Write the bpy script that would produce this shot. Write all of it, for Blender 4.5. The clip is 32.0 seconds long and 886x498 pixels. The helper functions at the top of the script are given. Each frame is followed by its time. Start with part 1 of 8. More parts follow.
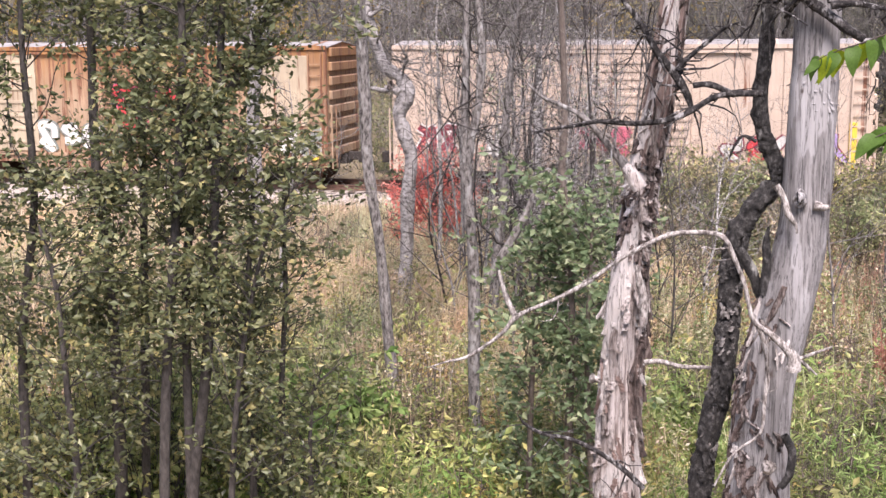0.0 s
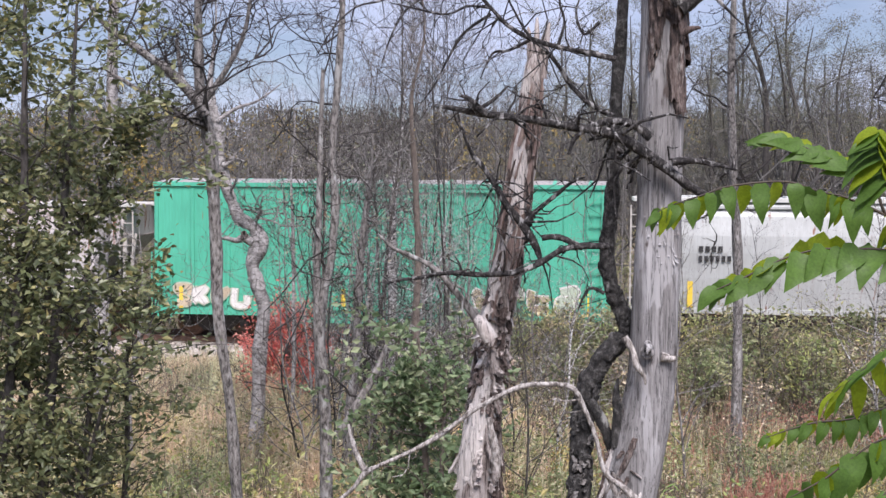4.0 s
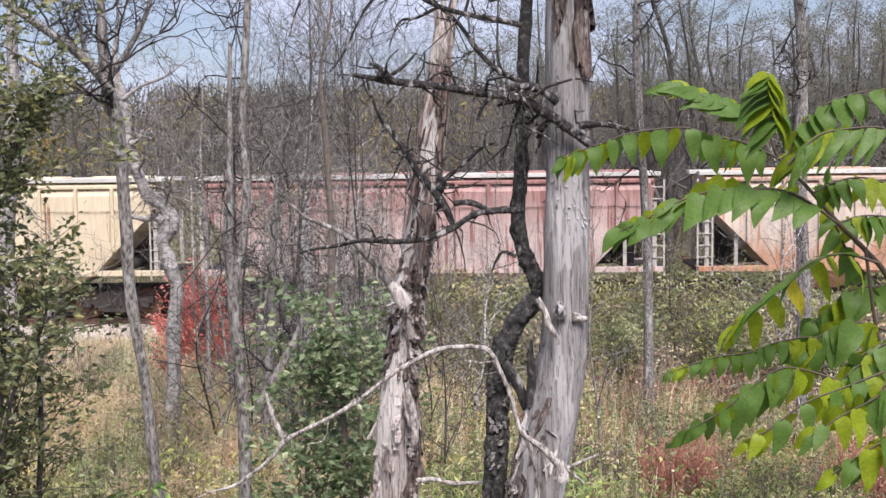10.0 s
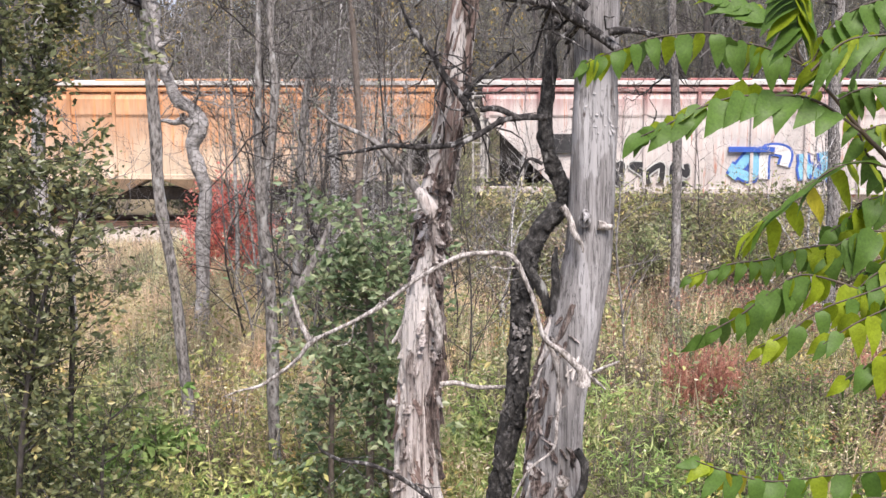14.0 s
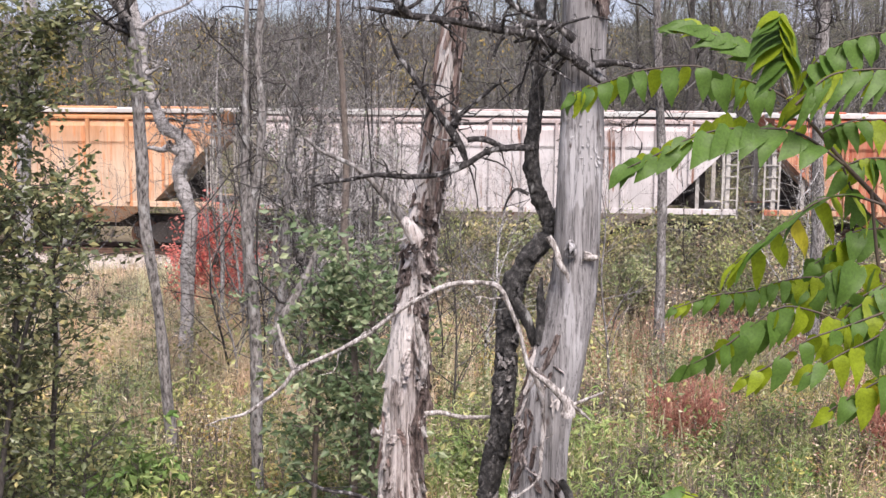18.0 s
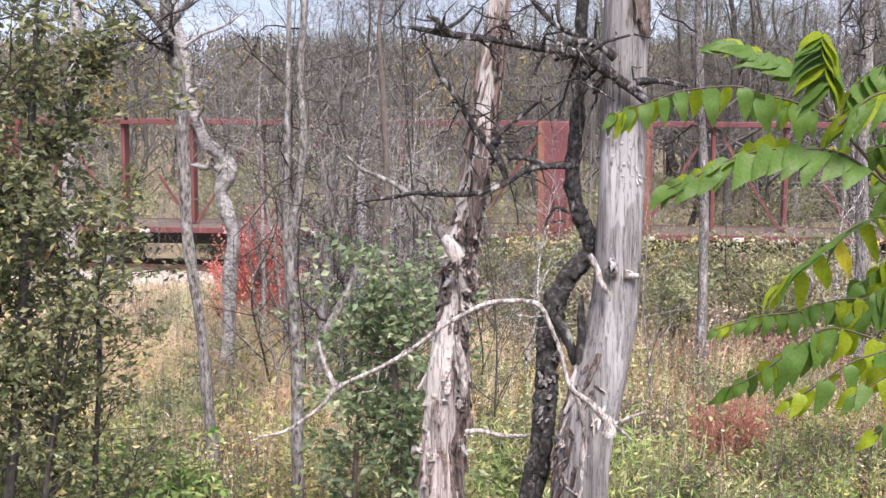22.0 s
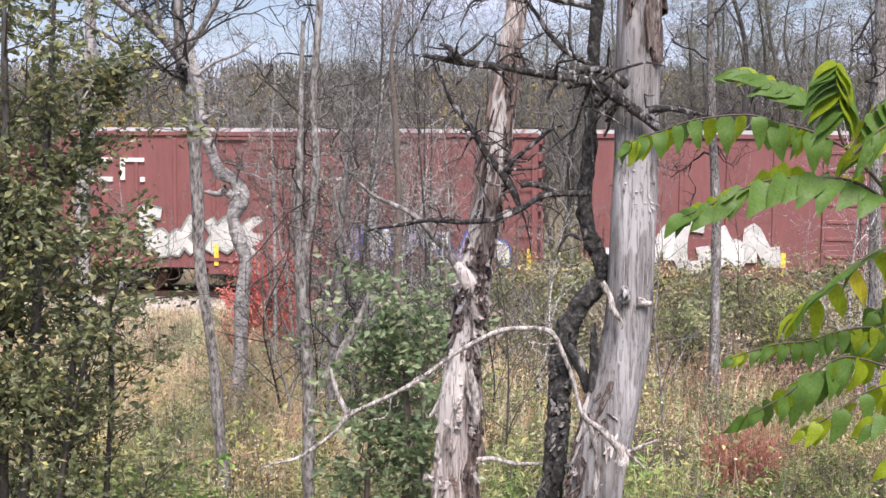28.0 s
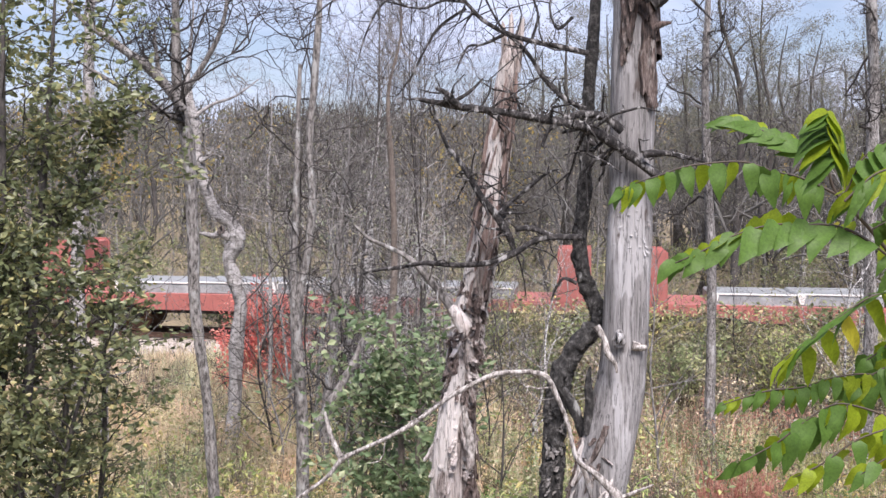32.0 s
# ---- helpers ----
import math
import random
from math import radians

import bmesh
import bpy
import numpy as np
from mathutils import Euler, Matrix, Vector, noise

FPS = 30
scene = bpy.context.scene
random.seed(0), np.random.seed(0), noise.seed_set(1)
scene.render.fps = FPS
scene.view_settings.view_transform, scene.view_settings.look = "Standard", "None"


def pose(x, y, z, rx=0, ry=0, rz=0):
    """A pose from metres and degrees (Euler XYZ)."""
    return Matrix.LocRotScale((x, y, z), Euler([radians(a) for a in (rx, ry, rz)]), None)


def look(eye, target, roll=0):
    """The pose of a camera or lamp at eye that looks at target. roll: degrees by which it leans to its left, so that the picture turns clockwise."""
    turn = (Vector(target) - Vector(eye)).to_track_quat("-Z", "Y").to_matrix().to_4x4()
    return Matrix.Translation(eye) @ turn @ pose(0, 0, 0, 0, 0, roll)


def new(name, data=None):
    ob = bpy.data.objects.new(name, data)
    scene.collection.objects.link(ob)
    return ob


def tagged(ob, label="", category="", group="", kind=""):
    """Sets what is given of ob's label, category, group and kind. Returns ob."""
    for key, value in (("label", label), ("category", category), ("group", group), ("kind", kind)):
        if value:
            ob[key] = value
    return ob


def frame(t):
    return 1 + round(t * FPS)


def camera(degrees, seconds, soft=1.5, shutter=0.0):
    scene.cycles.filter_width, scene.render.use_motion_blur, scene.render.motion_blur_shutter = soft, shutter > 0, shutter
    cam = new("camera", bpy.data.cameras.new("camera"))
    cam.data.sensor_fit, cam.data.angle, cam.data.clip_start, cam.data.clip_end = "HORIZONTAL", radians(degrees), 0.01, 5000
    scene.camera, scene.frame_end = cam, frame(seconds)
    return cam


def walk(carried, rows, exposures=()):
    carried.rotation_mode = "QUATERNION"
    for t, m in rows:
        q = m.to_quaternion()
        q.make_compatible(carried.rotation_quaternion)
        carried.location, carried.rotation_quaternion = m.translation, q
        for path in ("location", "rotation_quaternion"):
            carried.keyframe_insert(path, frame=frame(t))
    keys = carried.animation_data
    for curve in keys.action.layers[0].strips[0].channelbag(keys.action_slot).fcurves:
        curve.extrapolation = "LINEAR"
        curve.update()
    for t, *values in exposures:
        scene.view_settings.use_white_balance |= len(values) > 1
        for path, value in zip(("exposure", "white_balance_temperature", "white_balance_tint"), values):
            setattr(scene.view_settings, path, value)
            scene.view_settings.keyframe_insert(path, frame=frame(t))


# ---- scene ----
# ---- camera ----
cam = camera(40.0, 32.0)
walk(cam, [
    (0.0, look((-0.029, -0.025, 5.350), (-1.414, 9.714, 3.551), -0.46)),
    (0.5, look((-0.028, -0.032, 5.352), (-1.519, 9.773, 4.071), -0.53)),
    (1.0, look((-0.033, -0.045, 5.353), (-1.689, 9.773, 4.427), -0.59)),
    (1.5, look((-0.037, -0.058, 5.340), (-1.804, 9.756, 4.590), -0.73)),
    (2.0, look((-0.039, -0.053, 5.344), (-1.790, 9.774, 4.732), -0.89)),
    (2.5, look((-0.030, -0.026, 5.337), (-1.599, 9.840, 4.889), -1.02)),
    (3.0, look((-0.027, 0.003, 5.349), (-1.234, 9.923, 4.973), -0.73)),
    (3.5, look((-0.016, 0.046, 5.350), (-0.735, 10.012, 4.943), -0.17)),
    (4.0, look((-0.003, 0.087, 5.339), (-0.229, 10.069, 4.768), 0.44)),
    (4.5, look((0.003, 0.104, 5.334), (0.116, 10.067, 4.489), 0.75)),
    (6.5, look((-0.022, 0.077, 5.314), (0.478, 10.047, 4.724), -0.40)),
    (7.0, look((-0.026, 0.071, 5.310), (0.630, 10.045, 5.004), -0.39)),
    (7.5, look((-0.026, 0.062, 5.315), (0.759, 10.030, 5.168), -0.41)),
    (8.0, look((-0.028, 0.056, 5.317), (0.821, 10.019, 5.180), -0.46)),
    (8.5, look((-0.025, 0.058, 5.314), (0.774, 10.022, 5.055), -0.55)),
    (9.0, look((-0.028, 0.045, 5.317), (0.646, 10.012, 4.866), -0.60)),
    (9.5, look((-0.014, 0.020, 5.298), (0.520, 9.985, 4.663), -0.64)),
    (10.0, look((-0.001, 0.018, 5.289), (0.481, 9.976, 4.517), -0.79)),
    (10.5, look((0.006, 0.015, 5.280), (0.535, 9.962, 4.402), -0.65)),
    (11.0, look((0.008, -0.004, 5.278), (0.650, 9.927, 4.301), -0.58)),
    (11.5, look((0.010, -0.009, 5.278), (0.716, 9.904, 4.166), -0.39)),
    (12.0, look((0.012, -0.007, 5.279), (0.688, 9.891, 4.031), -0.24)),
    (12.5, look((0.016, -0.006, 5.275), (0.599, 9.886, 3.924), -0.14)),
    (13.0, look((0.018, -0.007, 5.279), (0.471, 9.879, 3.840), -0.17)),
    (13.5, look((0.017, -0.005, 5.280), (0.344, 9.875, 3.776), -0.27)),
    (14.0, look((0.015, -0.005, 5.281), (0.254, 9.875, 3.758), -0.16)),
    (14.5, look((0.014, -0.009, 5.281), (0.214, 9.876, 3.781), -0.03)),
    (16.5, look((0.013, -0.022, 5.283), (0.407, 9.890, 4.020), 0.42)),
    (17.0, look((0.017, -0.013, 5.282), (0.452, 9.901, 4.045), 0.48)),
    (17.5, look((0.017, -0.017, 5.282), (0.447, 9.895, 4.033), 0.46)),
    (18.0, look((0.011, -0.016, 5.281), (0.371, 9.895, 4.000), 0.42)),
    (18.5, look((0.010, -0.017, 5.281), (0.265, 9.896, 3.987), 0.51)),
    (19.0, look((0.010, -0.015, 5.280), (0.176, 9.900, 3.995), 0.51)),
    (19.5, look((0.010, -0.019, 5.283), (0.107, 9.900, 4.016), 0.50)),
    (20.0, look((0.009, -0.020, 5.284), (0.066, 9.901, 4.030), 0.50)),
    (20.5, look((0.007, -0.018, 5.285), (0.047, 9.906, 4.056), 0.47)),
    (21.0, look((0.008, -0.013, 5.283), (0.038, 9.915, 4.087), 0.46)),
    (21.5, look((0.008, -0.018, 5.288), (0.031, 9.914, 4.126), 0.38)),
    (22.0, look((0.011, -0.020, 5.290), (0.038, 9.914, 4.143), 0.26)),
    (22.5, look((0.012, -0.021, 5.289), (0.048, 9.912, 4.138), 0.20)),
    (23.0, look((0.012, -0.024, 5.290), (0.063, 9.909, 4.136), 0.14)),
    (23.5, look((0.017, -0.020, 5.289), (0.087, 9.915, 4.152), 0.19)),
    (24.0, look((0.014, -0.021, 5.291), (0.098, 9.918, 4.187), 0.16)),
    (24.5, look((0.011, -0.026, 5.291), (0.088, 9.916, 4.220), 0.23)),
    (25.0, look((0.013, -0.027, 5.291), (0.056, 9.918, 4.248), 0.15)),
    (25.5, look((0.013, -0.022, 5.295), (0.009, 9.926, 4.272), 0.16)),
    (26.0, look((0.008, -0.027, 5.295), (-0.031, 9.924, 4.303), 0.18)),
    (26.5, look((0.004, -0.024, 5.293), (-0.057, 9.929, 4.328), 0.24)),
    (28.5, look((0.005, -0.024, 5.292), (-0.064, 9.934, 4.380), 0.35)),
    (29.0, look((0.007, -0.022, 5.293), (-0.067, 9.939, 4.408), 0.36)),
    (29.5, look((0.007, -0.026, 5.293), (-0.063, 9.938, 4.444), 0.37)),
    (30.0, look((0.011, -0.027, 5.294), (-0.057, 9.940, 4.492), 0.39)),
    (30.5, look((0.010, -0.029, 5.292), (-0.056, 9.942, 4.545), 0.51)),
    (31.0, look((0.009, -0.032, 5.296), (-0.055, 9.944, 4.605), 0.50)),
    (31.5, look((0.008, -0.031, 5.296), (-0.050, 9.949, 4.665), 0.57)),
    (32.0, look((0.010, -0.030, 5.298), (-0.027, 9.953, 4.716), 0.59)),
], [(0.0, 0.80, 6540, 26), (1.0, 0.56, 6450, 24), (2.5, 0.57, 6270, 23), (4.5, 0.38, 6150, 20), (7.0, 0.38, 6200, 19), (9.0, 0.26, 6250, 18), (10.0, 0.58, 6400, 19), (11.0, 0.57, 6400, 17), (13.0, 0.67, 6500, 19), (14.5, 0.76, 6500, 18), (16.5, 0.72, 6450, 21), (19.0, 0.68, 6500, 21), (21.0, 0.82, 6450, 21), (23.0, 0.99, 6400, 22), (27.0, 0.88, 6400, 21), (29.0, 0.69, 6400, 19), (30.5, 0.75, 6350, 19), (32.0, 0.74, 6300, 20)])

# ---- world, sun, exposure ----
world = bpy.data.worlds.new("sky")
scene.world = world
world.use_nodes = True
wn, wl = world.node_tree.nodes, world.node_tree.links
wn.clear()
SUN_EL, SUN_ROT = 55.0, 168.0
sky = wn.new("ShaderNodeTexSky")
sky.sky_type, sky.sun_disc = "NISHITA", False
sky.sun_elevation, sky.sun_rotation = radians(SUN_EL), radians(SUN_ROT)
sky.air_density, sky.dust_density, sky.ozone_density = 1.0, 0.25, 3.0
tc = wn.new("ShaderNodeTexCoord")
mp = wn.new("ShaderNodeMapping")
mp.inputs["Scale"].default_value = (1.7, 1.7, 6.0)
cl = wn.new("ShaderNodeTexNoise")
cl.inputs["Scale"].default_value, cl.inputs["Detail"].default_value = 2.0, 7.0
cr = wn.new("ShaderNodeValToRGB")
cr.color_ramp.elements[0].position, cr.color_ramp.elements[1].position = 0.43, 0.6
cr.color_ramp.elements[0].color = (0.3, 0.3, 0.3, 1)
cm = wn.new("ShaderNodeMix")
cm.data_type = "RGBA"
cm.inputs[7].default_value = (8.3, 9.4, 11.6, 1)
bg = wn.new("ShaderNodeBackground")
bg.inputs["Strength"].default_value = 0.06
wo = wn.new("ShaderNodeOutputWorld")
wl.new(tc.outputs["Generated"], mp.inputs["Vector"])
wl.new(mp.outputs["Vector"], cl.inputs["Vector"])
wl.new(cl.outputs["Fac"], cr.inputs["Fac"])
wl.new(cr.outputs["Color"], cm.inputs[0])
wl.new(sky.outputs["Color"], cm.inputs[6])
wl.new(cm.outputs[2], bg.inputs["Color"])
wl.new(bg.outputs["Background"], wo.inputs["Surface"])
sun_data = bpy.data.lights.new("sun", "SUN")
sun_data.energy, sun_data.angle, sun_data.color = 5.0, radians(30), (1.0, 0.95, 0.88)
sun = new("sun", sun_data)
_a, _e = radians(SUN_ROT), radians(SUN_EL)
sun.matrix_world = look((0, 0, 60), Vector((0, 0, 60)) - Vector((math.sin(_a) * math.cos(_e), math.cos(_a) * math.cos(_e), math.sin(_e))))


# ---- materials ----
def material(name, build, rough=0.8, metal=0.0):
    m = bpy.data.materials.new(name)
    m.use_nodes = True
    nt = m.node_tree
    b = nt.nodes["Principled BSDF"]
    b.inputs["Roughness"].default_value, b.inputs["Metallic"].default_value = rough, metal
    build(nt, b)
    return m


def coords(nt, scale=(1, 1, 1), kind="Object"):
    t, m = nt.nodes.new("ShaderNodeTexCoord"), nt.nodes.new("ShaderNodeMapping")
    m.inputs["Scale"].default_value = scale
    nt.links.new(t.outputs[kind], m.inputs["Vector"])
    return m.outputs["Vector"]


def noise_tex(nt, vec, scale, detail=4.0, rough=0.6):
    n = nt.nodes.new("ShaderNodeTexNoise")
    n.inputs["Scale"].default_value, n.inputs["Detail"].default_value, n.inputs["Roughness"].default_value = scale, detail, rough
    nt.links.new(vec, n.inputs["Vector"])
    return n.outputs["Fac"]


def ramp(nt, fac, stops):
    r = nt.nodes.new("ShaderNodeValToRGB")
    e = r.color_ramp.elements
    while len(e) < len(stops):
        e.new(0.5)
    for i, (p, c) in enumerate(stops):
        e[i].position = p
        e[i].color = (*c, 1) if len(c) == 3 else c
    nt.links.new(fac, r.inputs["Fac"])
    return r.outputs["Color"]


def mixc(nt, fac, a, b, mode="MIX"):
    m = nt.nodes.new("ShaderNodeMix")
    m.data_type, m.blend_type = "RGBA", mode
    for sock, v in ((m.inputs[0], fac), (m.inputs[6], a), (m.inputs[7], b)):
        if isinstance(v, (int, float)):
            sock.default_value = v
        elif isinstance(v, tuple):
            sock.default_value = (*v, 1)
        else:
            nt.links.new(v, sock)
    return m.outputs[2]


def bump(nt, b, height, strength=0.4, dist=0.02):
    n = nt.nodes.new("ShaderNodeBump")
    n.inputs["Strength"].default_value, n.inputs["Distance"].default_value = strength, dist
    nt.links.new(height, n.inputs["Height"])
    nt.links.new(n.outputs["Normal"], b.inputs["Normal"])


def col(nt, b, c):
    nt.links.new(c, b.inputs["Base Color"])


def paint(name, base, rust=(0.16, 0.07, 0.04), amount=0.5, dirt=0.35, pale=None, rough=0.55, grad=(4.5, 2.5), low=None):
    """Weathered car paint: streaks of rust running down from the roof line, chalky lower half, grime."""
    def build(nt, b):
        streak = noise_tex(nt, coords(nt, (2.6, 2.6, 0.22)), 2.0, 6, 0.65)
        fine = noise_tex(nt, coords(nt, (5, 5, 0.5)), 2.6, 6, 0.7)
        blot = noise_tex(nt, coords(nt), 0.7, 3)
        c = base
        if pale:
            g = nt.nodes.new("ShaderNodeSeparateXYZ")
            nt.links.new(coords(nt), g.inputs["Vector"])
            mr = nt.nodes.new("ShaderNodeMapRange")
            mr.inputs["From Min"].default_value, mr.inputs["From Max"].default_value = grad
            nt.links.new(g.outputs["Z"], mr.inputs["Value"])
            ad = nt.nodes.new("ShaderNodeMath")
            ad.operation = "MULTIPLY_ADD"
            ad.inputs[1].default_value = 1.5
            ad.inputs[2].default_value = -0.75
            nt.links.new(streak, ad.inputs[0])
            sm = nt.nodes.new("ShaderNodeMath")
            sm.operation, sm.use_clamp = "ADD", True
            nt.links.new(ad.outputs[0], sm.inputs[0])
            nt.links.new(mr.outputs[0], sm.inputs[1])
            c = mixc(nt, sm.outputs[0], base, pale)
        thin = noise_tex(nt, coords(nt, (3.4, 3.4, 0.05)), 2.0, 6, 0.65)
        r = ramp(nt, mixc(nt, 0.5, streak, thin), [(0.61 - 0.2 * amount, (0, 0, 0)), (0.65 - 0.17 * amount, (1, 1, 1))])
        c = mixc(nt, r, c, mixc(nt, fine, rust, tuple(min(1, v * 2.2) for v in rust)))
        if low:
            g = nt.nodes.new("ShaderNodeSeparateXYZ")
            nt.links.new(coords(nt), g.inputs["Vector"])
            mr = nt.nodes.new("ShaderNodeMapRange")
            mr.inputs["From Min"].default_value, mr.inputs["From Max"].default_value = 1.3, 3.1
            mr.inputs["To Min"].default_value, mr.inputs["To Max"].default_value = 0.62, 0.0
            nt.links.new(g.outputs["Z"], mr.inputs["Value"])
            patch = noise_tex(nt, coords(nt, (1, 1, 0.7)), 0.55, 5, 0.65)
            k = mixc(nt, 1.0, mr.outputs[0], patch, "ADD")
            c = mixc(nt, ramp(nt, k, [(0.72, (0, 0, 0)), (0.95, (0.85, 0.85, 0.85))]), c, mixc(nt, fine, low, tuple(min(1, v * 1.7) for v in low)))
        d = ramp(nt, blot, [(0.3, (1 - dirt,) * 3), (0.75, (1, 1, 1))])
        c = mixc(nt, 1.0, c, d, "MULTIPLY")
        f = ramp(nt, fine, [(0.3, (0.82, 0.81, 0.8)), (0.6, (1, 1, 1))])
        col(nt, b, mixc(nt, 1.0, c, f, "MULTIPLY"))
        bump(nt, b, fine, 0.15, 0.01)
    return material(name, build, rough)


def plain(name, a, bcol, scale=6.0, rough=0.8, metal=0.0, stretch=(1, 1, 1), bmp=0.3, bdist=0.01):
    def build(nt, b):
        n = noise_tex(nt, coords(nt, stretch), scale, 6, 0.65)
        m = noise_tex(nt, coords(nt), scale * 0.13, 3)
        c = ramp(nt, n, [(0.3, a), (0.7, bcol)])
        d = ramp(nt, m, [(0.3, (0.78, 0.78, 0.78)), (0.7, (1.08, 1.06, 1.04))])
        col(nt, b, mixc(nt, 1.0, c, d, "MULTIPLY"))
        if bmp:
            bump(nt, b, n, bmp, bdist)
    return material(name, build, rough, metal)


def bark(name, stops, stretch=(9, 9, 1.3), scale=3.0, patch=None, bdist=0.02, crack=0.0, streak=0.0, bare=None, pscale=1.6):
    """Bark or bare dead wood: grain along the stem, blotches of lichen or old bark."""
    def build(nt, b):
        n = noise_tex(nt, coords(nt, stretch), scale, 8, 0.7)
        big = noise_tex(nt, coords(nt, (3, 3, 1.2)), pscale, 5, 0.6)
        c = ramp(nt, n, stops)
        if patch:
            k = ramp(nt, big, [(patch[1], (0, 0, 0)), (patch[1] + 0.07, (1, 1, 1))])
            c = mixc(nt, k, c, mixc(nt, n, patch[0], tuple(v * 0.35 for v in patch[0])))
        if bare:
            w = noise_tex(nt, coords(nt, (3.2, 3.2, 0.8)), 1.9, 4, 0.5)
            k = ramp(nt, w, [(bare[1], (0, 0, 0)), (bare[1] + 0.025, (1, 1, 1))])
            c = mixc(nt, k, c, mixc(nt, n, tuple(v * 0.6 for v in bare[0]), bare[0]))
        if streak:
            w = noise_tex(nt, coords(nt, (7, 7, 0.3)), 1.3, 4, 0.55)
            c = mixc(nt, 1.0, c, ramp(nt, w, [(0.34, (1 - streak, 1 - streak * 1.03, 1 - streak * 1.05)), (0.62, (1.12, 1.12, 1.13))]), "MULTIPLY")
        if crack:
            w = noise_tex(nt, coords(nt, (13, 13, 0.8)), 2.2, 5, 0.55)
            c = mixc(nt, 1.0, c, ramp(nt, w, [(0.455, (1, 1, 1)), (0.485, (1 - crack,) * 3), (0.505, (1, 1, 1))]), "MULTIPLY")
        col(nt, b, c)
        bump(nt, b, n, 0.8, bdist)
    return material(name, build, 0.9)


def leafmat(name, stops, trans=0.35, rough=0.55, spec=0.22, patchy=True):
    """Leaves whose colour varies from leaf to leaf, with light coming through."""
    def build(nt, b):
        b.inputs["Specular IOR Level"].default_value = spec
        g = nt.nodes.new("ShaderNodeNewGeometry")
        c = ramp(nt, g.outputs["Random Per Island"], stops)
        n = noise_tex(nt, coords(nt), 14.0, 3)
        c = mixc(nt, 1.0, c, ramp(nt, n, [(0.3, (0.75, 0.75, 0.75)), (0.7, (1.15, 1.15, 1.1))]), "MULTIPLY")
        if patchy:
            k = noise_tex(nt, g.outputs["Position"], 0.55, 3, 0.6)
            c = mixc(nt, 1.0, c, ramp(nt, k, [(0.36, (0.6, 0.62, 0.6)), (0.5, (1.0, 1.0, 1.0)), (0.64, (1.35, 1.3, 1.22))]), "MULTIPLY")
            k = noise_tex(nt, g.outputs["Position"], 0.9, 2, 0.5)
            c = mixc(nt, 1.0, c, ramp(nt, k, [(0.38, (0.88, 1.04, 0.9)), (0.62, (1.07, 0.97, 0.96))]), "MULTIPLY")
        col(nt, b, c)
        t = nt.nodes.new("ShaderNodeBsdfTranslucent")
        nt.links.new(c, t.inputs["Color"])
        mx = nt.nodes.new("ShaderNodeMixShader")
        mx.inputs[0].default_value = trans
        nt.links.new(b.outputs[0], mx.inputs[1])
        nt.links.new(t.outputs[0], mx.inputs[2])
        nt.links.new(mx.outputs[0], nt.nodes["Material Output"].inputs["Surface"])
    return material(name, build, rough)


M = {
    "steel": plain("dark_steel", (0.03, 0.028, 0.026), (0.07, 0.06, 0.055), 9, 0.7, 0.3),
    "rust": plain("rusty_iron", (0.09, 0.05, 0.035), (0.2, 0.11, 0.07), 8, 0.85),
    "rail": plain("rail_steel", (0.12, 0.075, 0.055), (0.25, 0.15, 0.11), 7, 0.6, 0.4),
    "ballast": plain("ballast", (0.27, 0.245, 0.22), (0.56, 0.505, 0.45), 16, 0.95, bmp=0.9, bdist=0.05),
    "tie": plain("tie_wood", (0.06, 0.045, 0.035), (0.15, 0.11, 0.085), 8, 0.9, stretch=(1, 6, 6)),
    "white": plain("white_paint", (0.62, 0.61, 0.58), (0.82, 0.81, 0.78), 5, 0.5, bmp=0.05),
    "ladder": plain("dirty_white_steel", (0.26, 0.25, 0.23), (0.56, 0.54, 0.5), 7, 0.7, bmp=0.05),
    "yellow": plain("yellow_paint", (0.7, 0.5, 0.05), (0.85, 0.62, 0.08), 5, 0.5, bmp=0.05),
    "black": plain("black_paint", (0.015, 0.015, 0.017), (0.05, 0.05, 0.05), 5, 0.6, bmp=0.05),
    "boards": plain("stained_deck_boards", (0.07, 0.055, 0.045), (0.16, 0.12, 0.095), 5, 0.85),
    "soil": plain("soil", (0.12, 0.097, 0.06), (0.31, 0.255, 0.16), 5, 0.95, bmp=0.8, bdist=0.06),
}

# ---- helpers for building ----
YAW = -6.28
DIRX, DIRY = math.cos(radians(YAW)), math.sin(radians(YAW))
RAIL_Z = 0.45
SPEED = 13.4
MOVING = []


def mesh_np(name, verts, faces, mats, smooth=False, midx=None):
    me = bpy.data.meshes.new(name)
    verts = np.asarray(verts, dtype=np.float32).reshape(-1, 3)
    faces = np.asarray(faces, dtype=np.int32)
    n, k = faces.shape
    me.vertices.add(len(verts))
    me.vertices.foreach_set("co", verts.ravel())
    me.loops.add(n * k)
    me.loops.foreach_set("vertex_index", faces.ravel())
    me.polygons.add(n)
    me.polygons.foreach_set("loop_start", np.arange(0, n * k, k, dtype=np.int32))
    me.polygons.foreach_set("use_smooth", np.full(n, smooth))
    if midx is not None:
        me.polygons.foreach_set("material_index", np.asarray(midx, dtype=np.int32))
    for m in mats if isinstance(mats, (list, tuple)) else [mats]:
        me.materials.append(m)
    me.update(calc_edges=True)
    return me


def thing(name, m, label="", category="", group="", kind="", data=None):
    ob = new(name, data)
    ob.matrix_basis = m
    return tagged(ob, label, category, group, kind)


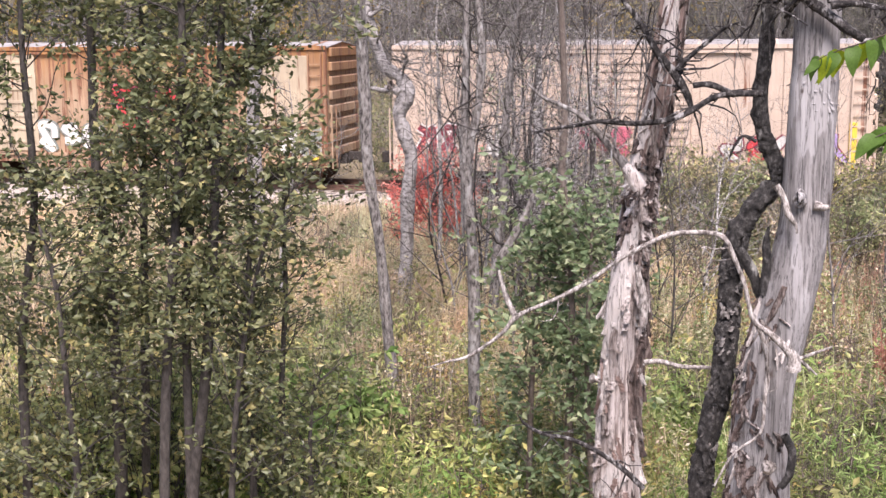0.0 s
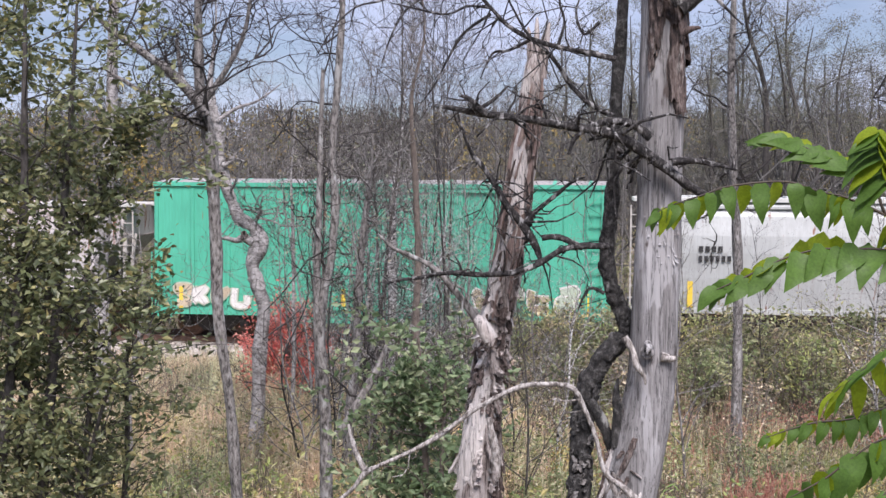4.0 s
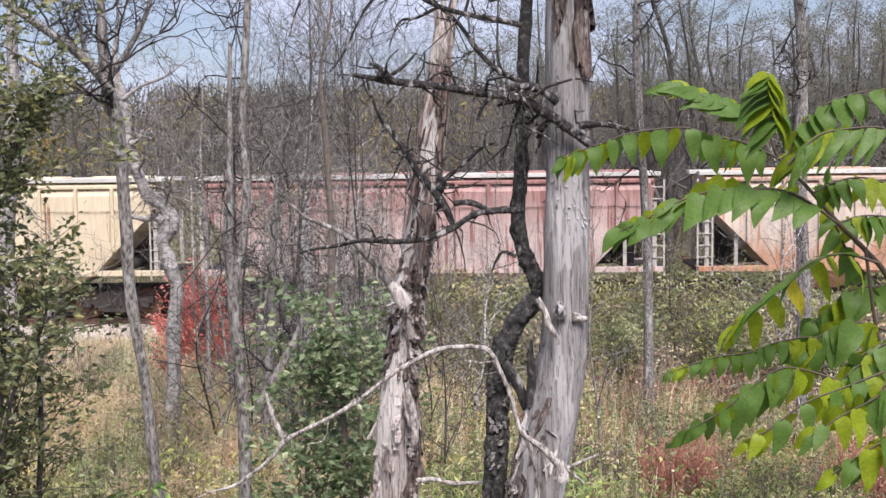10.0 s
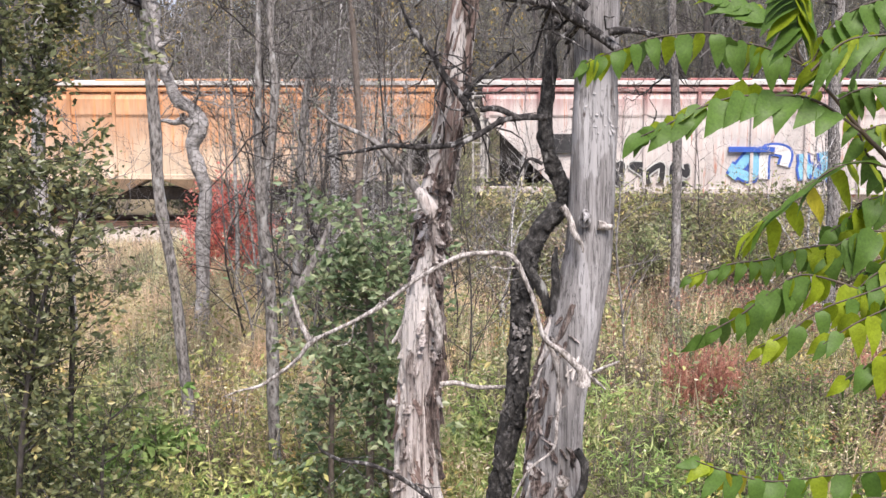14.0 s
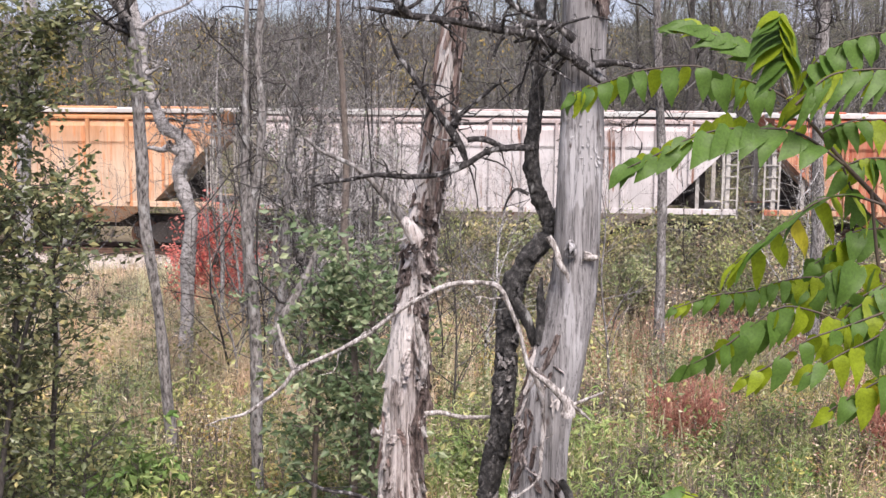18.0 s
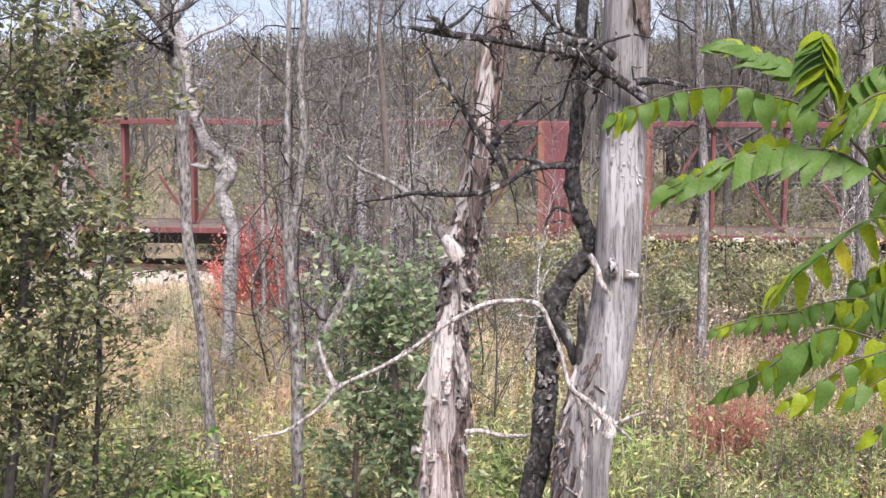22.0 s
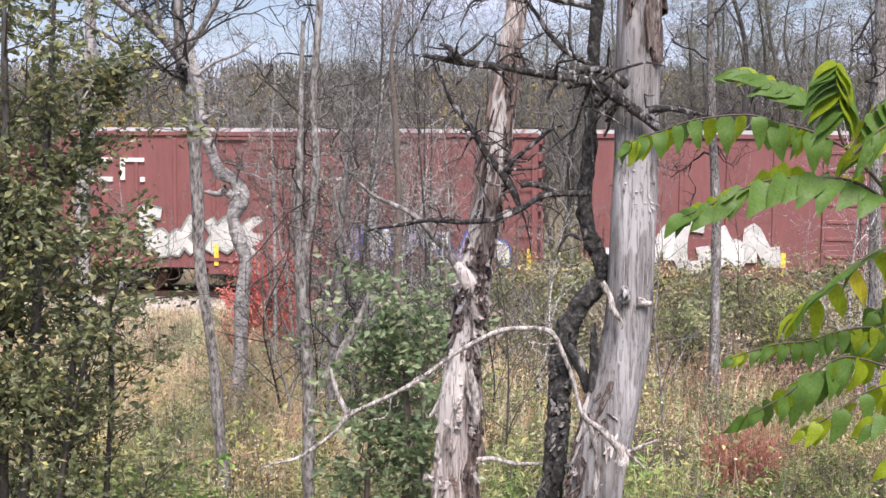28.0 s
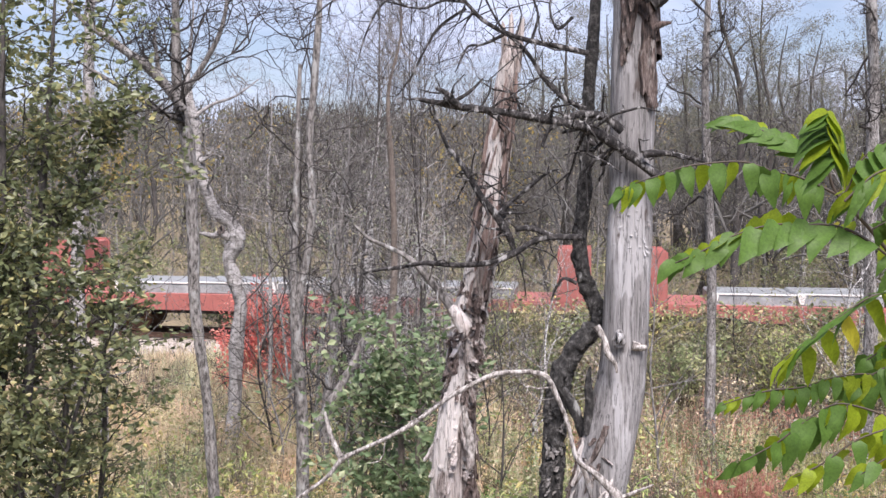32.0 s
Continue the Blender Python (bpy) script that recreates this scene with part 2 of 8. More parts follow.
def part(name, data, mat, parent, label="", m=None):
    """Links a bmesh or mesh as one mesh object under a thing or a part."""
    if isinstance(data, bmesh.types.BMesh):
        me = bpy.data.meshes.new(name)
        data.to_mesh(me)
        data.free()
        me.materials.append(mat)
    else:
        me = data
        if mat is not None and not me.materials:
            me.materials.append(mat)
    ob = new(name, me)
    ob.parent = parent
    if m is not None:
        ob.matrix_basis = m
    return tagged(ob, label)


def box(bm, x0, x1, y0, y1, z0, z1, bevel=0.0):
    r = bmesh.ops.create_cube(bm, size=1.0, matrix=Matrix.Translation(((x0 + x1) / 2, (y0 + y1) / 2, (z0 + z1) / 2)) @ Matrix.Diagonal((x1 - x0, y1 - y0, z1 - z0, 1)))
    if bevel:
        es = list({e for v in r["verts"] for e in v.link_edges})
        bmesh.ops.bevel(bm, geom=es, offset=bevel, segments=1, affect="EDGES")
    return bm


def boxes(*bs, bevel=0.0):
    bm = bmesh.new()
    for b in bs:
        box(bm, *b, bevel=bevel)
    return bm


def beam(bm, a, b, w, d=None):
    """A square bar from a to b."""
    a, b = Vector(a), Vector(b)
    v = b - a
    q = v.to_track_quat("Z", "Y").to_matrix().to_4x4()
    bmesh.ops.create_cube(bm, size=1.0, matrix=Matrix.Translation((a + b) / 2) @ q @ Matrix.Diagonal((w, d or w, v.length, 1)))
    return bm


def prism(pts, y0, y1):
    """A plate with the outline pts in x, z, from y0 to y1."""
    bm = bmesh.new()
    a = [bm.verts.new((x, y0, z)) for x, z in pts]
    b = [bm.verts.new((x, y1, z)) for x, z in pts]
    bm.faces.new(a)
    bm.faces.new(b[::-1])
    for i in range(len(pts)):
        j = (i + 1) % len(pts)
        bm.faces.new((a[j], a[i], b[i], b[j]))
    bmesh.ops.recalc_face_normals(bm, faces=bm.faces)
    return bm


def xprism(pts, x0, x1):
    """A bar with the section pts in y, z, from x0 to x1."""
    bm = bmesh.new()
    a = [bm.verts.new((x0, y, z)) for y, z in pts]
    b = [bm.verts.new((x1, y, z)) for y, z in pts]
    bm.faces.new(a)
    bm.faces.new(b[::-1])
    for i in range(len(pts)):
        j = (i + 1) % len(pts)
        bm.faces.new((a[j], a[i], b[i], b[j]))
    bmesh.ops.recalc_face_normals(bm, faces=bm.faces)
    return bm


# ---- plants: stems and leaves ----
def lattice(rs, na, nz, a, s):
    """Smooth random heights over a stem: na cells round it, nz along it."""
    g = rs.rand(nz + 2, na) - 0.5
    u, v = a / (2 * np.pi) * na, s * nz
    i, j = np.floor(u).astype(int), np.floor(v).astype(int)
    fu, fv = u - i, v - j
    fu, fv = fu * fu * (3 - 2 * fu), fv * fv * (3 - 2 * fv)
    i0, i1 = i % na, (i + 1) % na
    return (g[j, i0] * (1 - fu) + g[j, i1] * fu) * (1 - fv) + (g[j + 1, i0] * (1 - fu) + g[j + 1, i1] * fu) * fv


def tube(pts, sides=8, rough=0.0, seed=0, sub=4, ridges=0.0, along=1.0):
    """Verts and quads of a stem through pts (x, y, z, radius), smoothed, with an uneven surface."""
    p = np.array(pts, float)
    n = len(p)
    t = np.linspace(0, n - 1, (n - 1) * sub + 1)
    i = np.clip(t.astype(int), 0, n - 2)
    f = (t - i)[:, None]
    g = lambda k: p[np.clip(i + k, 0, n - 1)]
    c = 0.5 * ((2 * g(0)) + (g(1) - g(-1)) * f + (2 * g(-1) - 5 * g(0) + 4 * g(1) - g(2)) * f ** 2 + (3 * g(0) - g(-1) - 3 * g(1) + g(2)) * f ** 3)
    c[:, 3] = np.maximum(c[:, 3], 0.0008)
    tan = np.gradient(c[:, :3], axis=0)
    tan /= np.linalg.norm(tan, axis=1)[:, None] + 1e-9
    up = np.array([0.0, 1.0, 0.0]) if abs(tan[:, 1]).mean() < 0.8 else np.array([1.0, 0, 0])
    u = np.cross(tan, up)
    u /= np.linalg.norm(u, axis=1)[:, None] + 1e-9
    v = np.cross(tan, u)
    a = np.linspace(0, 2 * np.pi, sides, endpoint=False)
    r = c[:, 3][:, None] * np.ones((1, sides))
    if rough:
        rs = np.random.RandomState(seed)
        k = rs.rand(6) * 6.28
        s = np.linspace(0, 1, len(c))[:, None] * n
        w = np.sin(3 * a + k[0] + 2 * s) * 0.4 + np.sin(5 * a + k[1] - 3.1 * s) * 0.3 + np.sin(2 * a + k[2] + 5 * s) * 0.3
        r = r * (1 + rough * w + rough * (0.8 if sides < 30 else 0.25) * (rs.rand(len(c), sides) - 0.5))
        if ridges:
            S = np.broadcast_to(np.linspace(0, 0.999, len(c))[:, None], r.shape)
            A = (a[None] + (0.9 if along < 1 else 0.0) * S) % (2 * np.pi)
            big = lattice(rs, 7, max(2, int(n * 3 * along)), A, S)
            mid = lattice(rs, 17, max(2, int(n * 6 * along)), A, S)
            fine = lattice(rs, 38, max(2, int(n * 11 * along)), A, S)
            plate = np.where(big + 0.6 * mid > 0.05, 0.35, 0.0)
            r = r * (1 + ridges * (1.3 * big + 0.9 * mid + 0.6 * fine + plate))
    ring = c[:, None, :3] + r[..., None] * (np.cos(a)[None, :, None] * u[:, None] + np.sin(a)[None, :, None] * v[:, None])
    m = len(c)
    V = ring.reshape(-1, 3)
    q = np.arange(m - 1)[:, None] * sides + np.arange(sides)[None]
    q2 = np.arange(m - 1)[:, None] * sides + (np.arange(sides)[None] + 1) % sides
    F = np.stack([q, q2, q2 + sides, q + sides], -1).reshape(-1, 4)
    return V, F


def join_vf(items):
    V, F, o = [], [], 0
    for v, f in items:
        V.append(v)
        F.append(np.asarray(f) + o)
        o += len(v)
    return np.vstack(V), np.vstack(F)


def stem_mesh(name, stems, mat, sides=8, rough=0.1, sub=4, seed=0, ridges=0.0, along=1.0):
    v, f = join_vf([tube(s, sides, rough, seed + i, sub, ridges, along) for i, s in enumerate(stems)])
    return mesh_np(name, v, f, mat, smooth=True)


def leaf_mesh(name, pos, size, rs, mat, aspect=0.55, droop=0.4, fold=0.25):
    """Many small folded leaves (base, side, tip, side) at pos."""
    n = len(pos)
    az = rs.rand(n) * 2 * np.pi
    el = rs.randn(n) * 0.5 - droop
    d = np.stack([np.cos(az) * np.cos(el), np.sin(az) * np.cos(el), np.sin(el)], 1)
    rnd = rs.randn(n, 3)
    s = np.cross(d, rnd)
    s /= np.linalg.norm(s, axis=1)[:, None] + 1e-9
    nn = np.cross(d, s)
    L = (size * (0.6 + 0.8 * rs.rand(n)))[:, None]
    b = pos
    tip = pos + d * L
    mid = pos + d * L * 0.45
    l = mid + s * L * aspect / 2 + nn * L * fold * 0.4
    r = mid - s * L * aspect / 2 + nn * L * fold * 0.4
    V = np.stack([b, l, tip, r], 1).reshape(-1, 3)
    o = np.arange(n)[:, None] * 4
    F = np.concatenate([o + [[0, 1, 2]], o + [[0, 2, 3]]], 1).reshape(-1, 3)
    return mesh_np(name, V, F, mat)


def blade_mesh(name, base, height, rs, mat, width=0.012, lean=0.35):
    """Grass blades: a bent strip of two pieces for each base point."""
    n = len(base)
    az = rs.rand(n) * 2 * np.pi
    h = (height * (0.5 + rs.rand(n)))[:, None]
    out = np.stack([np.cos(az), np.sin(az), np.zeros(n)], 1)
    s = np.stack([-np.sin(az + 1.0), np.cos(az + 1.0), np.zeros(n)], 1) * (width * (0.6 + 0.8 * rs.rand(n)))[:, None]
    k = (lean * rs.rand(n))[:, None]
    up = np.array([[0, 0, 1.0]])
    mid = base + up * h * 0.55 + out * h * k * 0.3
    tip = base + up * h * (1 - 0.4 * k) + out * h * k
    V = np.stack([base - s, base + s, mid + s * 0.8, mid - s * 0.8, tip], 1).reshape(-1, 3)
    o = np.arange(n)[:, None] * 5
    F = np.concatenate([o + [[0, 1, 2]], o + [[0, 2, 3]], o + [[3, 2, 4]]], 1).reshape(-1, 3)
    return mesh_np(name, V, F, mat)


def branching(rs, h, r, levels=3, lean=0.1, spread=0.6, n0=14, start=0.3, up=0.5):
    """Stems of a bare tree: a trunk and its limbs and twigs, as lists of (x, y, z, r)."""
    stems = []
    k = 6
    a0 = rs.rand() * 6.28
    wob = np.cumsum(rs.randn(k, 2) * lean * h / k * 0.5, 0)
    trunk = [(wob[i, 0] - wob[0, 0], wob[i, 1] - wob[0, 1], h * i / (k - 1), r * (1 - 0.9 * i / (k - 1))) for i in range(k)]
    stems.append(trunk)

    def grow(p, d, L, r, lev):
        pts = [(*p, r)]
        q = np.array(p, float)
        dd = np.array(d, float)
        for i in range(3):
            dd = dd + rs.randn(3) * 0.28 + np.array([0, 0, 0.12 * up])
            dd /= np.linalg.norm(dd)
            q = q + dd * L / 3
            pts.append((*q, r * (1 - 0.3 * (i + 1))))
        stems.append(pts)
        if lev > 0:
            for _ in range(3):
                j = rs.randint(1, 4)
                e = dd + rs.randn(3) * spread
                e /= np.linalg.norm(e)
                grow(pts[j][:3], e, L * (0.45 + 0.3 * rs.rand()), r * 0.5, lev - 1)

    T = np.array(trunk)
    for i in range(n0):
        f = start + (1 - start) * (i + rs.rand()) / n0
        z = f * h
        x, y = np.interp(z, T[:, 2], T[:, 0]), np.interp(z, T[:, 2], T[:, 1])
        a = a0 + i * 2.4 + rs.randn() * 0.4
        d = np.array([math.cos(a), math.sin(a), up + 0.6 * rs.rand()])
        grow((x, y, z), d / np.linalg.norm(d), h * 0.28 * (1.15 - f) + 0.25, r * 0.42 * (1.1 - f) + 0.004, levels - 1)
    return stems


def twig_mesh(name, stems, mat):
    """The trunk rounder, the limbs with fewer sides, twigs three-sided."""
    items = [tube(s, 8 if s[0][3] > 0.05 else (5 if s[0][3] > 0.015 else 3), 0.06 if s[0][3] > 0.03 else 0, i, 2 if s[0][3] < 0.02 else 3) for i, s in enumerate(stems)]
    v, f = join_vf(items)
    return mesh_np(name, v, f, mat, smooth=True)


# ---- ground, track ----
def ground_height(x, y):
    """The flat field, the bank on which the camera stands, and the rise beyond the track."""
    t = np.clip((5.2 - y) / 4.6, 0, 1)
    bank = 3.7 * t * t * (3 - 2 * t)
    far = np.clip((y - 44) / 100, 0, 1) ** 1.2 * 6.5
    return bank + far + 0.07 * np.sin(x * 0.9 + y * 0.4) + 0.05 * np.sin(x * 0.31 - y * 0.77)


def build_ground():
    xs = np.concatenate([[-1500, -600, -250, -120], np.arange(-70, 71, 2.0), [120, 250, 600, 1500]])
    ys = np.concatenate([[-900, -300, -80, -20], np.arange(-6, 8, 0.8), np.arange(8, 120, 2.0), [150, 200, 300, 600, 1500]])
    X, Y = np.meshgrid(xs, ys)
    Z = ground_height(X, Y)
    V = np.stack([X, Y, Z], -1).reshape(-1, 3)
    nx = len(xs)
    q = np.arange(len(ys) - 1)[:, None] * nx + np.arange(nx - 1)[None]
    F = np.stack([q, q + 1, q + nx + 1, q + nx], -1).reshape(-1, 4)
    ob = new("ground", mesh_np("ground", V, F, M["soil"], smooth=True))
    tagged(ob, "rough ground of brown soil and dead litter", "ground", kind="structure")


build_ground()
TRACK = pose(0, 35.7 + 1.5 / DIRX, 0, 0, 0, YAW)


def build_track():
    bed = xprism([(-3.4, -0.15), (-1.9, 0.27), (1.9, 0.27), (3.4, -0.15)], -140, 140)
    me = bpy.data.meshes.new("ballast_bed")
    bed.to_mesh(me)
    bed.free()
    me.materials.append(M["ballast"])
    ob = thing("ballast_bed", TRACK, "pale grey crushed stone bed under the rails", "track bed", kind="structure", data=me)
    rng = np.random.RandomState(5)
    n = 9000
    p = np.stack([rng.rand(n) * 60 - 30, -1.4 - rng.rand(n) * 2.0, np.zeros(n)], 1)
    p[:, 2] = np.interp(-p[:, 1], [1.9, 3.4], [0.27, -0.15])
    k = rng.randn(n, 5, 3) * 0.035
    V = (p[:, None] + k).reshape(-1, 3)
    o = np.arange(n)[:, None] * 5
    F = np.concatenate([o + [[0, 1, 2]], o + [[0, 2, 3]], o + [[0, 3, 1]], o + [[4, 1, 2]], o + [[4, 2, 3]], o + [[4, 3, 1]]], 1).reshape(-1, 3)
    st = part("gravel", mesh_np("gravel", V, F, M["ballast"]), None, ob)
    tagged(st, kind="stuff")
    sect = [(-0.07, 0), (0.07, 0), (0.07, 0.02), (0.015, 0.04), (0.015, 0.12), (0.036, 0.13), (0.036, 0.165), (-0.036, 0.165), (-0.036, 0.13), (-0.015, 0.12), (-0.015, 0.04), (-0.07, 0.02)]
    for y in (-0.7535, 0.7535):
        bm = xprism([(y + a, 0.285 + z) for a, z in sect], -140, 140)
        me = bpy.data.meshes.new("rail")
        bm.to_mesh(me)
        bm.free()
        me.materials.append(M["rail"])
        thing("rail", TRACK, "rust-brown steel rail on wooden ties", "rail", "rails of the track", "structure", me)
    bm = boxes((-0.11, 0.11, -1.28, 1.28, 0.13, 0.287), bevel=0.01)
    me = bpy.data.meshes.new("tie")
    bm.to_mesh(me)
    bm.free()
    me.materials.append(M["tie"])
    ties = thing("ties", TRACK, "weathered dark wooden railway ties", "ties", kind="structure")
    for i in range(-75, 76):
        t = new("tie", me)
        t.parent = ties
        t.matrix_basis = pose(i * 0.54, 0, 0, 0, 0, (i * 37 % 7 - 3) * 0.3)


build_track()

# ---- the train ----
SHARED = {}


def shared(key, make):
    if key not in SHARED:
        d = make()
        if isinstance(d, tuple):
            bm, mat = d
            me = bpy.data.meshes.new(key)
            bm.to_mesh(me)
            bm.free()
            me.materials.append(mat)
            d = me
        SHARED[key] = d
    return SHARED[key]


def wheel_mesh():
    prof = [(0.0, -0.02), (0.16, -0.02), (0.17, -0.05), (0.34, -0.03), (0.36, -0.065), (0.43, -0.065), (0.43, 0.045), (0.46, 0.05), (0.46, 0.075), (0.38, 0.07), (0.2, 0.02), (0.0, 0.02)]
    bm = bmesh.new()
    n = 24
    rows = [[bm.verts.new((r * math.cos(2 * math.pi * i / n), y, r * math.sin(2 * math.pi * i / n))) for i in range(n)] for r, y in prof]
    for a, b in zip(rows, rows[1:]):
        for i in range(n):
            bm.faces.new((a[i], a[(i + 1) % n], b[(i + 1) % n], b[i]))
    bmesh.ops.remove_doubles(bm, verts=bm.verts, dist=1e-5)
    bmesh.ops.recalc_face_normals(bm, faces=bm.faces)
    return bm, M["rust"]


def truck_mesh():
    """Side frames, bolster and journal boxes of a two-axle truck."""
    bm = bmesh.new()
    for y in (-1.0, 1.0):
        out = [(-1.15, 0.5), (-1.15, 0.7), (-0.75, 0.68), (-0.35, 0.86), (0.35, 0.86), (0.75, 0.68), (1.15, 0.7), (1.15, 0.5), (0.72, 0.5), (0.4, 0.24), (-0.4, 0.24), (-0.72, 0.5)]
        p = prism(out, y - 0.09, y + 0.09)
        tmp = bpy.data.meshes.new("t")
        p.to_mesh(tmp)
        p.free()
        bm.from_mesh(tmp)
        bpy.data.meshes.remove(tmp)
        for x in (-0.89, 0.89):
            box(bm, x - 0.14, x + 0.14, y - 0.15, y + 0.15, 0.36, 0.64, 0.03)
        for x in (-0.16, 0, 0.16):
            box(bm, x - 0.06, x + 0.06, y - 0.13, y + 0.13, 0.42, 0.68)
    box(bm, -0.2, 0.2, -1.1, 1.1, 0.62, 0.82)
    for x in (-0.89, 0.89):
        box(bm, x - 0.07, x + 0.07, -0.9, 0.9, 0.39, 0.53)
    return bm, M["steel"]


def add_trucks(car, L, inset=2.0):
    for x in (-L / 2 + inset, L / 2 - inset):
        t = part("truck", shared("truck", truck_mesh), None, car, "dark grimy cast steel truck", pose(x, 0, 0))
        for wx in (-0.89, 0.89):
            for y in (-0.76, 0.76):
                part("wheel", shared("wheel", wheel_mesh), None, t, "", pose(wx, y, 0.46, 0, 0, 0 if y < 0 else 180))
    for sgn in (-1, 1):
        part("coupler", shared("coupler", lambda: (boxes((0, 0.42, -0.09, 0.09, 0.72, 0.98), (0.36, 0.6, -0.16, 0.14, 0.66, 1.0), bevel=0.02), M["steel"])), None, car, "", pose(sgn * L / 2 - sgn * 0.12, 0, 0, 0, 0, 0 if sgn > 0 else 180))


def ladder_mesh(h, mat, w=0.42):
    bm = bmesh.new()
    for x in (-w / 2, w / 2):
        box(bm, x - 0.025, x + 0.025, -0.02, 0.02, 0, h)
    n = int(h / 0.34)
    for i in range(n):
        z = 0.2 + i * 0.34
        box(bm, -w / 2, w / 2, -0.014, 0.014, z - 0.016, z + 0.016)
    return bm, mat


def ladder(car, x, y, z, h, mat, tag, w=0.42, turn=0):
    part("ladder", shared("ladder%s%.2f%.2f" % (tag, h, w), lambda: ladder_mesh(h, mat, w)), None, car, "", pose(x, y, z, 0, 0, turn))


def car_empty(name, u, L, label, group):
    """A car at rail level whose left end passes the origin of the track at u / SPEED seconds."""
    s0 = u + L / 2
    car = thing(name, Matrix.Identity(4), label, "rail car", group)
    MOVING.append((car, s0))
    return car


def bars(car, x, z, rows, mat, y=-1.56, h=0.16, gap=0.1):
    """Unreadable lettering as plain bars."""
    for j, widths in enumerate(rows):
        cx = x
        for w in widths:
            part("marking", boxes((cx, cx + w, y - 0.012, y + 0.03, z - j * (h + gap) - h, z - j * (h + gap))), mat, car)
            cx += w + 0.06


def stroke_path(rs, w, h):
    """The bent path of one sprayed sign through some nodes of a small grid, rounded at the turns."""
    nodes = [(x * w, z * h) for z in (-0.5, 0.0, 0.5) for x in (-0.5, 0.5)]
    order = list(rs.permutation(6))[: 4 + rs.randint(0, 2)]
    p = np.array([nodes[k] for k in order]) + rs.randn(len(order), 2) * 0.05 * min(w, h)
    n = len(p)
    t = np.linspace(0, n - 1, (n - 1) * 7 + 1)
    i = np.clip(t.astype(int), 0, n - 2)
    u = (t - i)[:, None]
    g = lambda k: p[np.clip(i + k, 0, n - 1)]
    return 0.5 * (2 * g(0) + (g(1) - g(-1)) * u + (2 * g(-1) - 5 * g(0) + 4 * g(1) - g(2)) * u ** 2 + (3 * g(0) - g(-1) - 3 * g(1) + g(2)) * u ** 3)


def ribbon(path, x, z, y, width):
    """A flat painted band along the path, one solid strip that lies a little higher towards its end."""
    d = np.gradient(path, axis=0)
    d /= np.linalg.norm(d, axis=1)[:, None] + 1e-6
    nrm = np.stack([-d[:, 1], d[:, 0]], 1) * width / 2
    m = len(path)
    yy = y - 0.004 * np.linspace(0, 1, m)
    V = []
    for k in range(m):
        (ax, az), (bx, bz) = path[k] + nrm[k], path[k] - nrm[k]
        V += [(x + ax, yy[k], z + az), (x + bx, yy[k], z + bz), (x + bx, y + 0.04, z + bz), (x + ax, y + 0.04, z + az)]
    F = [(0, 1, 2, 3), (4 * m - 1, 4 * m - 2, 4 * m - 3, 4 * m - 4)]
    for k in range(m - 1):
        o = 4 * k
        F += [(o + q, o + 4 + q, o + 4 + (q + 1) % 4, o + (q + 1) % 4) for q in range(4)]
    return V, F


def graffiti(car, x, z, w, h, n, fills, edge, seed, y=-1.56):
    """A row of spray-painted signs: a broad outline coat and a narrower fill coat above it."""
    rs = np.random.RandomState(seed)
    lw = w / n
    for i in range(n):
        cx = x + (i + 0.5) * lw + rs.randn() * 0.05
        hh = h * (0.85 + 0.3 * rs.rand())
        path = stroke_path(rs, lw * 0.6, hh * 0.66)
        for wd, mat, dy in ((0.4, edge, 0.004), (0.26, fills[i % len(fills)], 0.012)):
            v, q = ribbon(path, cx, z, y - dy, min(lw, hh) * wd)
            part("graffiti_sign", mesh_np("graffiti_sign", v, q, mat), None, car)


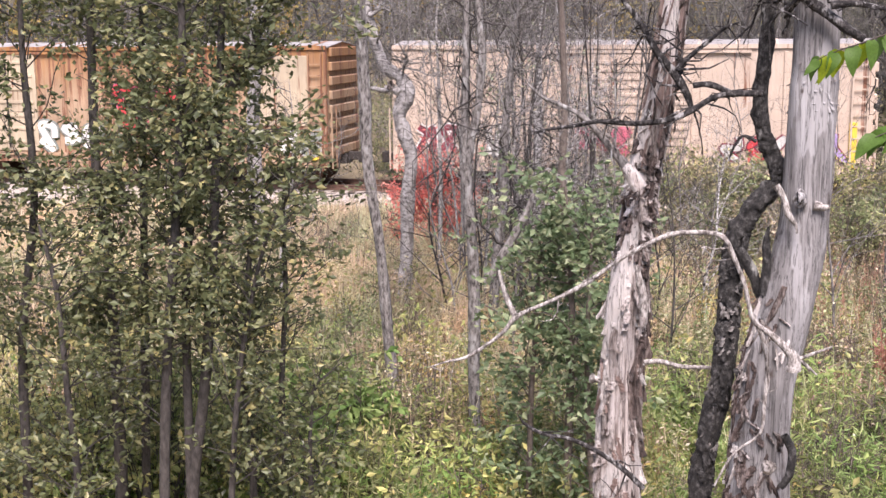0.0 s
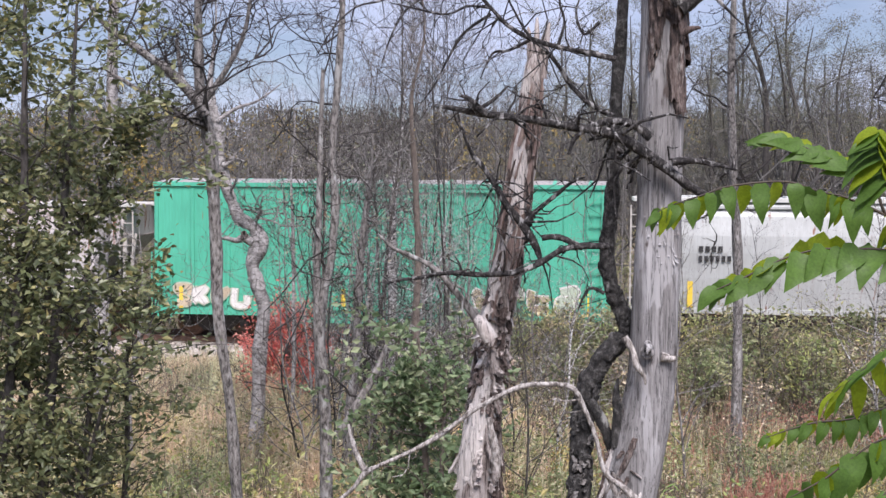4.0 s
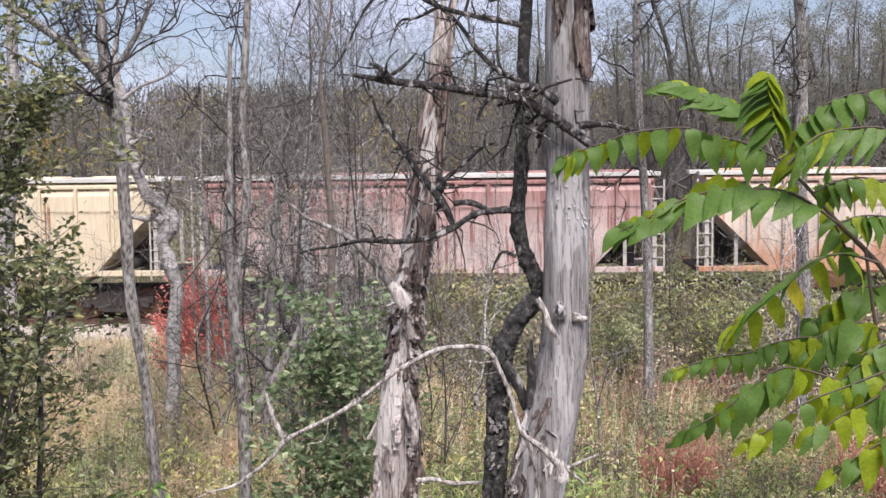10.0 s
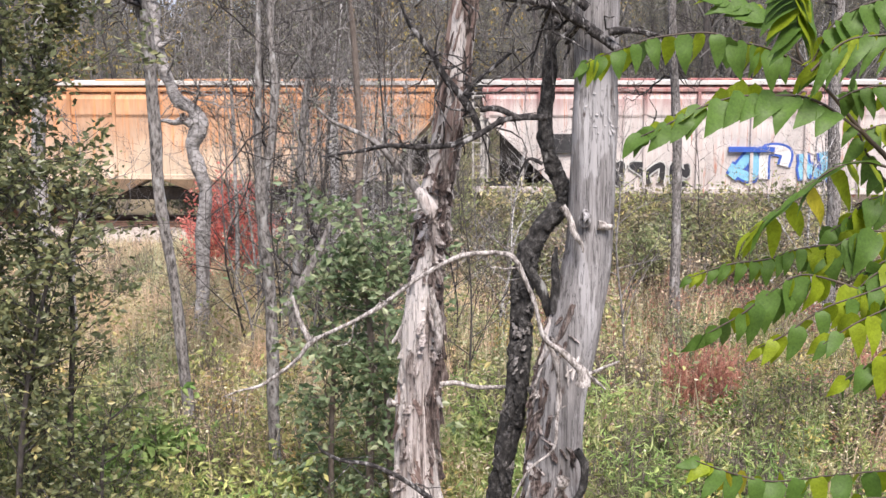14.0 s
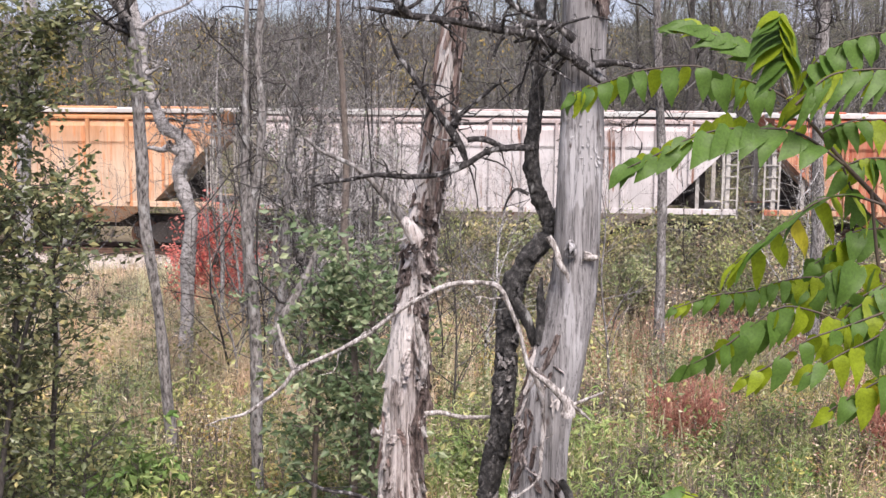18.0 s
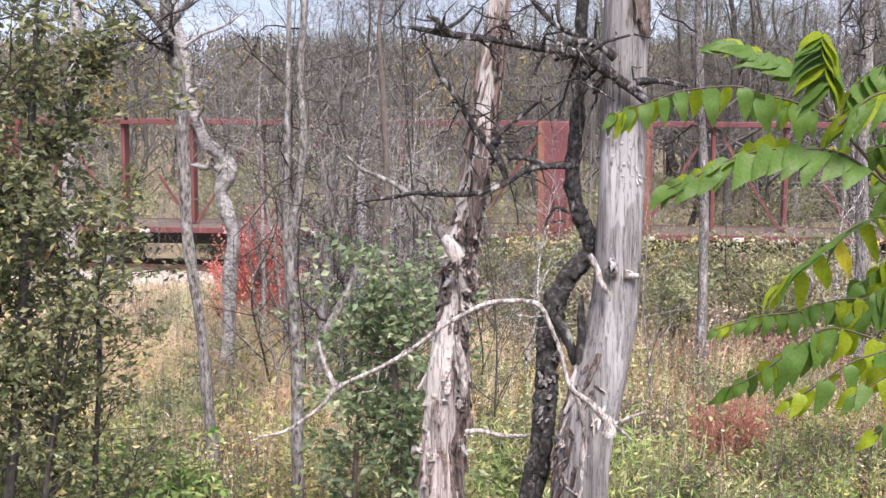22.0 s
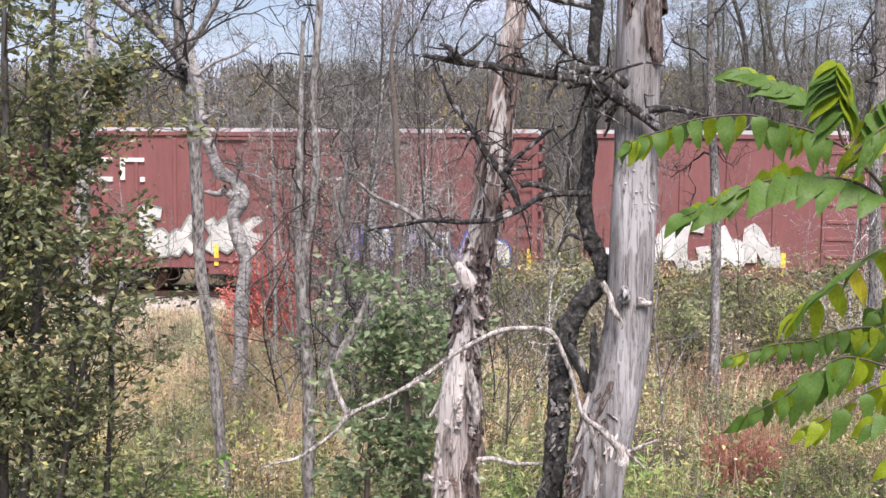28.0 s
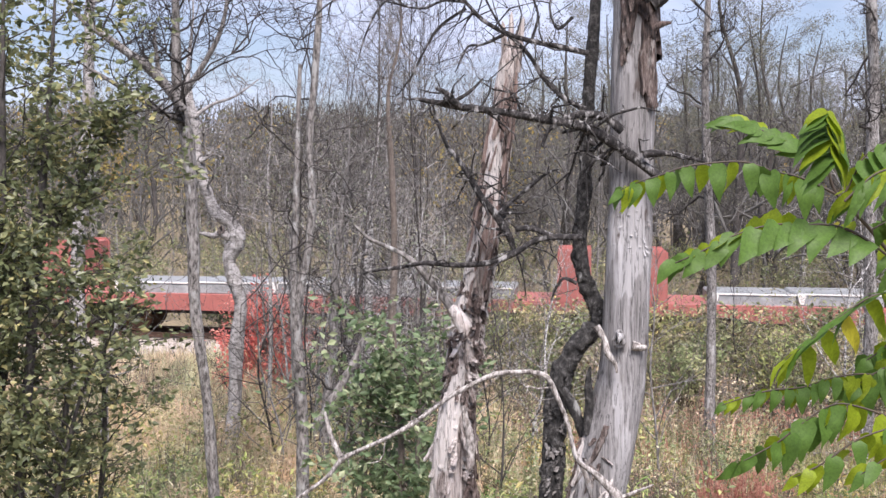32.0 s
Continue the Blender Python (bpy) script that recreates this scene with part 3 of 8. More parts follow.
def hopper(u, L, mat, label, top=4.1, sill=1.5, ribs=0, drop=0.8, pitch=1.0, bulge=0.0):
    car = car_empty("hopper_car", u, L, label, "cars of the freight train")
    a = L / 2 - 0.35
    zb = sill
    zs = top - drop
    b = a - (zs - zb) * pitch
    # body: sides bulge a little, roof slopes to the hatch line
    g = bulge
    prof = [(-1.5, zb), (-1.53 - g * 0.7, zb + 0.9), (-1.53 - g * 0.8, top - 0.9), (-1.5 - g * 0.2, top - 0.35), (-1.36, top - 0.06), (-0.9, top + 0.1), (0.9, top + 0.1), (1.36, top - 0.06), (1.5 + g * 0.2, top - 0.35), (1.53 + g * 0.8, top - 0.9), (1.53 + g * 0.7, zb + 0.9), (1.5, zb)]
    bm = bmesh.new()
    def xe(z):
        return a if z >= zs else b + (a - b) * (z - zb) / (zs - zb)
    rows = []
    sec = list(prof)
    sec.insert(2, (-1.53 - g, zs))
    sec.insert(-2, (1.53 + g, zs))
    for sg in (-1, 1):
        rows.append([bm.verts.new((sg * xe(z), y, z)) for y, z in sec])
    for i in range(len(sec)):
        j = (i + 1) % len(sec)
        bm.faces.new((rows[0][i], rows[0][j], rows[1][j], rows[1][i]))
    for r in rows:
        bm.faces.new(r)
    bmesh.ops.recalc_face_normals(bm, faces=bm.faces)
    part("body", bm, mat, car)
    part("side_sill", boxes((-L / 2 + 0.05, L / 2 - 0.05, -1.52, -1.36, sill - 0.14, sill + 0.02), bevel=0.01), mat, car)
    part("side_sill", boxes((-L / 2 + 0.05, L / 2 - 0.05, 1.36, 1.52, sill - 0.14, sill + 0.02), bevel=0.01), mat, car)
    part("roof_rim", boxes((-a, a, -1.5, -1.4, top - 0.14, top - 0.05), bevel=0.01), mat, car)
    part("roof_rim", boxes((-a, a, 1.46, 1.56, top - 0.16, top - 0.04), bevel=0.01), mat, car)
    for y in (-1.3, 0.75):
        part("running_board", boxes((-a - 0.2, a + 0.2, y, y + 0.55, top + 0.05, top + 0.17), bevel=0.01), P["chalk"], car)
    hm = shared("hatch%.2f%s" % (top, mat.name), lambda: (boxes((-0.9, 0.9, -0.42, 0.42, top + 0.08, top + 0.22), bevel=0.03), mat))
    for i in range(5):
        part("hatch_cover", hm, None, car, "", pose(-a + (i + 0.5) * 2 * a / 5, 0, 0))
    for i in range(ribs + 1 if ribs else 0):
        x = -a + 0.15 + i * (2 * a - 0.3) / ribs
        foot = sill + round(max(0.0, abs(x) - b + 0.05) / pitch, 2)
        part("rib", shared("rib%.2f%.2f%s" % (top, foot, mat.name), lambda: (boxes((-0.05, 0.05, -1.62, -1.5, foot, top - 0.14), bevel=0.015), mat)), None, car, "", pose(x, 0, 0))
    hop = shared("bay" + (mat.name if ribs else ""), lambda: (hopper_bay(), mat if ribs else P["under"]))
    for i in range(3):
        part("hopper_bay", hop, None, car, "", pose((i - 1) * (b - 1.75), 0, sill - 1.02))
    for sg in (-1, 1):
        for y in (-1.42, 1.42):
            part("end_post", boxes((sg * a - 0.06, sg * a + 0.06, y - 0.06, y + 0.06, sill, zs + 0.1)), M["ladder"], car)
        ladder(car, sg * (a + 0.06), -1.5, sill - 0.25, top - sill + 0.2, M["ladder"], "w")
        part("end_brace", beam(bmesh.new(), (sg * (a - 0.02), -1.2, sill), (sg * (a - 0.02), -0.5, zs), 0.08), M["ladder"], car)
        part("end_brace", beam(bmesh.new(), (sg * (b + 0.95), -1.35, sill), (sg * (b + 0.95), -1.35, sill + 0.9), 0.1), M["ladder"], car)
        part("center_web", prism([(sg * (b + 0.1), sill), (sg * (a - 0.45), sill), (sg * (a - 0.45), sill + (a - b - 0.6) / pitch), (sg * (b + 0.25), sill + 0.1)], -0.06, 0.06), M["steel"], car)
        part("air_reservoir", stem_mesh("air_reservoir", [[(sg * (a - 0.9), -0.95, sill + 0.2, 0.05), (sg * (a - 0.9), -0.9, sill + 0.2, 0.2), (sg * (a - 0.9), -0.2, sill + 0.2, 0.2), (sg * (a - 0.9), -0.15, sill + 0.2, 0.05)]], M["steel"], 12, 0, 1, 1), None, car)
        part("end_platform", boxes((sg * (L / 2 - 0.6) - 0.55, sg * (L / 2 - 0.6) + 0.55, -1.4, 1.4, sill - 0.12, sill - 0.02)), M["steel"], car)
    part("center_sill", boxes((-L / 2 + 0.1, L / 2 - 0.1, -0.3, 0.3, 0.62, 0.98)), M["steel"], car)
    add_trucks(car, L, 1.75)
    return car


def hopper_bay():
    bm = bmesh.new()
    t = [bm.verts.new(p) for p in ((-1.75, -1.4, 1.0), (1.75, -1.4, 1.0), (1.75, 1.4, 1.0), (-1.75, 1.4, 1.0))]
    q = [bm.verts.new(p) for p in ((-0.35, -0.6, 0.3), (0.35, -0.6, 0.3), (0.35, 0.6, 0.3), (-0.35, 0.6, 0.3))]
    bm.faces.new(q[::-1])
    for i in range(4):
        j = (i + 1) % 4
        bm.faces.new((t[j], t[i], q[i], q[j]))
    bmesh.ops.recalc_face_normals(bm, faces=bm.faces)
    return bm


def boxcar(u, L, mat, label, top=4.85, sill=0.78, corr=False, door=None, doorx=0.0, ribs=12):
    car = car_empty("boxcar", u, L, label, "cars of the freight train")
    a = L / 2 - 0.3
    prof = [(-1.5, sill), (-1.5, top - 0.14), (-1.4, top - 0.04), (0, top + 0.1), (1.4, top - 0.04), (1.5, top - 0.14), (1.5, sill)]
    part("body", xprism(prof, -a, a), mat, car)
    rm = shared("box_rib%.2f%s" % (top, mat.name), lambda: (boxes((-0.06, 0.06, -1.545, -1.49, sill + 0.12, top - 0.2), bevel=0.015), mat))
    for i in range(ribs + 1):
        x = -a + 0.08 + i * (2 * a - 0.16) / ribs
        if abs(x - doorx) > 1.75:
            part("rib", rm, None, car, "", pose(x, 0, 0))
    d = part("sliding_door", boxes((doorx - 1.6, doorx + 1.6, -1.57, -1.5, sill + 0.2, top - 0.25), bevel=0.01), door or mat, car)
    for i in range(7 if not corr else 12):
        z = sill + 0.5 + i * (top - sill - 1.0) / (6 if not corr else 11)
        part("door_rib", boxes((doorx - 1.5, doorx + 1.5, -1.6, -1.565, z - 0.05, z + 0.05), bevel=0.012), door or mat, d)
    for x in (-0.55, 0.55):
        part("lock_rod", boxes((doorx + x - 0.02, doorx + x + 0.02, -1.64, -1.6, sill + 0.3, top - 0.4)), M["steel"], d)
    part("door_track", boxes((doorx - 3.2, doorx + 3.2, -1.6, -1.5, sill + 0.06, sill + 0.16)), mat, car)
    part("door_track", boxes((doorx - 3.2, doorx + 3.2, -1.6, -1.5, top - 0.24, top - 0.16)), mat, car)
    part("side_sill", boxes((-a, a, -1.53, -1.4, sill - 0.16, sill + 0.04)), mat, car)
    part("side_sill", boxes((-a, a, 1.4, 1.53, sill - 0.16, sill + 0.04)), mat, car)
    part("side_sill", boxes((-2.6, 2.6, -1.52, -1.42, sill - 0.34, sill - 0.16)), mat, car)
    part("roof_edge", boxes((-a, a, -1.56, -1.46, top - 0.12, top)), mat, car)
    part("roof_sheet", xprism([(-1.45, top - 0.06), (0, top + 0.105), (1.45, top - 0.06), (1.45, top - 0.03), (0, top + 0.12), (-1.45, top - 0.03)], -a - 0.05, a + 0.05), M["galv"], car)
    part("roof_edge", boxes((-a, a, 1.46, 1.56, top - 0.12, top)), mat, car)
    for i in range(13):
        x = -a + 0.5 + i * (2 * a - 1.0) / 12
        part("roof_seam", shared("roof_seam%.2f%s" % (top, mat.name), lambda: (xprism([(-1.42, top - 0.03), (0, top + 0.1), (1.42, top - 0.03), (1.42, top + 0.0), (0, top + 0.13), (-1.42, top + 0.0)], -0.05, 0.05), mat)), None, car, "", pose(x, 0, 0))
    for sg in (-1, 1):
        for i in range(8):
            z = sill + 0.3 + i * (top - sill - 0.5) / 7
            part("end_corrugation", boxes((sg * a - 0.02, sg * a + sg * 0.09 + 0.02, -1.3, 1.3, z - 0.14, z + 0.14), bevel=0.03), mat, car)
        ladder(car, sg * (a - 0.35), -1.58, sill - 0.25, 1.6 if sg < 0 else top - sill, mat, mat.name)
        ladder(car, sg * (a + 0.12), -1.2, sill - 0.2, 1.9, mat, mat.name, turn=90)
    part("center_sill", boxes((-L / 2 + 0.1, L / 2 - 0.1, -0.3, 0.3, 0.62, 0.9)), M["steel"], car)
    add_trucks(car, L, 2.1)
    return car


def centerbeam(u, L, mat, label, top=4.5, deck=1.05):
    """A lumber car: deep deck, bulkhead at each end, posts, braces and top chord along the middle."""
    car = car_empty("centerbeam_car", u, L, label, "cars of the freight train")
    a = L / 2 - 0.25
    part("deck", boxes((-a, a, -1.43, 1.43, deck - 0.1, deck - 0.02), bevel=0.01), M["boards"], car)
    for y0, y1 in ((-1.47, -1.4), (1.4, 1.47)):
        part("side_sill", boxes((-a, a, y0, y1, deck - 0.17, deck), bevel=0.01), mat, car)
    part("center_sill", boxes((-a, a, -0.3, 0.3, 0.62, deck - 0.1)), M["steel"], car)
    part("top_chord", boxes((-a, a, -0.32, 0.32, top - 0.13, top), (-a, a, -0.36, -0.28, top - 0.16, top), bevel=0.01), mat, car)
    for sg in (-1, 1):
        bk = part("bulkhead", boxes((sg * a - sg * 0.12, sg * a, -1.45, 1.45, deck, top), (sg * a - sg * 1.05, sg * a - sg * 0.12, -1.45, -1.37, deck, top - 0.02), (sg * a - sg * 1.05, sg * a - sg * 0.12, 1.37, 1.45, deck, top - 0.02), bevel=0.01), mat, car)
        for i in range(7):
            z = deck + 0.3 + i * (top - deck - 0.6) / 6
            part("bulkhead_rib", boxes((sg * a, sg * a + sg * 0.12, -1.4, 1.4, z - 0.07, z + 0.07), bevel=0.015), mat, bk)
        ladder(car, sg * (a - 0.4), -1.48, deck - 0.5, 1.6, mat, mat.name)
    n = 8
    post = shared("cb_post%.2f%s" % (top - deck, mat.name), lambda: (boxes((-0.055, 0.055, -0.22, 0.22, deck, top - 0.16), bevel=0.01), mat))
    step = (2 * a - 1.6) / n
    for i in range(n + 1):
        part("post", post, None, car, "", pose(-a + 0.8 + i * step, 0, 0))
    for i in range(n):
        x0 = -a + 0.8 + i * step
        up = i % 4 in (0, 3)
        p, q = ((x0 + 0.1, -0.1, deck), (x0 + step - 0.1, -0.1, top - 0.2)) if up else ((x0 + 0.1, -0.1, top - 0.2), (x0 + step - 0.1, -0.1, deck))
        if i % 2 == 0:
            p = ((p[0] + q[0]) / 2, -0.1, (p[2] + q[2]) / 2) if not up else p
        part("brace", beam(bmesh.new(), p, q, 0.075), mat, car)
    wn_ = shared("winch%.2f" % deck, lambda: (boxes((-0.12, 0.12, -1.5, -1.4, deck - 0.22, deck - 0.08), bevel=0.02), M["yellow"]))
    wp = shared("pale_winch%.2f" % deck, lambda: (boxes((-0.16, 0.16, -1.5, -1.4, deck - 0.18, deck - 0.06), bevel=0.02), P["chalk"]))
    for i in range(14):
        part("winch", wn_ if i % 4 == 1 else wp, None, car, "", pose(-a + 1.0 + i * (2 * a - 2) / 13, 0, 0))
    add_trucks(car, L, 2.1)
    return car


def gondola(u, L, mat, label, top=2.82, sill=0.95):
    car = car_empty("gondola_car", u, L, label, "cars of the freight train")
    a = L / 2 - 0.3
    part("side", boxes((-a, a, -1.5, -1.42, sill, top), bevel=0.01), mat, car)
    part("side", boxes((-a, a, 1.42, 1.5, sill, top), bevel=0.01), mat, car)
    part("floor", boxes((-a, a, -1.42, 1.42, sill, sill + 0.12)), mat, car)
    part("top_rail", boxes((-a, a, -1.56, -1.38, top - 0.02, top + 0.12), (-a, a, 1.38, 1.56, top - 0.02, top + 0.12), bevel=0.015), mat, car)
    part("side_sill", boxes((-a, a, -1.54, -1.4, sill - 0.2, sill + 0.02)), mat, car)
    for sg in (-1, 1):
        part("end", boxes((sg * a - 0.05, sg * a + 0.05, -1.5, 1.5, sill, top)), mat, car)
        ladder(car, sg * (a - 0.3), -1.58, sill - 0.2, top - sill, mat, mat.name)
    rm = shared("gon_rib" + mat.name, lambda: (boxes((-0.07, 0.07, -1.57, -1.49, sill, top), bevel=0.015), mat))
    for i in range(17):
        part("rib", rm, None, car, "", pose(-a + 0.1 + i * (2 * a - 0.2) / 16, 0, 0))
    part("center_sill", boxes((-L / 2 + 0.1, L / 2 - 0.1, -0.3, 0.3, 0.6, sill)), M["steel"], car)
    add_trucks(car, L, 2.0)
    return car


def flatcar(u, L, mat, label):
    """A low bulkhead flat car loaded with wrapped grey bundles."""
    car = car_empty("flat_car", u, L, label, "cars of the freight train")
    a = L / 2 - 0.3
    part("deck", boxes((-a, a, -1.48, 1.48, 1.16, 1.28), bevel=0.01), mat, car)
    for y0, y1 in ((-1.5, -1.42), (1.42, 1.5)):
        part("side_sill", prism([(-a, 1.2), (-a, 0.95), (-a + 2.8, 0.93), (-a + 3.6, 0.78), (a - 3.6, 0.78), (a - 2.8, 0.93), (a, 0.95), (a, 1.2)], y0, y1), mat, car)
    for sg in (-1, 1):
        bk = part("bulkhead", boxes((sg * (a - 0.45) - 0.45, sg * (a - 0.45) + 0.45, -1.42, 1.42, 1.28, 2.72), bevel=0.02), mat, car)
        for y in (-1.44, -0.5, 0.5, 1.44):
            part("bulkhead_post", boxes((sg * (a - 0.45) - 0.49, sg * (a - 0.45) + 0.49, y - 0.05, y + 0.05, 1.28, 2.78)), mat, bk)
    tarp = shared("bundle_cover", lambda: (cover_mesh(), TARP))
    strap = shared("bundle_strap", lambda: (prism([(-0.13, 1.6), (0.13, 1.6), (0.05, 1.3), (-0.05, 1.3)], -1.34, -1.31), M["white"]))
    rim = shared("bundle_rim", lambda: (boxes((-1.2, 1.2, -1.33, -1.29, 1.56, 1.61), bevel=0.01), M["white"]))
    n = int((2 * a - 2.0) / 2.45)
    for i in range(n):
        x = -(n - 1) * 1.225 + i * 2.45
        t = part("wrapped_pack", tarp, None, car, "grey plastic-wrapped lumber pack", pose(x, 0, 0.03 * (i * 7 % 3)))
        part("strap", strap, None, t, "", pose(-1.1, 0, 0))
        part("wrap_edge", rim, None, t)
    for i in range(9):
        part("stake_pocket", shared("stake" + mat.name, lambda: (boxes((-0.08, 0.08, -1.56, -1.49, 0.98, 1.22)), mat)), None, car, "", pose(-a + 1 + i * (2 * a - 2) / 8, 0, 0))
    part("center_sill", boxes((-L / 2 + 0.1, L / 2 - 0.1, -0.3, 0.3, 0.55, 0.92)), M["steel"], car)
    add_trucks(car, L, 2.1)
    return car


def cover_mesh():
    bm = boxes((-1.2, 1.2, -1.3, 1.3, 1.22, 1.58), bevel=0.05)
    return bm


M["galv"] = plain("galvanised_roof", (0.26, 0.25, 0.24), (0.45, 0.43, 0.41), 3, 0.6, 0.2)
TARP = plain("grey_wrap", (0.2, 0.215, 0.22), (0.38, 0.4, 0.41), 3, 0.35)
P = {
    "brown": paint("orange_brown_paint", (0.42, 0.2, 0.07), amount=0.55, pale=(0.5, 0.36, 0.24)),
    "cream_door": paint("faded_cream_paint", (0.6, 0.5, 0.36), amount=0.3),
    "cream": paint("cream_paint", (0.62, 0.5, 0.4), amount=0.18, dirt=0.2),
    "ochre": paint("ochre_paint", (0.6, 0.43, 0.19), amount=0.22, dirt=0.25),
    "pinkwhite": paint("pinkish_white_paint", (0.46, 0.35, 0.32), amount=0.28, pale=(0.66, 0.63, 0.62), grad=(4.6, 3.2)),
    "green": paint("mint_green_paint", (0.085, 0.48, 0.32), amount=0.05, dirt=0.2),
    "pure": paint("clean_white_paint", (0.5, 0.52, 0.505), amount=0.1, dirt=0.22),
    "pink": paint("rust_faded_paint", (0.36, 0.2, 0.175), rust=(0.22, 0.1, 0.085), amount=0.5, pale=(0.67, 0.6, 0.56), grad=(4.2, 2.4)),
    "pink2": paint("rust_faded_pale_paint", (0.4, 0.2, 0.16), rust=(0.2, 0.09, 0.065), amount=0.6, pale=(0.76, 0.72, 0.7), grad=(4.6, 2.9)),
    "buff": paint("buff_paint", (0.62, 0.54, 0.39), amount=0.18, dirt=0.15),
    "redbrown": paint("red_brown_paint", (0.36, 0.175, 0.155), rust=(0.19, 0.085, 0.075), amount=0.45, pale=(0.64, 0.53, 0.5), grad=(4.2, 2.2)),
    "rustwhite": paint("rusty_white_paint", (0.46, 0.28, 0.19), rust=(0.36, 0.17, 0.09), amount=0.42, pale=(0.7, 0.61, 0.53), grad=(4.6, 3.3), low=(0.4, 0.2, 0.11)),
    "buff2": paint("pale_buff_paint", (0.58, 0.51, 0.39), amount=0.2, dirt=0.2),
    "orange": paint("rusty_orange_paint", (0.62, 0.29, 0.12), rust=(0.46, 0.2, 0.09), amount=0.46, pale=(0.72, 0.54, 0.39), grad=(4.2, 2.5)),
    "orange2": paint("pale_orange_paint", (0.58, 0.28, 0.125), rust=(0.46, 0.22, 0.1), amount=0.5, pale=(0.67, 0.49, 0.35), grad=(4.1, 2.3), low=(0.56, 0.45, 0.34)),
    "maroon_faded": paint("faded_maroon_paint", (0.22, 0.085, 0.08), rust=(0.13, 0.06, 0.05), amount=0.5, pale=(0.5, 0.38, 0.35), grad=(3.3, 1.6)),
    "orange3": paint("strong_orange_paint", (0.48, 0.13, 0.06), rust=(0.26, 0.07, 0.035), amount=0.62, pale=(0.68, 0.42, 0.26), grad=(4.3, 1.9)),
    "redwhite": paint("red_streaked_white_paint", (0.32, 0.1, 0.09), rust=(0.36, 0.17, 0.12), amount=0.3, pale=(0.7, 0.65, 0.61), grad=(4.3, 3.1)),
    "crimson": paint("dull_red_paint", (0.17, 0.055, 0.058), amount=0.3, dirt=0.3),
    "boxred": paint("boxcar_red_paint", (0.225, 0.085, 0.08), rust=(0.14, 0.06, 0.05), amount=0.2, dirt=0.2),
    "gonblack": paint("black_gondola_paint", (0.03, 0.03, 0.033), rust=(0.09, 0.06, 0.05), amount=0.25),
    "flatred": paint("flat_car_red_paint", (0.42, 0.14, 0.12), rust=(0.27, 0.13, 0.105), amount=0.25),
    "under": paint("grimy_underbody_paint", (0.06, 0.053, 0.048), amount=0.4, dirt=0.5),
    "blue": plain("blue_spray", (0.03, 0.08, 0.35), (0.05, 0.13, 0.5), 6, 0.5, bmp=0),
    "sky_spray": plain("light_blue_spray", (0.15, 0.4, 0.6), (0.25, 0.55, 0.7), 6, 0.5, bmp=0),
    "red_spray": plain("red_spray", (0.5, 0.04, 0.05), (0.65, 0.08, 0.08), 6, 0.5, bmp=0),
    "violet": plain("violet_spray", (0.3, 0.2, 0.45), (0.5, 0.4, 0.65), 6, 0.5, bmp=0),
    "palegreen": plain("pale_green_spray", (0.36, 0.46, 0.35), (0.55, 0.6, 0.48), 6, 0.5, bmp=0),
    "chalk": plain("chalky_white_spray", (0.42, 0.43, 0.41), (0.62, 0.62, 0.59), 4, 0.6, bmp=0),
    "greyspray": plain("grey_spray", (0.16, 0.19, 0.17), (0.3, 0.33, 0.3), 5, 0.6, bmp=0),
    "maroon": plain("maroon_spray", (0.18, 0.03, 0.05), (0.28, 0.05, 0.07), 6, 0.5, bmp=0),
    "pinkspray": plain("pink_spray", (0.5, 0.1, 0.16), (0.65, 0.18, 0.24), 6, 0.5, bmp=0),
}


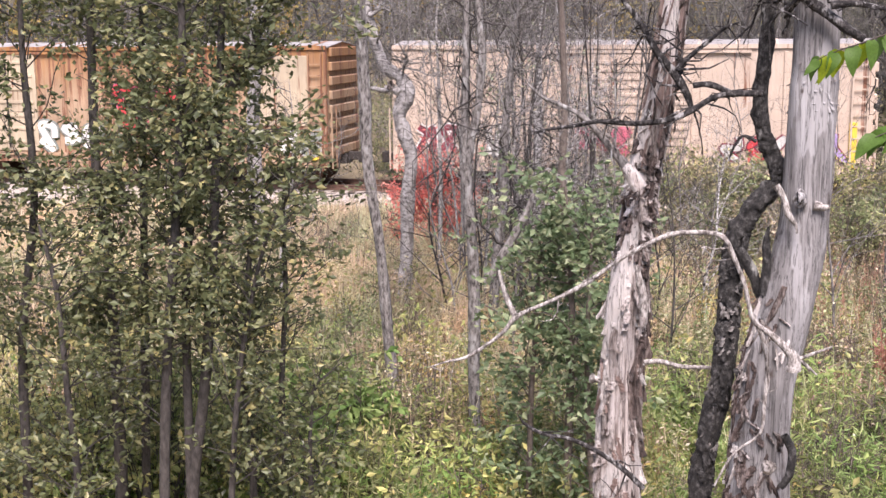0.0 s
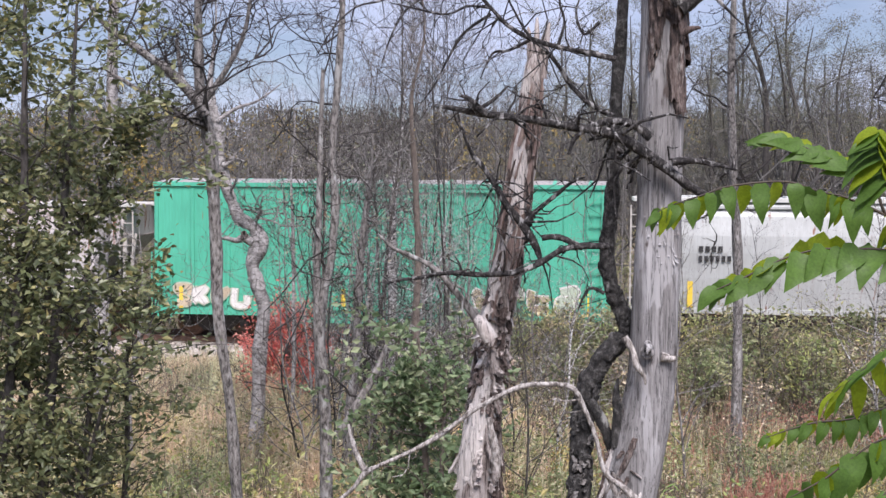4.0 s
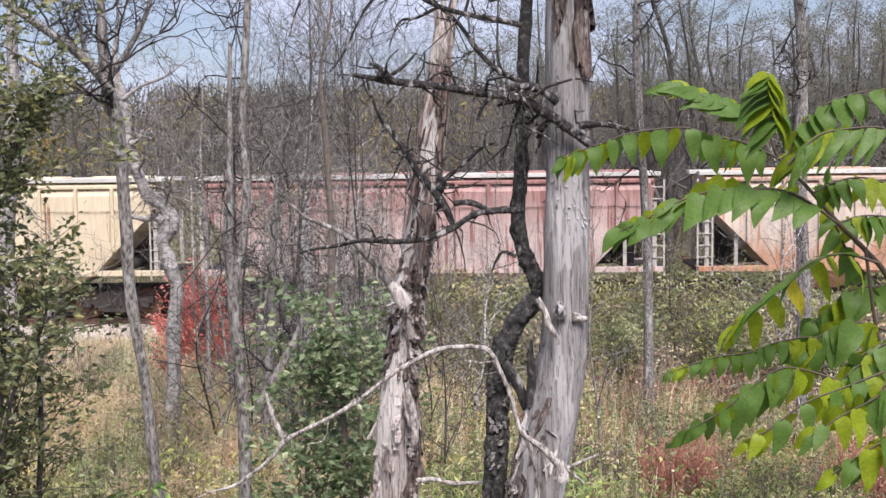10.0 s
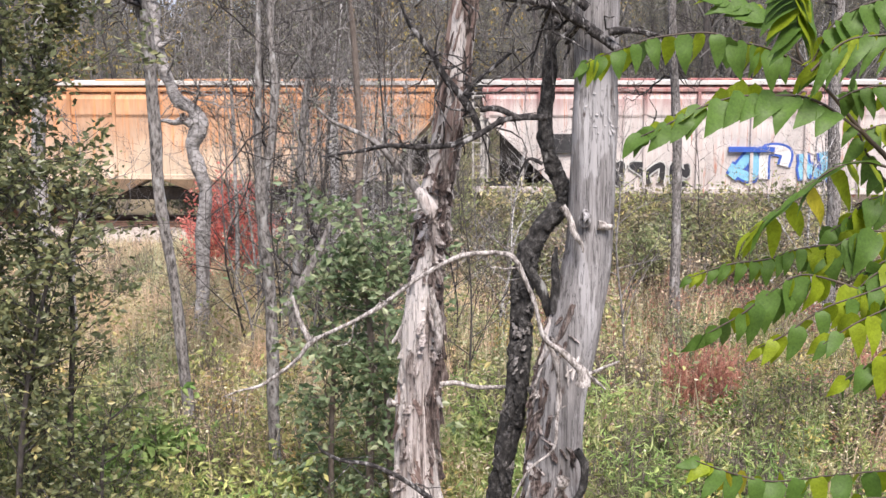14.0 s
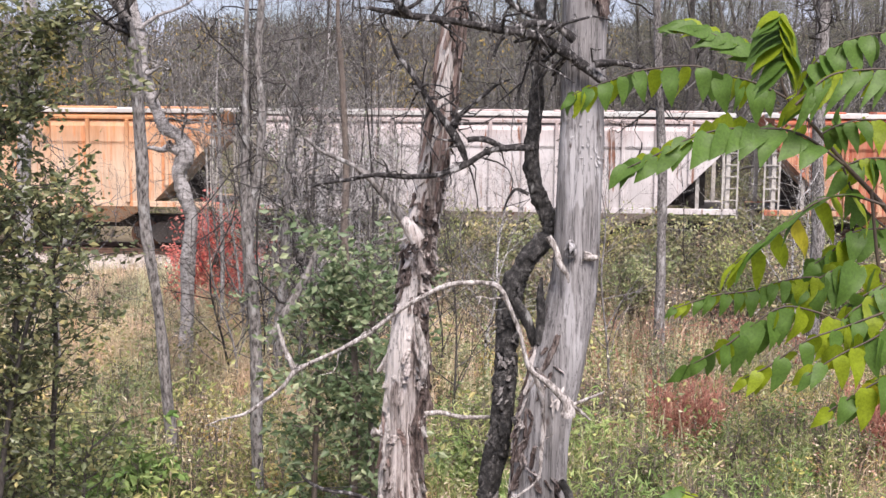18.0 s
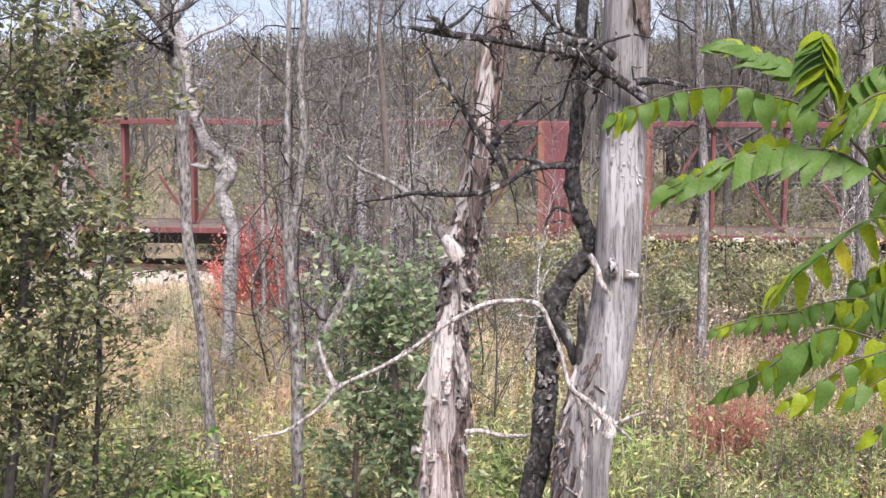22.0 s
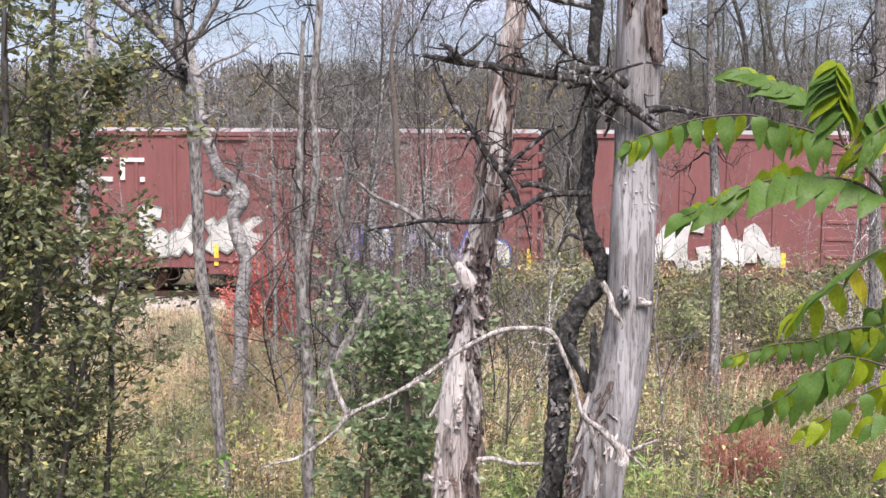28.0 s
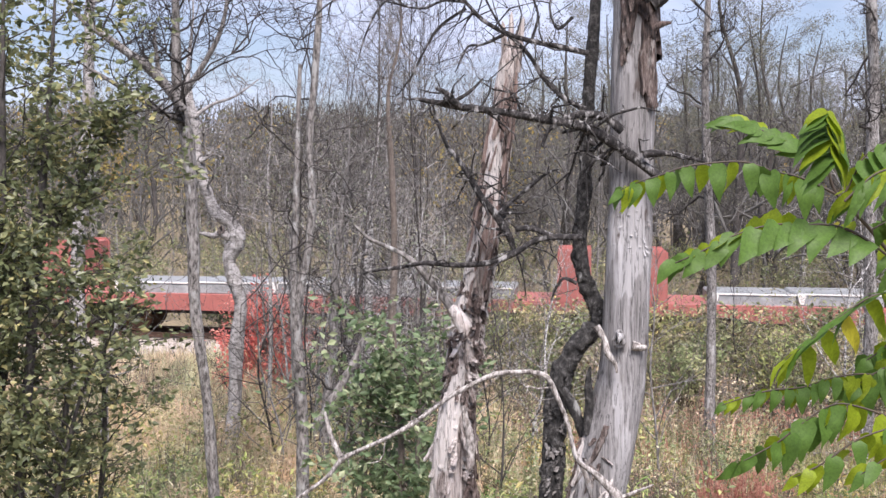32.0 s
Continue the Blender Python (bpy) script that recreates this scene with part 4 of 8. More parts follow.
def build_train():
    w, k, y = M["white"], M["black"], M["yellow"]
    c = boxcar(-24.0, 15.6, P["brown"], "orange-brown boxcar with faded cream panels and graffiti", top=4.35, door=P["cream_door"], doorx=-4.1, ribs=10)
    part("side_panel", boxes((5.3, 6.9, -1.55, -1.48, 1.9, 4.05), bevel=0.01), P["cream_door"], c, "faded cream side panel")
    graffiti(c, 0.1, 2.35, 2.8, 2.0, 3, [P["red_spray"], P["maroon"]], P["pinkspray"], 3)
    graffiti(c, -2.6, 1.4, 2.5, 1.0, 3, [w], P["greyspray"], 4)
    graffiti(c, 5.0, 1.45, 2.3, 0.9, 3, [P["greyspray"], w], P["chalk"], 5)
    part("placard", boxes((6.75, 7.2, -1.56, -1.5, 0.85, 1.1)), y, c)
    c = boxcar(-6.9, 14.4, P["cream"], "cream boxcar with louvred door and graffiti along the sill", top=4.35, corr=True, doorx=0.4, ribs=6)
    graffiti(c, -6.2, 1.55, 1.4, 1.0, 2, [P["maroon"]], w, 6)
    graffiti(c, -4.5, 1.5, 1.3, 1.1, 3, [w], P["chalk"], 9)
    graffiti(c, -1.5, 1.5, 1.9, 1.0, 3, [P["pinkspray"], P["maroon"]], P["pinkspray"], 7, y=-1.61)
    graffiti(c, 2.8, 1.45, 1.9, 1.1, 3, [P["chalk"], P["red_spray"]], P["maroon"], 8)
    graffiti(c, 5.2, 1.5, 1.1, 1.2, 2, [P["violet"]], P["maroon"], 10)
    part("corner_stripe", boxes((5.68, 5.86, -1.58, -1.48, 0.9, 2.3)), y, c)
    part("corner_stripe", boxes((6.3, 6.5, -1.58, -1.48, 0.9, 2.2)), y, c)
    centerbeam(8.2, 19.3, P["ochre"], "ochre yellow lumber car, empty, with trussed middle", top=4.4, deck=1.12)
    c = hopper(28.7, 14.6, P["pinkwhite"], "chalky white covered hopper with round emblem and faint lettering", ribs=12, top=3.92)
    ring = bmesh.new()
    n = 28
    for i in range(n):
        a0, a1 = 2 * math.pi * i / n, 2 * math.pi * (i + 1) / n
        beam(ring, (-1.6 + 0.5 * math.cos(a0), -1.635, 2.62 + 0.5 * math.sin(a0)), (-1.6 + 0.5 * math.cos(a1), -1.635, 2.62 + 0.5 * math.sin(a1)), 0.1, 0.02)
    for x0, z0, x1, z1 in ((-0.25, 0.22, 0.28, 0.22), (-0.25, 0.22, -0.25, 0.0), (-0.25, 0.0, 0.25, 0.0), (0.25, 0.0, 0.25, -0.22), (-0.28, -0.22, 0.25, -0.22), (0.0, 0.3, 0.0, -0.3)):
        beam(ring, (-1.6 + x0, -1.635, 2.62 + z0), (-1.6 + x1, -1.635, 2.62 + z1), 0.085, 0.02)
    part("emblem", ring, P["gonblack"], c, "round black emblem")
    for x, h in ((-0.55, 0.4), (0.0, 0.42), (0.38, 0.62), (0.6, 0.56), (0.85, 0.4)):
        part("marking", boxes((x, x + (0.12 if h > 0.5 else 0.34), -1.64, -1.55, 2.42, 2.42 + h)), P["greyspray"], c)
    c = boxcar(43.6, 14.2, P["green"], "mint green boxcar with rusty graffiti near the sill", top=4.75, sill=0.92, doorx=1.0)
    graffiti(c, -6.3, 1.35, 2.6, 0.7, 4, [P["cream_door"], w], P["palegreen"], 11)
    graffiti(c, 2.9, 1.4, 3.2, 0.75, 4, [P["cream_door"], P["palegreen"]], w, 12)
    for x in (-6.0, -1.0, 6.2):
        part("yellow_stripe", boxes((x, x + 0.12, -1.575, -1.5, 0.95, 1.6)), y, c)
    for u, L in ((58.1, 10.9), (69.5, 12.2)):
        c = hopper(u, L, P["pure"], "clean white round-sided cement hopper with black lettering", top=4.25, sill=1.25, drop=1.4, pitch=0.68, bulge=0.12)
        bars(c, -L / 2 + 2.0, 3.05, [[0.12] * 4, [0.1] * 6], k, y=-1.68, h=0.15, gap=0.12)
        part("yellow_stripe", boxes((-L / 2 + 1.7, -L / 2 + 1.85, -1.6, -1.4, 1.3, 2.1)), y, c)
    hopper(82.2, 14.0, P["pink"], "rust-faded hopper, brown above and chalky white below", ribs=14)
    c = hopper(96.9, 14.9, P["pink2"], "rust-streaked pale hopper with peeling paint", ribs=14)
    part("yellow_stripe", boxes((-5.9, -5.7, -1.56, -1.5, 1.55, 2.2)), y, c)
    c = hopper(112.5, 14.2, P["buff"], "pale buff yellow covered hopper", ribs=12)
    bars(c, 0.7, 2.9, [[0.35, 0.35], [0.35, 0.35]], k, y=-1.63)
    part("rust_patch", boxes((-4.4, -3.8, -1.545, -1.5, 1.55, 2.05)), P["redwhite"], c)
    hopper(127.4, 14.0, P["redbrown"], "red-brown rusted covered hopper with pale sill", ribs=14)
    c = hopper(142.2, 14.2, P["rustwhite"], "rusty white hopper with a blank lettering panel", ribs=13)
    part("lettering_panel", boxes((-1.2, 1.6, -1.63, -1.5, 2.7, 3.2)), w, c)
    c = hopper(156.9, 14.8, P["buff2"], "pale buff hopper with small dark lettering", ribs=0)
    bars(c, -4.9, 3.2, [[0.3, 0.3]], k, y=-1.55)
    bars(c, -4.9, 2.2, [[0.5, 0.4, 0.6]], k, y=-1.55, h=0.1)
    c = hopper(172.3, 14.6, P["orange2"], "rust-streaked pale orange hopper", ribs=10)
    c = hopper(187.5, 14.6, P["redwhite"], "white hopper streaked with red, blue graffiti below", ribs=9, sill=1.18)
    part("lettering_panel", boxes((-5.05, -4.1, -1.63, -1.5, 2.2, 2.75)), k, c)
    graffiti(c, -3.4, 1.6, 2.4, 0.8, 4, [P["gonblack"]], P["chalk"], 21)
    graffiti(c, 0.0, 1.85, 2.9, 1.1, 3, [P["sky_spray"], w], P["blue"], 22)
    part("graffiti_sign", boxes((0.1, 1.4, -1.645, -1.5, 2.25, 2.4)), P["blue"], c)
    c = hopper(202.8, 14.2, P["maroon_faded"], "dull red-brown hopper with pale lettering panels", ribs=12)
    bars(c, -6.2, 2.8, [[0.9], [0.8], [0.9]], w, y=-1.63)
    c = hopper(217.6, 15.3, P["orange"], "rusty orange hopper with a small white placard", ribs=12)
    part("placard", boxes((0.3, 0.7, -1.64, -1.5, 2.3, 3.0)), w, c)
    c = hopper(233.6, 14.4, P["pinkwhite"], "chalky white hopper with thin rust streaks", ribs=14)
    bars(c, -5.3, 2.4, [[0.2] * 4, [0.2] * 5], P["gonblack"], y=-1.63)
    c = hopper(248.6, 13.9, P["orange3"], "strong orange rusted hopper with a blue and white placard", ribs=14)
    part("placard", boxes((-0.5, 0.1, -1.64, -1.5, 2.0, 3.0)), w, c)
    part("placard_band", boxes((-0.4, 0.0, -1.65, -1.5, 2.1, 2.4)), P["sky_spray"], c)
    c = hopper(262.9, 10.6, P["pure"], "short clean white hopper with dark lettering", top=4.3, sill=1.25, drop=1.4, pitch=0.68, bulge=0.12)
    bars(c, -3.9, 3.2, [[0.12] * 4, [0.1] * 6], k, y=-1.68, h=0.15, gap=0.12)
    bars(c, 2.2, 1.75, [[0.14, 0.14], [0.14, 0.14]], k, y=-1.62, h=0.11)
    for u, L in ((274.6, 19.7), (295.0, 19.0), (314.6, 18.6), (333.8, 20.8)):
        c = centerbeam(u, L, P["crimson"], "dull red lumber car, empty, with pale lettering on the bulkhead", top=4.48, deck=1.24)
        bars(c, -L / 2 + 0.3, 4.15, [[0.3], [0.5], [0.42], [0.5], [0.3], [0.48], [0.5], [0.36]], P["chalk"], y=-1.47, h=0.08, gap=0.07)
    for u, L, seed in ((355.1, 15.2, 31), (371.1, 16.5, 41)):
        c = boxcar(u, L, P["boxred"], "dark red boxcar with white emblem shapes and graffiti", top=4.92, sill=0.98, doorx=0.3)
        x = -L / 2 + 1.3 if seed == 31 else L / 2 - 3.3
        for dx in (0, 1.0):
            part("emblem", boxes((x + dx, x + dx + 0.75, -1.56, -1.5, 4.0, 4.12), (x + dx, x + dx + 0.14, -1.56, -1.5, 3.45, 4.1), (x + dx + (0.0 if dx == 0 else 0.62), x + dx + (0.75 if dx == 0 else 0.76), -1.56, -1.5, 3.4, 3.54)), w, c)
        bars(c, 1.2, 3.6, [[0.3, 0.4], [0.5]], w, h=0.09)
        if seed == 31:
            graffiti(c, -L / 2 + 2.8, 1.85, 4.0, 1.6, 4, [P["chalk"]], P["greyspray"], 31)
            graffiti(c, 1.3, 1.6, 5.2, 1.3, 6, [P["violet"], w], P["blue"], 32)
        else:
            graffiti(c, -7.6, 1.35, 1.2, 0.7, 3, [w, P["pinkspray"], y], P["violet"], 43)
            graffiti(c, -6.3, 1.75, 3.9, 1.5, 4, [w, P["chalk"]], P["chalk"], 41)
            graffiti(c, 2.5, 1.7, 3.5, 1.5, 4, [P["palegreen"], P["chalk"]], P["greyspray"], 42)
            graffiti(c, 6.0, 1.45, 1.8, 1.1, 2, [P["violet"], w], P["chalk"], 44)
        for x in (-L / 2 + 0.5, -2.4, L / 2 - 0.6):
            part("yellow_stripe", boxes((x, x + 0.13, -1.575, -1.5, 0.9, 1.55)), y, c)
    c = gondola(388.1, 17.6, P["gonblack"], "black gondola covered with blue and red graffiti")
    graffiti(c, -5.6, 1.45, 0.9, 0.9, 1, [P["pinkspray"]], P["maroon"], 54, y=-1.575)
    graffiti(c, -4.7, 1.55, 1.6, 1.2, 2, [P["blue"], w], w, 51, y=-1.575)
    graffiti(c, -2.0, 1.4, 1.7, 1.0, 3, [P["cream_door"], P["red_spray"]], P["maroon"], 52, y=-1.575)
    graffiti(c, 0.2, 1.55, 4.0, 1.2, 4, [P["blue"]], w, 53, y=-1.575)
    graffiti(c, 4.2, 1.35, 0.8, 0.7, 2, [P["red_spray"]], P["maroon"], 55, y=-1.575)
    bars(c, 5.6, 1.6, [[0.5, 0.5], [0.35, 0.4]], w, y=-1.575)
    bars(c, -7.6, 2.1, [[0.2] * 4, [0.2] * 4], w, y=-1.575)
    for x in (-8.5, 4.95):
        part("placard", boxes((x, x + 0.35, -1.585, -1.5, 0.95, 1.15)), y, c)
    flatcar(406.0, 17.2, P["flatred"], "orange-red low flat car loaded with grey wrapped lumber packs")
    flatcar(423.9, 17.2, P["flatred"], "orange-red low flat car loaded with grey wrapped lumber packs")


build_train()


# ---- dead trees close by ----
B = {
    "silver": bark("silver_dead_wood", [(0.3, (0.07, 0.066, 0.064)), (0.45, (0.2, 0.192, 0.188)), (0.66, (0.36, 0.35, 0.345))], (14, 14, 0.8), 3.0, ((0.12, 0.095, 0.085), 0.6), 0.014, 0.7, 0.3, ((0.45, 0.442, 0.44), 0.56), 3.0),
    "peel": bark("peeling_bark", [(0.36, (0.06, 0.045, 0.04)), (0.44, (0.32, 0.27, 0.245)), (0.6, (0.62, 0.565, 0.53))], (11, 11, 0.8), 2.6, ((0.1, 0.065, 0.055), 0.59), 0.045, 0.75, 0.3, ((0.76, 0.71, 0.67), 0.5), 4.0),
    "redwood": bark("reddish_inner_bark", [(0.32, (0.07, 0.048, 0.042)), (0.5, (0.2, 0.14, 0.12)), (0.68, (0.37, 0.3, 0.265))], (9, 9, 0.9), 2.6),
    "speckle": bark("speckled_white_birch_bark", [(0.42, (0.025, 0.023, 0.022)), (0.48, (0.26, 0.25, 0.24)), (0.58, (0.6, 0.59, 0.58))], (4, 4, 7), 3.2),
    "lichen": bark("lichen_spotted_bark", [(0.38, (0.03, 0.027, 0.025)), (0.49, (0.16, 0.148, 0.138)), (0.62, (0.29, 0.275, 0.262))], (10, 10, 4), 2.6, ((0.47, 0.47, 0.455), 0.58), pscale=3.0),
    "oldbark": bark("old_brown_bark", [(0.38, (0.016, 0.012, 0.011)), (0.5, (0.1, 0.07, 0.06)), (0.66, (0.3, 0.25, 0.225))], (8, 8, 2.2), 3.2, ((0.44, 0.4, 0.37), 0.58), 0.04, 0.7, 0.3, None, 5.0),
    "limb": bark("lichened_limb_bark", [(0.4, (0.007, 0.006, 0.006)), (0.52, (0.026, 0.023, 0.022)), (0.7, (0.15, 0.14, 0.135))], (9, 9, 6), 5.0, ((0.42, 0.41, 0.4), 0.56), pscale=7.0),
    "black": bark("dark_cracked_bark", [(0.38, (0.006, 0.006, 0.006)), (0.52, (0.03, 0.028, 0.026)), (0.72, (0.15, 0.145, 0.14))], (6, 6, 4.5), 5.0, ((0.4, 0.4, 0.38), 0.63), 0.03, pscale=5.0),
    "alder": bark("dark_grey_alder_bark", [(0.34, (0.025, 0.022, 0.02)), (0.66, (0.1, 0.09, 0.082))], (7, 7, 3), 4.0),
    "twig": bark("dark_twig_bark", [(0.3, (0.01, 0.009, 0.009)), (0.7, (0.06, 0.052, 0.048))], (6, 6, 3), 4.0),
    "pale": bark("bleached_branch", [(0.36, (0.05, 0.042, 0.038)), (0.47, (0.24, 0.215, 0.195)), (0.62, (0.56, 0.53, 0.5))], (10, 10, 4), 5.0, ((0.09, 0.075, 0.066), 0.6), pscale=6.0),
    "grey": bark("grey_bark", [(0.38, (0.035, 0.031, 0.028)), (0.52, (0.2, 0.188, 0.178)), (0.66, (0.4, 0.385, 0.365))], (14, 14, 5), 3.0, ((0.56, 0.55, 0.53), 0.56), 0.02, 0.5, 0.25),
    "birch": bark("pale_birch_bark", [(0.36, (0.07, 0.063, 0.058)), (0.45, (0.28, 0.265, 0.255)), (0.68, (0.5, 0.485, 0.47))], (3.5, 3.5, 8), 3.0, ((0.24, 0.215, 0.2), 0.6), 0.02, 0.5, 0.2),
    "brush": bark("brown_brush_bark", [(0.3, (0.07, 0.055, 0.045)), (0.7, (0.2, 0.165, 0.14))], (6, 6, 3), 4.0),
    "hill": bark("grey_brown_hill_twig", [(0.3, (0.055, 0.052, 0.049)), (0.7, (0.17, 0.162, 0.15))], (4, 4, 2), 3.0),
    "far": bark("grey_brown_far_bark", [(0.32, (0.12, 0.105, 0.092)), (0.7, (0.4, 0.36, 0.325))], (4, 4, 2), 3.0),
}


def flakes(parent, pts, n, seed, mat, size=0.09, lo=0.0, hi=1.0):
    """Loose plates of bark standing off the trunk."""
    rs = np.random.RandomState(seed)
    p = np.array(pts, float)
    t = (lo + (hi - lo) * rs.rand(n)) * (len(p) - 1)
    c = np.stack([np.interp(t, np.arange(len(p)), p[:, k]) for k in range(4)], 1)
    a = rs.rand(n) * 2 * np.pi
    out = np.stack([np.cos(a), np.sin(a), np.zeros(n)], 1)
    s = np.stack([-np.sin(a), np.cos(a), np.zeros(n)], 1)
    b = c[:, :3] + out * c[:, 3:] * 1.0
    h = (size * (0.5 + 1.8 * rs.rand(n) ** 2))[:, None]
    w = (size * (0.12 + 0.4 * rs.rand(n)))[:, None]
    up = np.array([[0, 0, 1.0]])
    lift = 0.004 + 0.02 * rs.rand(n, 1) ** 2
    tilt = s * rs.randn(n, 1) * 0.12 * h
    jit = lambda: s * w * (rs.rand(n, 1) - 0.5) * 0.7 + up * h * (rs.rand(n, 1) - 0.5) * 0.25
    V = np.stack([b - s * w + jit() - out * 0.01, b + s * w + jit() - out * 0.01, b + s * w * 0.9 - up * h + tilt + jit() + out * lift, b - s * w * 0.9 - up * h + tilt + jit() + out * lift * 0.4], 1).reshape(-1, 3)
    o = np.arange(n)[:, None] * 4
    F = np.concatenate([o + [[0, 1, 2]], o + [[0, 2, 3]]], 1).reshape(-1, 3)
    ob = part("loose_bark", mesh_np("loose_bark", V, F, mat), None, parent)
    tagged(ob, kind="stuff")


def bark_plates(parent, pts, n, seed, mat, z0, z1, a0, a1, high=(0.12, 0.45), wide=(0.25, 0.7), lift=0.012):
    """Ragged plates of old bark that still cling to the wood, between heights z0 and z1 and bearings a0 and a1; the foot of each curls away."""
    rs = np.random.RandomState(seed)
    p = np.array(pts, float)
    nu, nv = 6, 10
    V, F, o = [], [], 0
    for _ in range(n):
        zc, ac = z0 + (z1 - z0) * rs.rand(), a0 + (a1 - a0) * rs.rand()
        h, w = high[0] + (high[1] - high[0]) * rs.rand() ** 1.5, wide[0] + (wide[1] - wide[0]) * rs.rand()
        shear = rs.randn() * 0.25
        curl = lift * (0.3 + 1.7 * rs.rand() ** 2)
        left, right = 0.6 + 0.6 * rs.rand(nv), 0.6 + 0.6 * rs.rand(nv)
        teeth = rs.rand(2, nu) * 0.3
        for j in range(nv):
            f = j / (nv - 1)
            env = math.sin(math.pi * (0.1 + 0.8 * f)) ** 0.45
            for i in range(nu):
                g = 2 * i / (nu - 1) - 1
                a = ac + w * env * g * (left[j] if g < 0 else right[j]) + shear * (f - 0.5)
                z = zc + h * (0.5 - f) + h * (teeth[0, i] * max(0, 0.3 - f) - teeth[1, i] * max(0, f - 0.7) * 2)
                x, y, r = (np.interp(z, p[:, 2], p[:, k]) for k in (0, 1, 3))
                rim = abs(g) > 0.9 or j == 0
                rr = r * 1.0 - 0.006 if rim else r * 1.012 + 0.006 + 0.008 * rs.rand() + curl * f ** 3
                V.append((x - rr * math.cos(a), y - rr * math.sin(a), z))
        q = o + np.arange(nv - 1)[:, None] * nu + np.arange(nu - 1)[None]
        F.append(np.stack([q, q + 1, q + nu + 1, q + nu], -1).reshape(-1, 4))
        o += nu * nv
    tagged(part("loose_bark", mesh_np("loose_bark", V, np.vstack(F), mat), None, parent), kind="stuff")


def dead_trunk(pts, mat, label, seed, sides=84, rough=0.05, ridges=0.05, along=1.0):
    ob = thing("dead_tree", Matrix.Identity(4), label, "dead tree")
    part("trunk", stem_mesh("trunk", [pts], mat, sides, rough, 44, seed, ridges, along), None, ob)
    return ob


def limb(parent, pts, mat, seed, name="limb", twigs=0, tl=0.3, sides=9):
    """A crooked dead limb with short broken twigs."""
    rs = np.random.RandomState(seed)
    p = [tuple(q) for q in pts]
    ob = part(name, stem_mesh(name, [p], mat, sides, 0.13, 6, seed), None, parent)
    stems = []
    a = np.array(p)
    for _ in range(twigs):
        t = (0.15 + 0.85 * rs.rand()) * (len(a) - 1)
        c = [np.interp(t, np.arange(len(a)), a[:, k]) for k in range(4)]
        d = rs.randn(3) * np.array([1, 0.7, 1])
        d /= np.linalg.norm(d)
        L = tl * (0.35 + rs.rand())
        r = max(0.0035, c[3] * 0.42)
        q = np.array(c[:3])
        st = [(*q, r)]
        for k in range(3):
            d = d + rs.randn(3) * 0.6
            d /= np.linalg.norm(d)
            q = q + d * L * (0.2 + 0.28 * rs.rand())
            st.append((*q, r * (0.75 - 0.22 * k)))
        stems.append(st)
        if rs.rand() < 0.6:
            d2 = d + rs.randn(3) * 0.8
            d2 /= np.linalg.norm(d2)
            m = np.array(st[2][:3])
            stems.append([(*m, r * 0.5), (*(m + d2 * L * 0.3), r * 0.4), (*(m + d2 * L * 0.55 + rs.randn(3) * 0.02), r * 0.25)])
    if stems:
        tagged(part("crown", stem_mesh("crown", stems, mat, 5, 0.05, 1, seed), None, ob), kind="stuff")
    return ob


def knot(parent, at, r, rim, seed):
    """An old branch scar: swollen ring of bark round a dark hollow."""
    rs = np.random.RandomState(seed)
    x, y, z = at
    a = np.linspace(0, 2 * np.pi, 13)
    w = 1 + 0.18 * rs.randn(13)
    w[-1] = w[0]
    ring = [(x + r * w[i] * math.cos(a[i]), y - 0.01 * rs.rand(), z + 1.25 * r * w[i] * math.sin(a[i]), r * (0.34 + 0.14 * rs.rand())) for i in range(13)]
    k = part("knot", stem_mesh("knot", [ring], rim, 8, 0.1, 3, seed), None, parent)
    part("hollow", stem_mesh("hollow", [[(x, y + 0.02, z, r * 1.05), (x, y + 0.004, z, r * 0.85), (x, y - 0.004, z, r * 0.2)]], B["twig"], 12, 0.1, 3, seed), None, k)


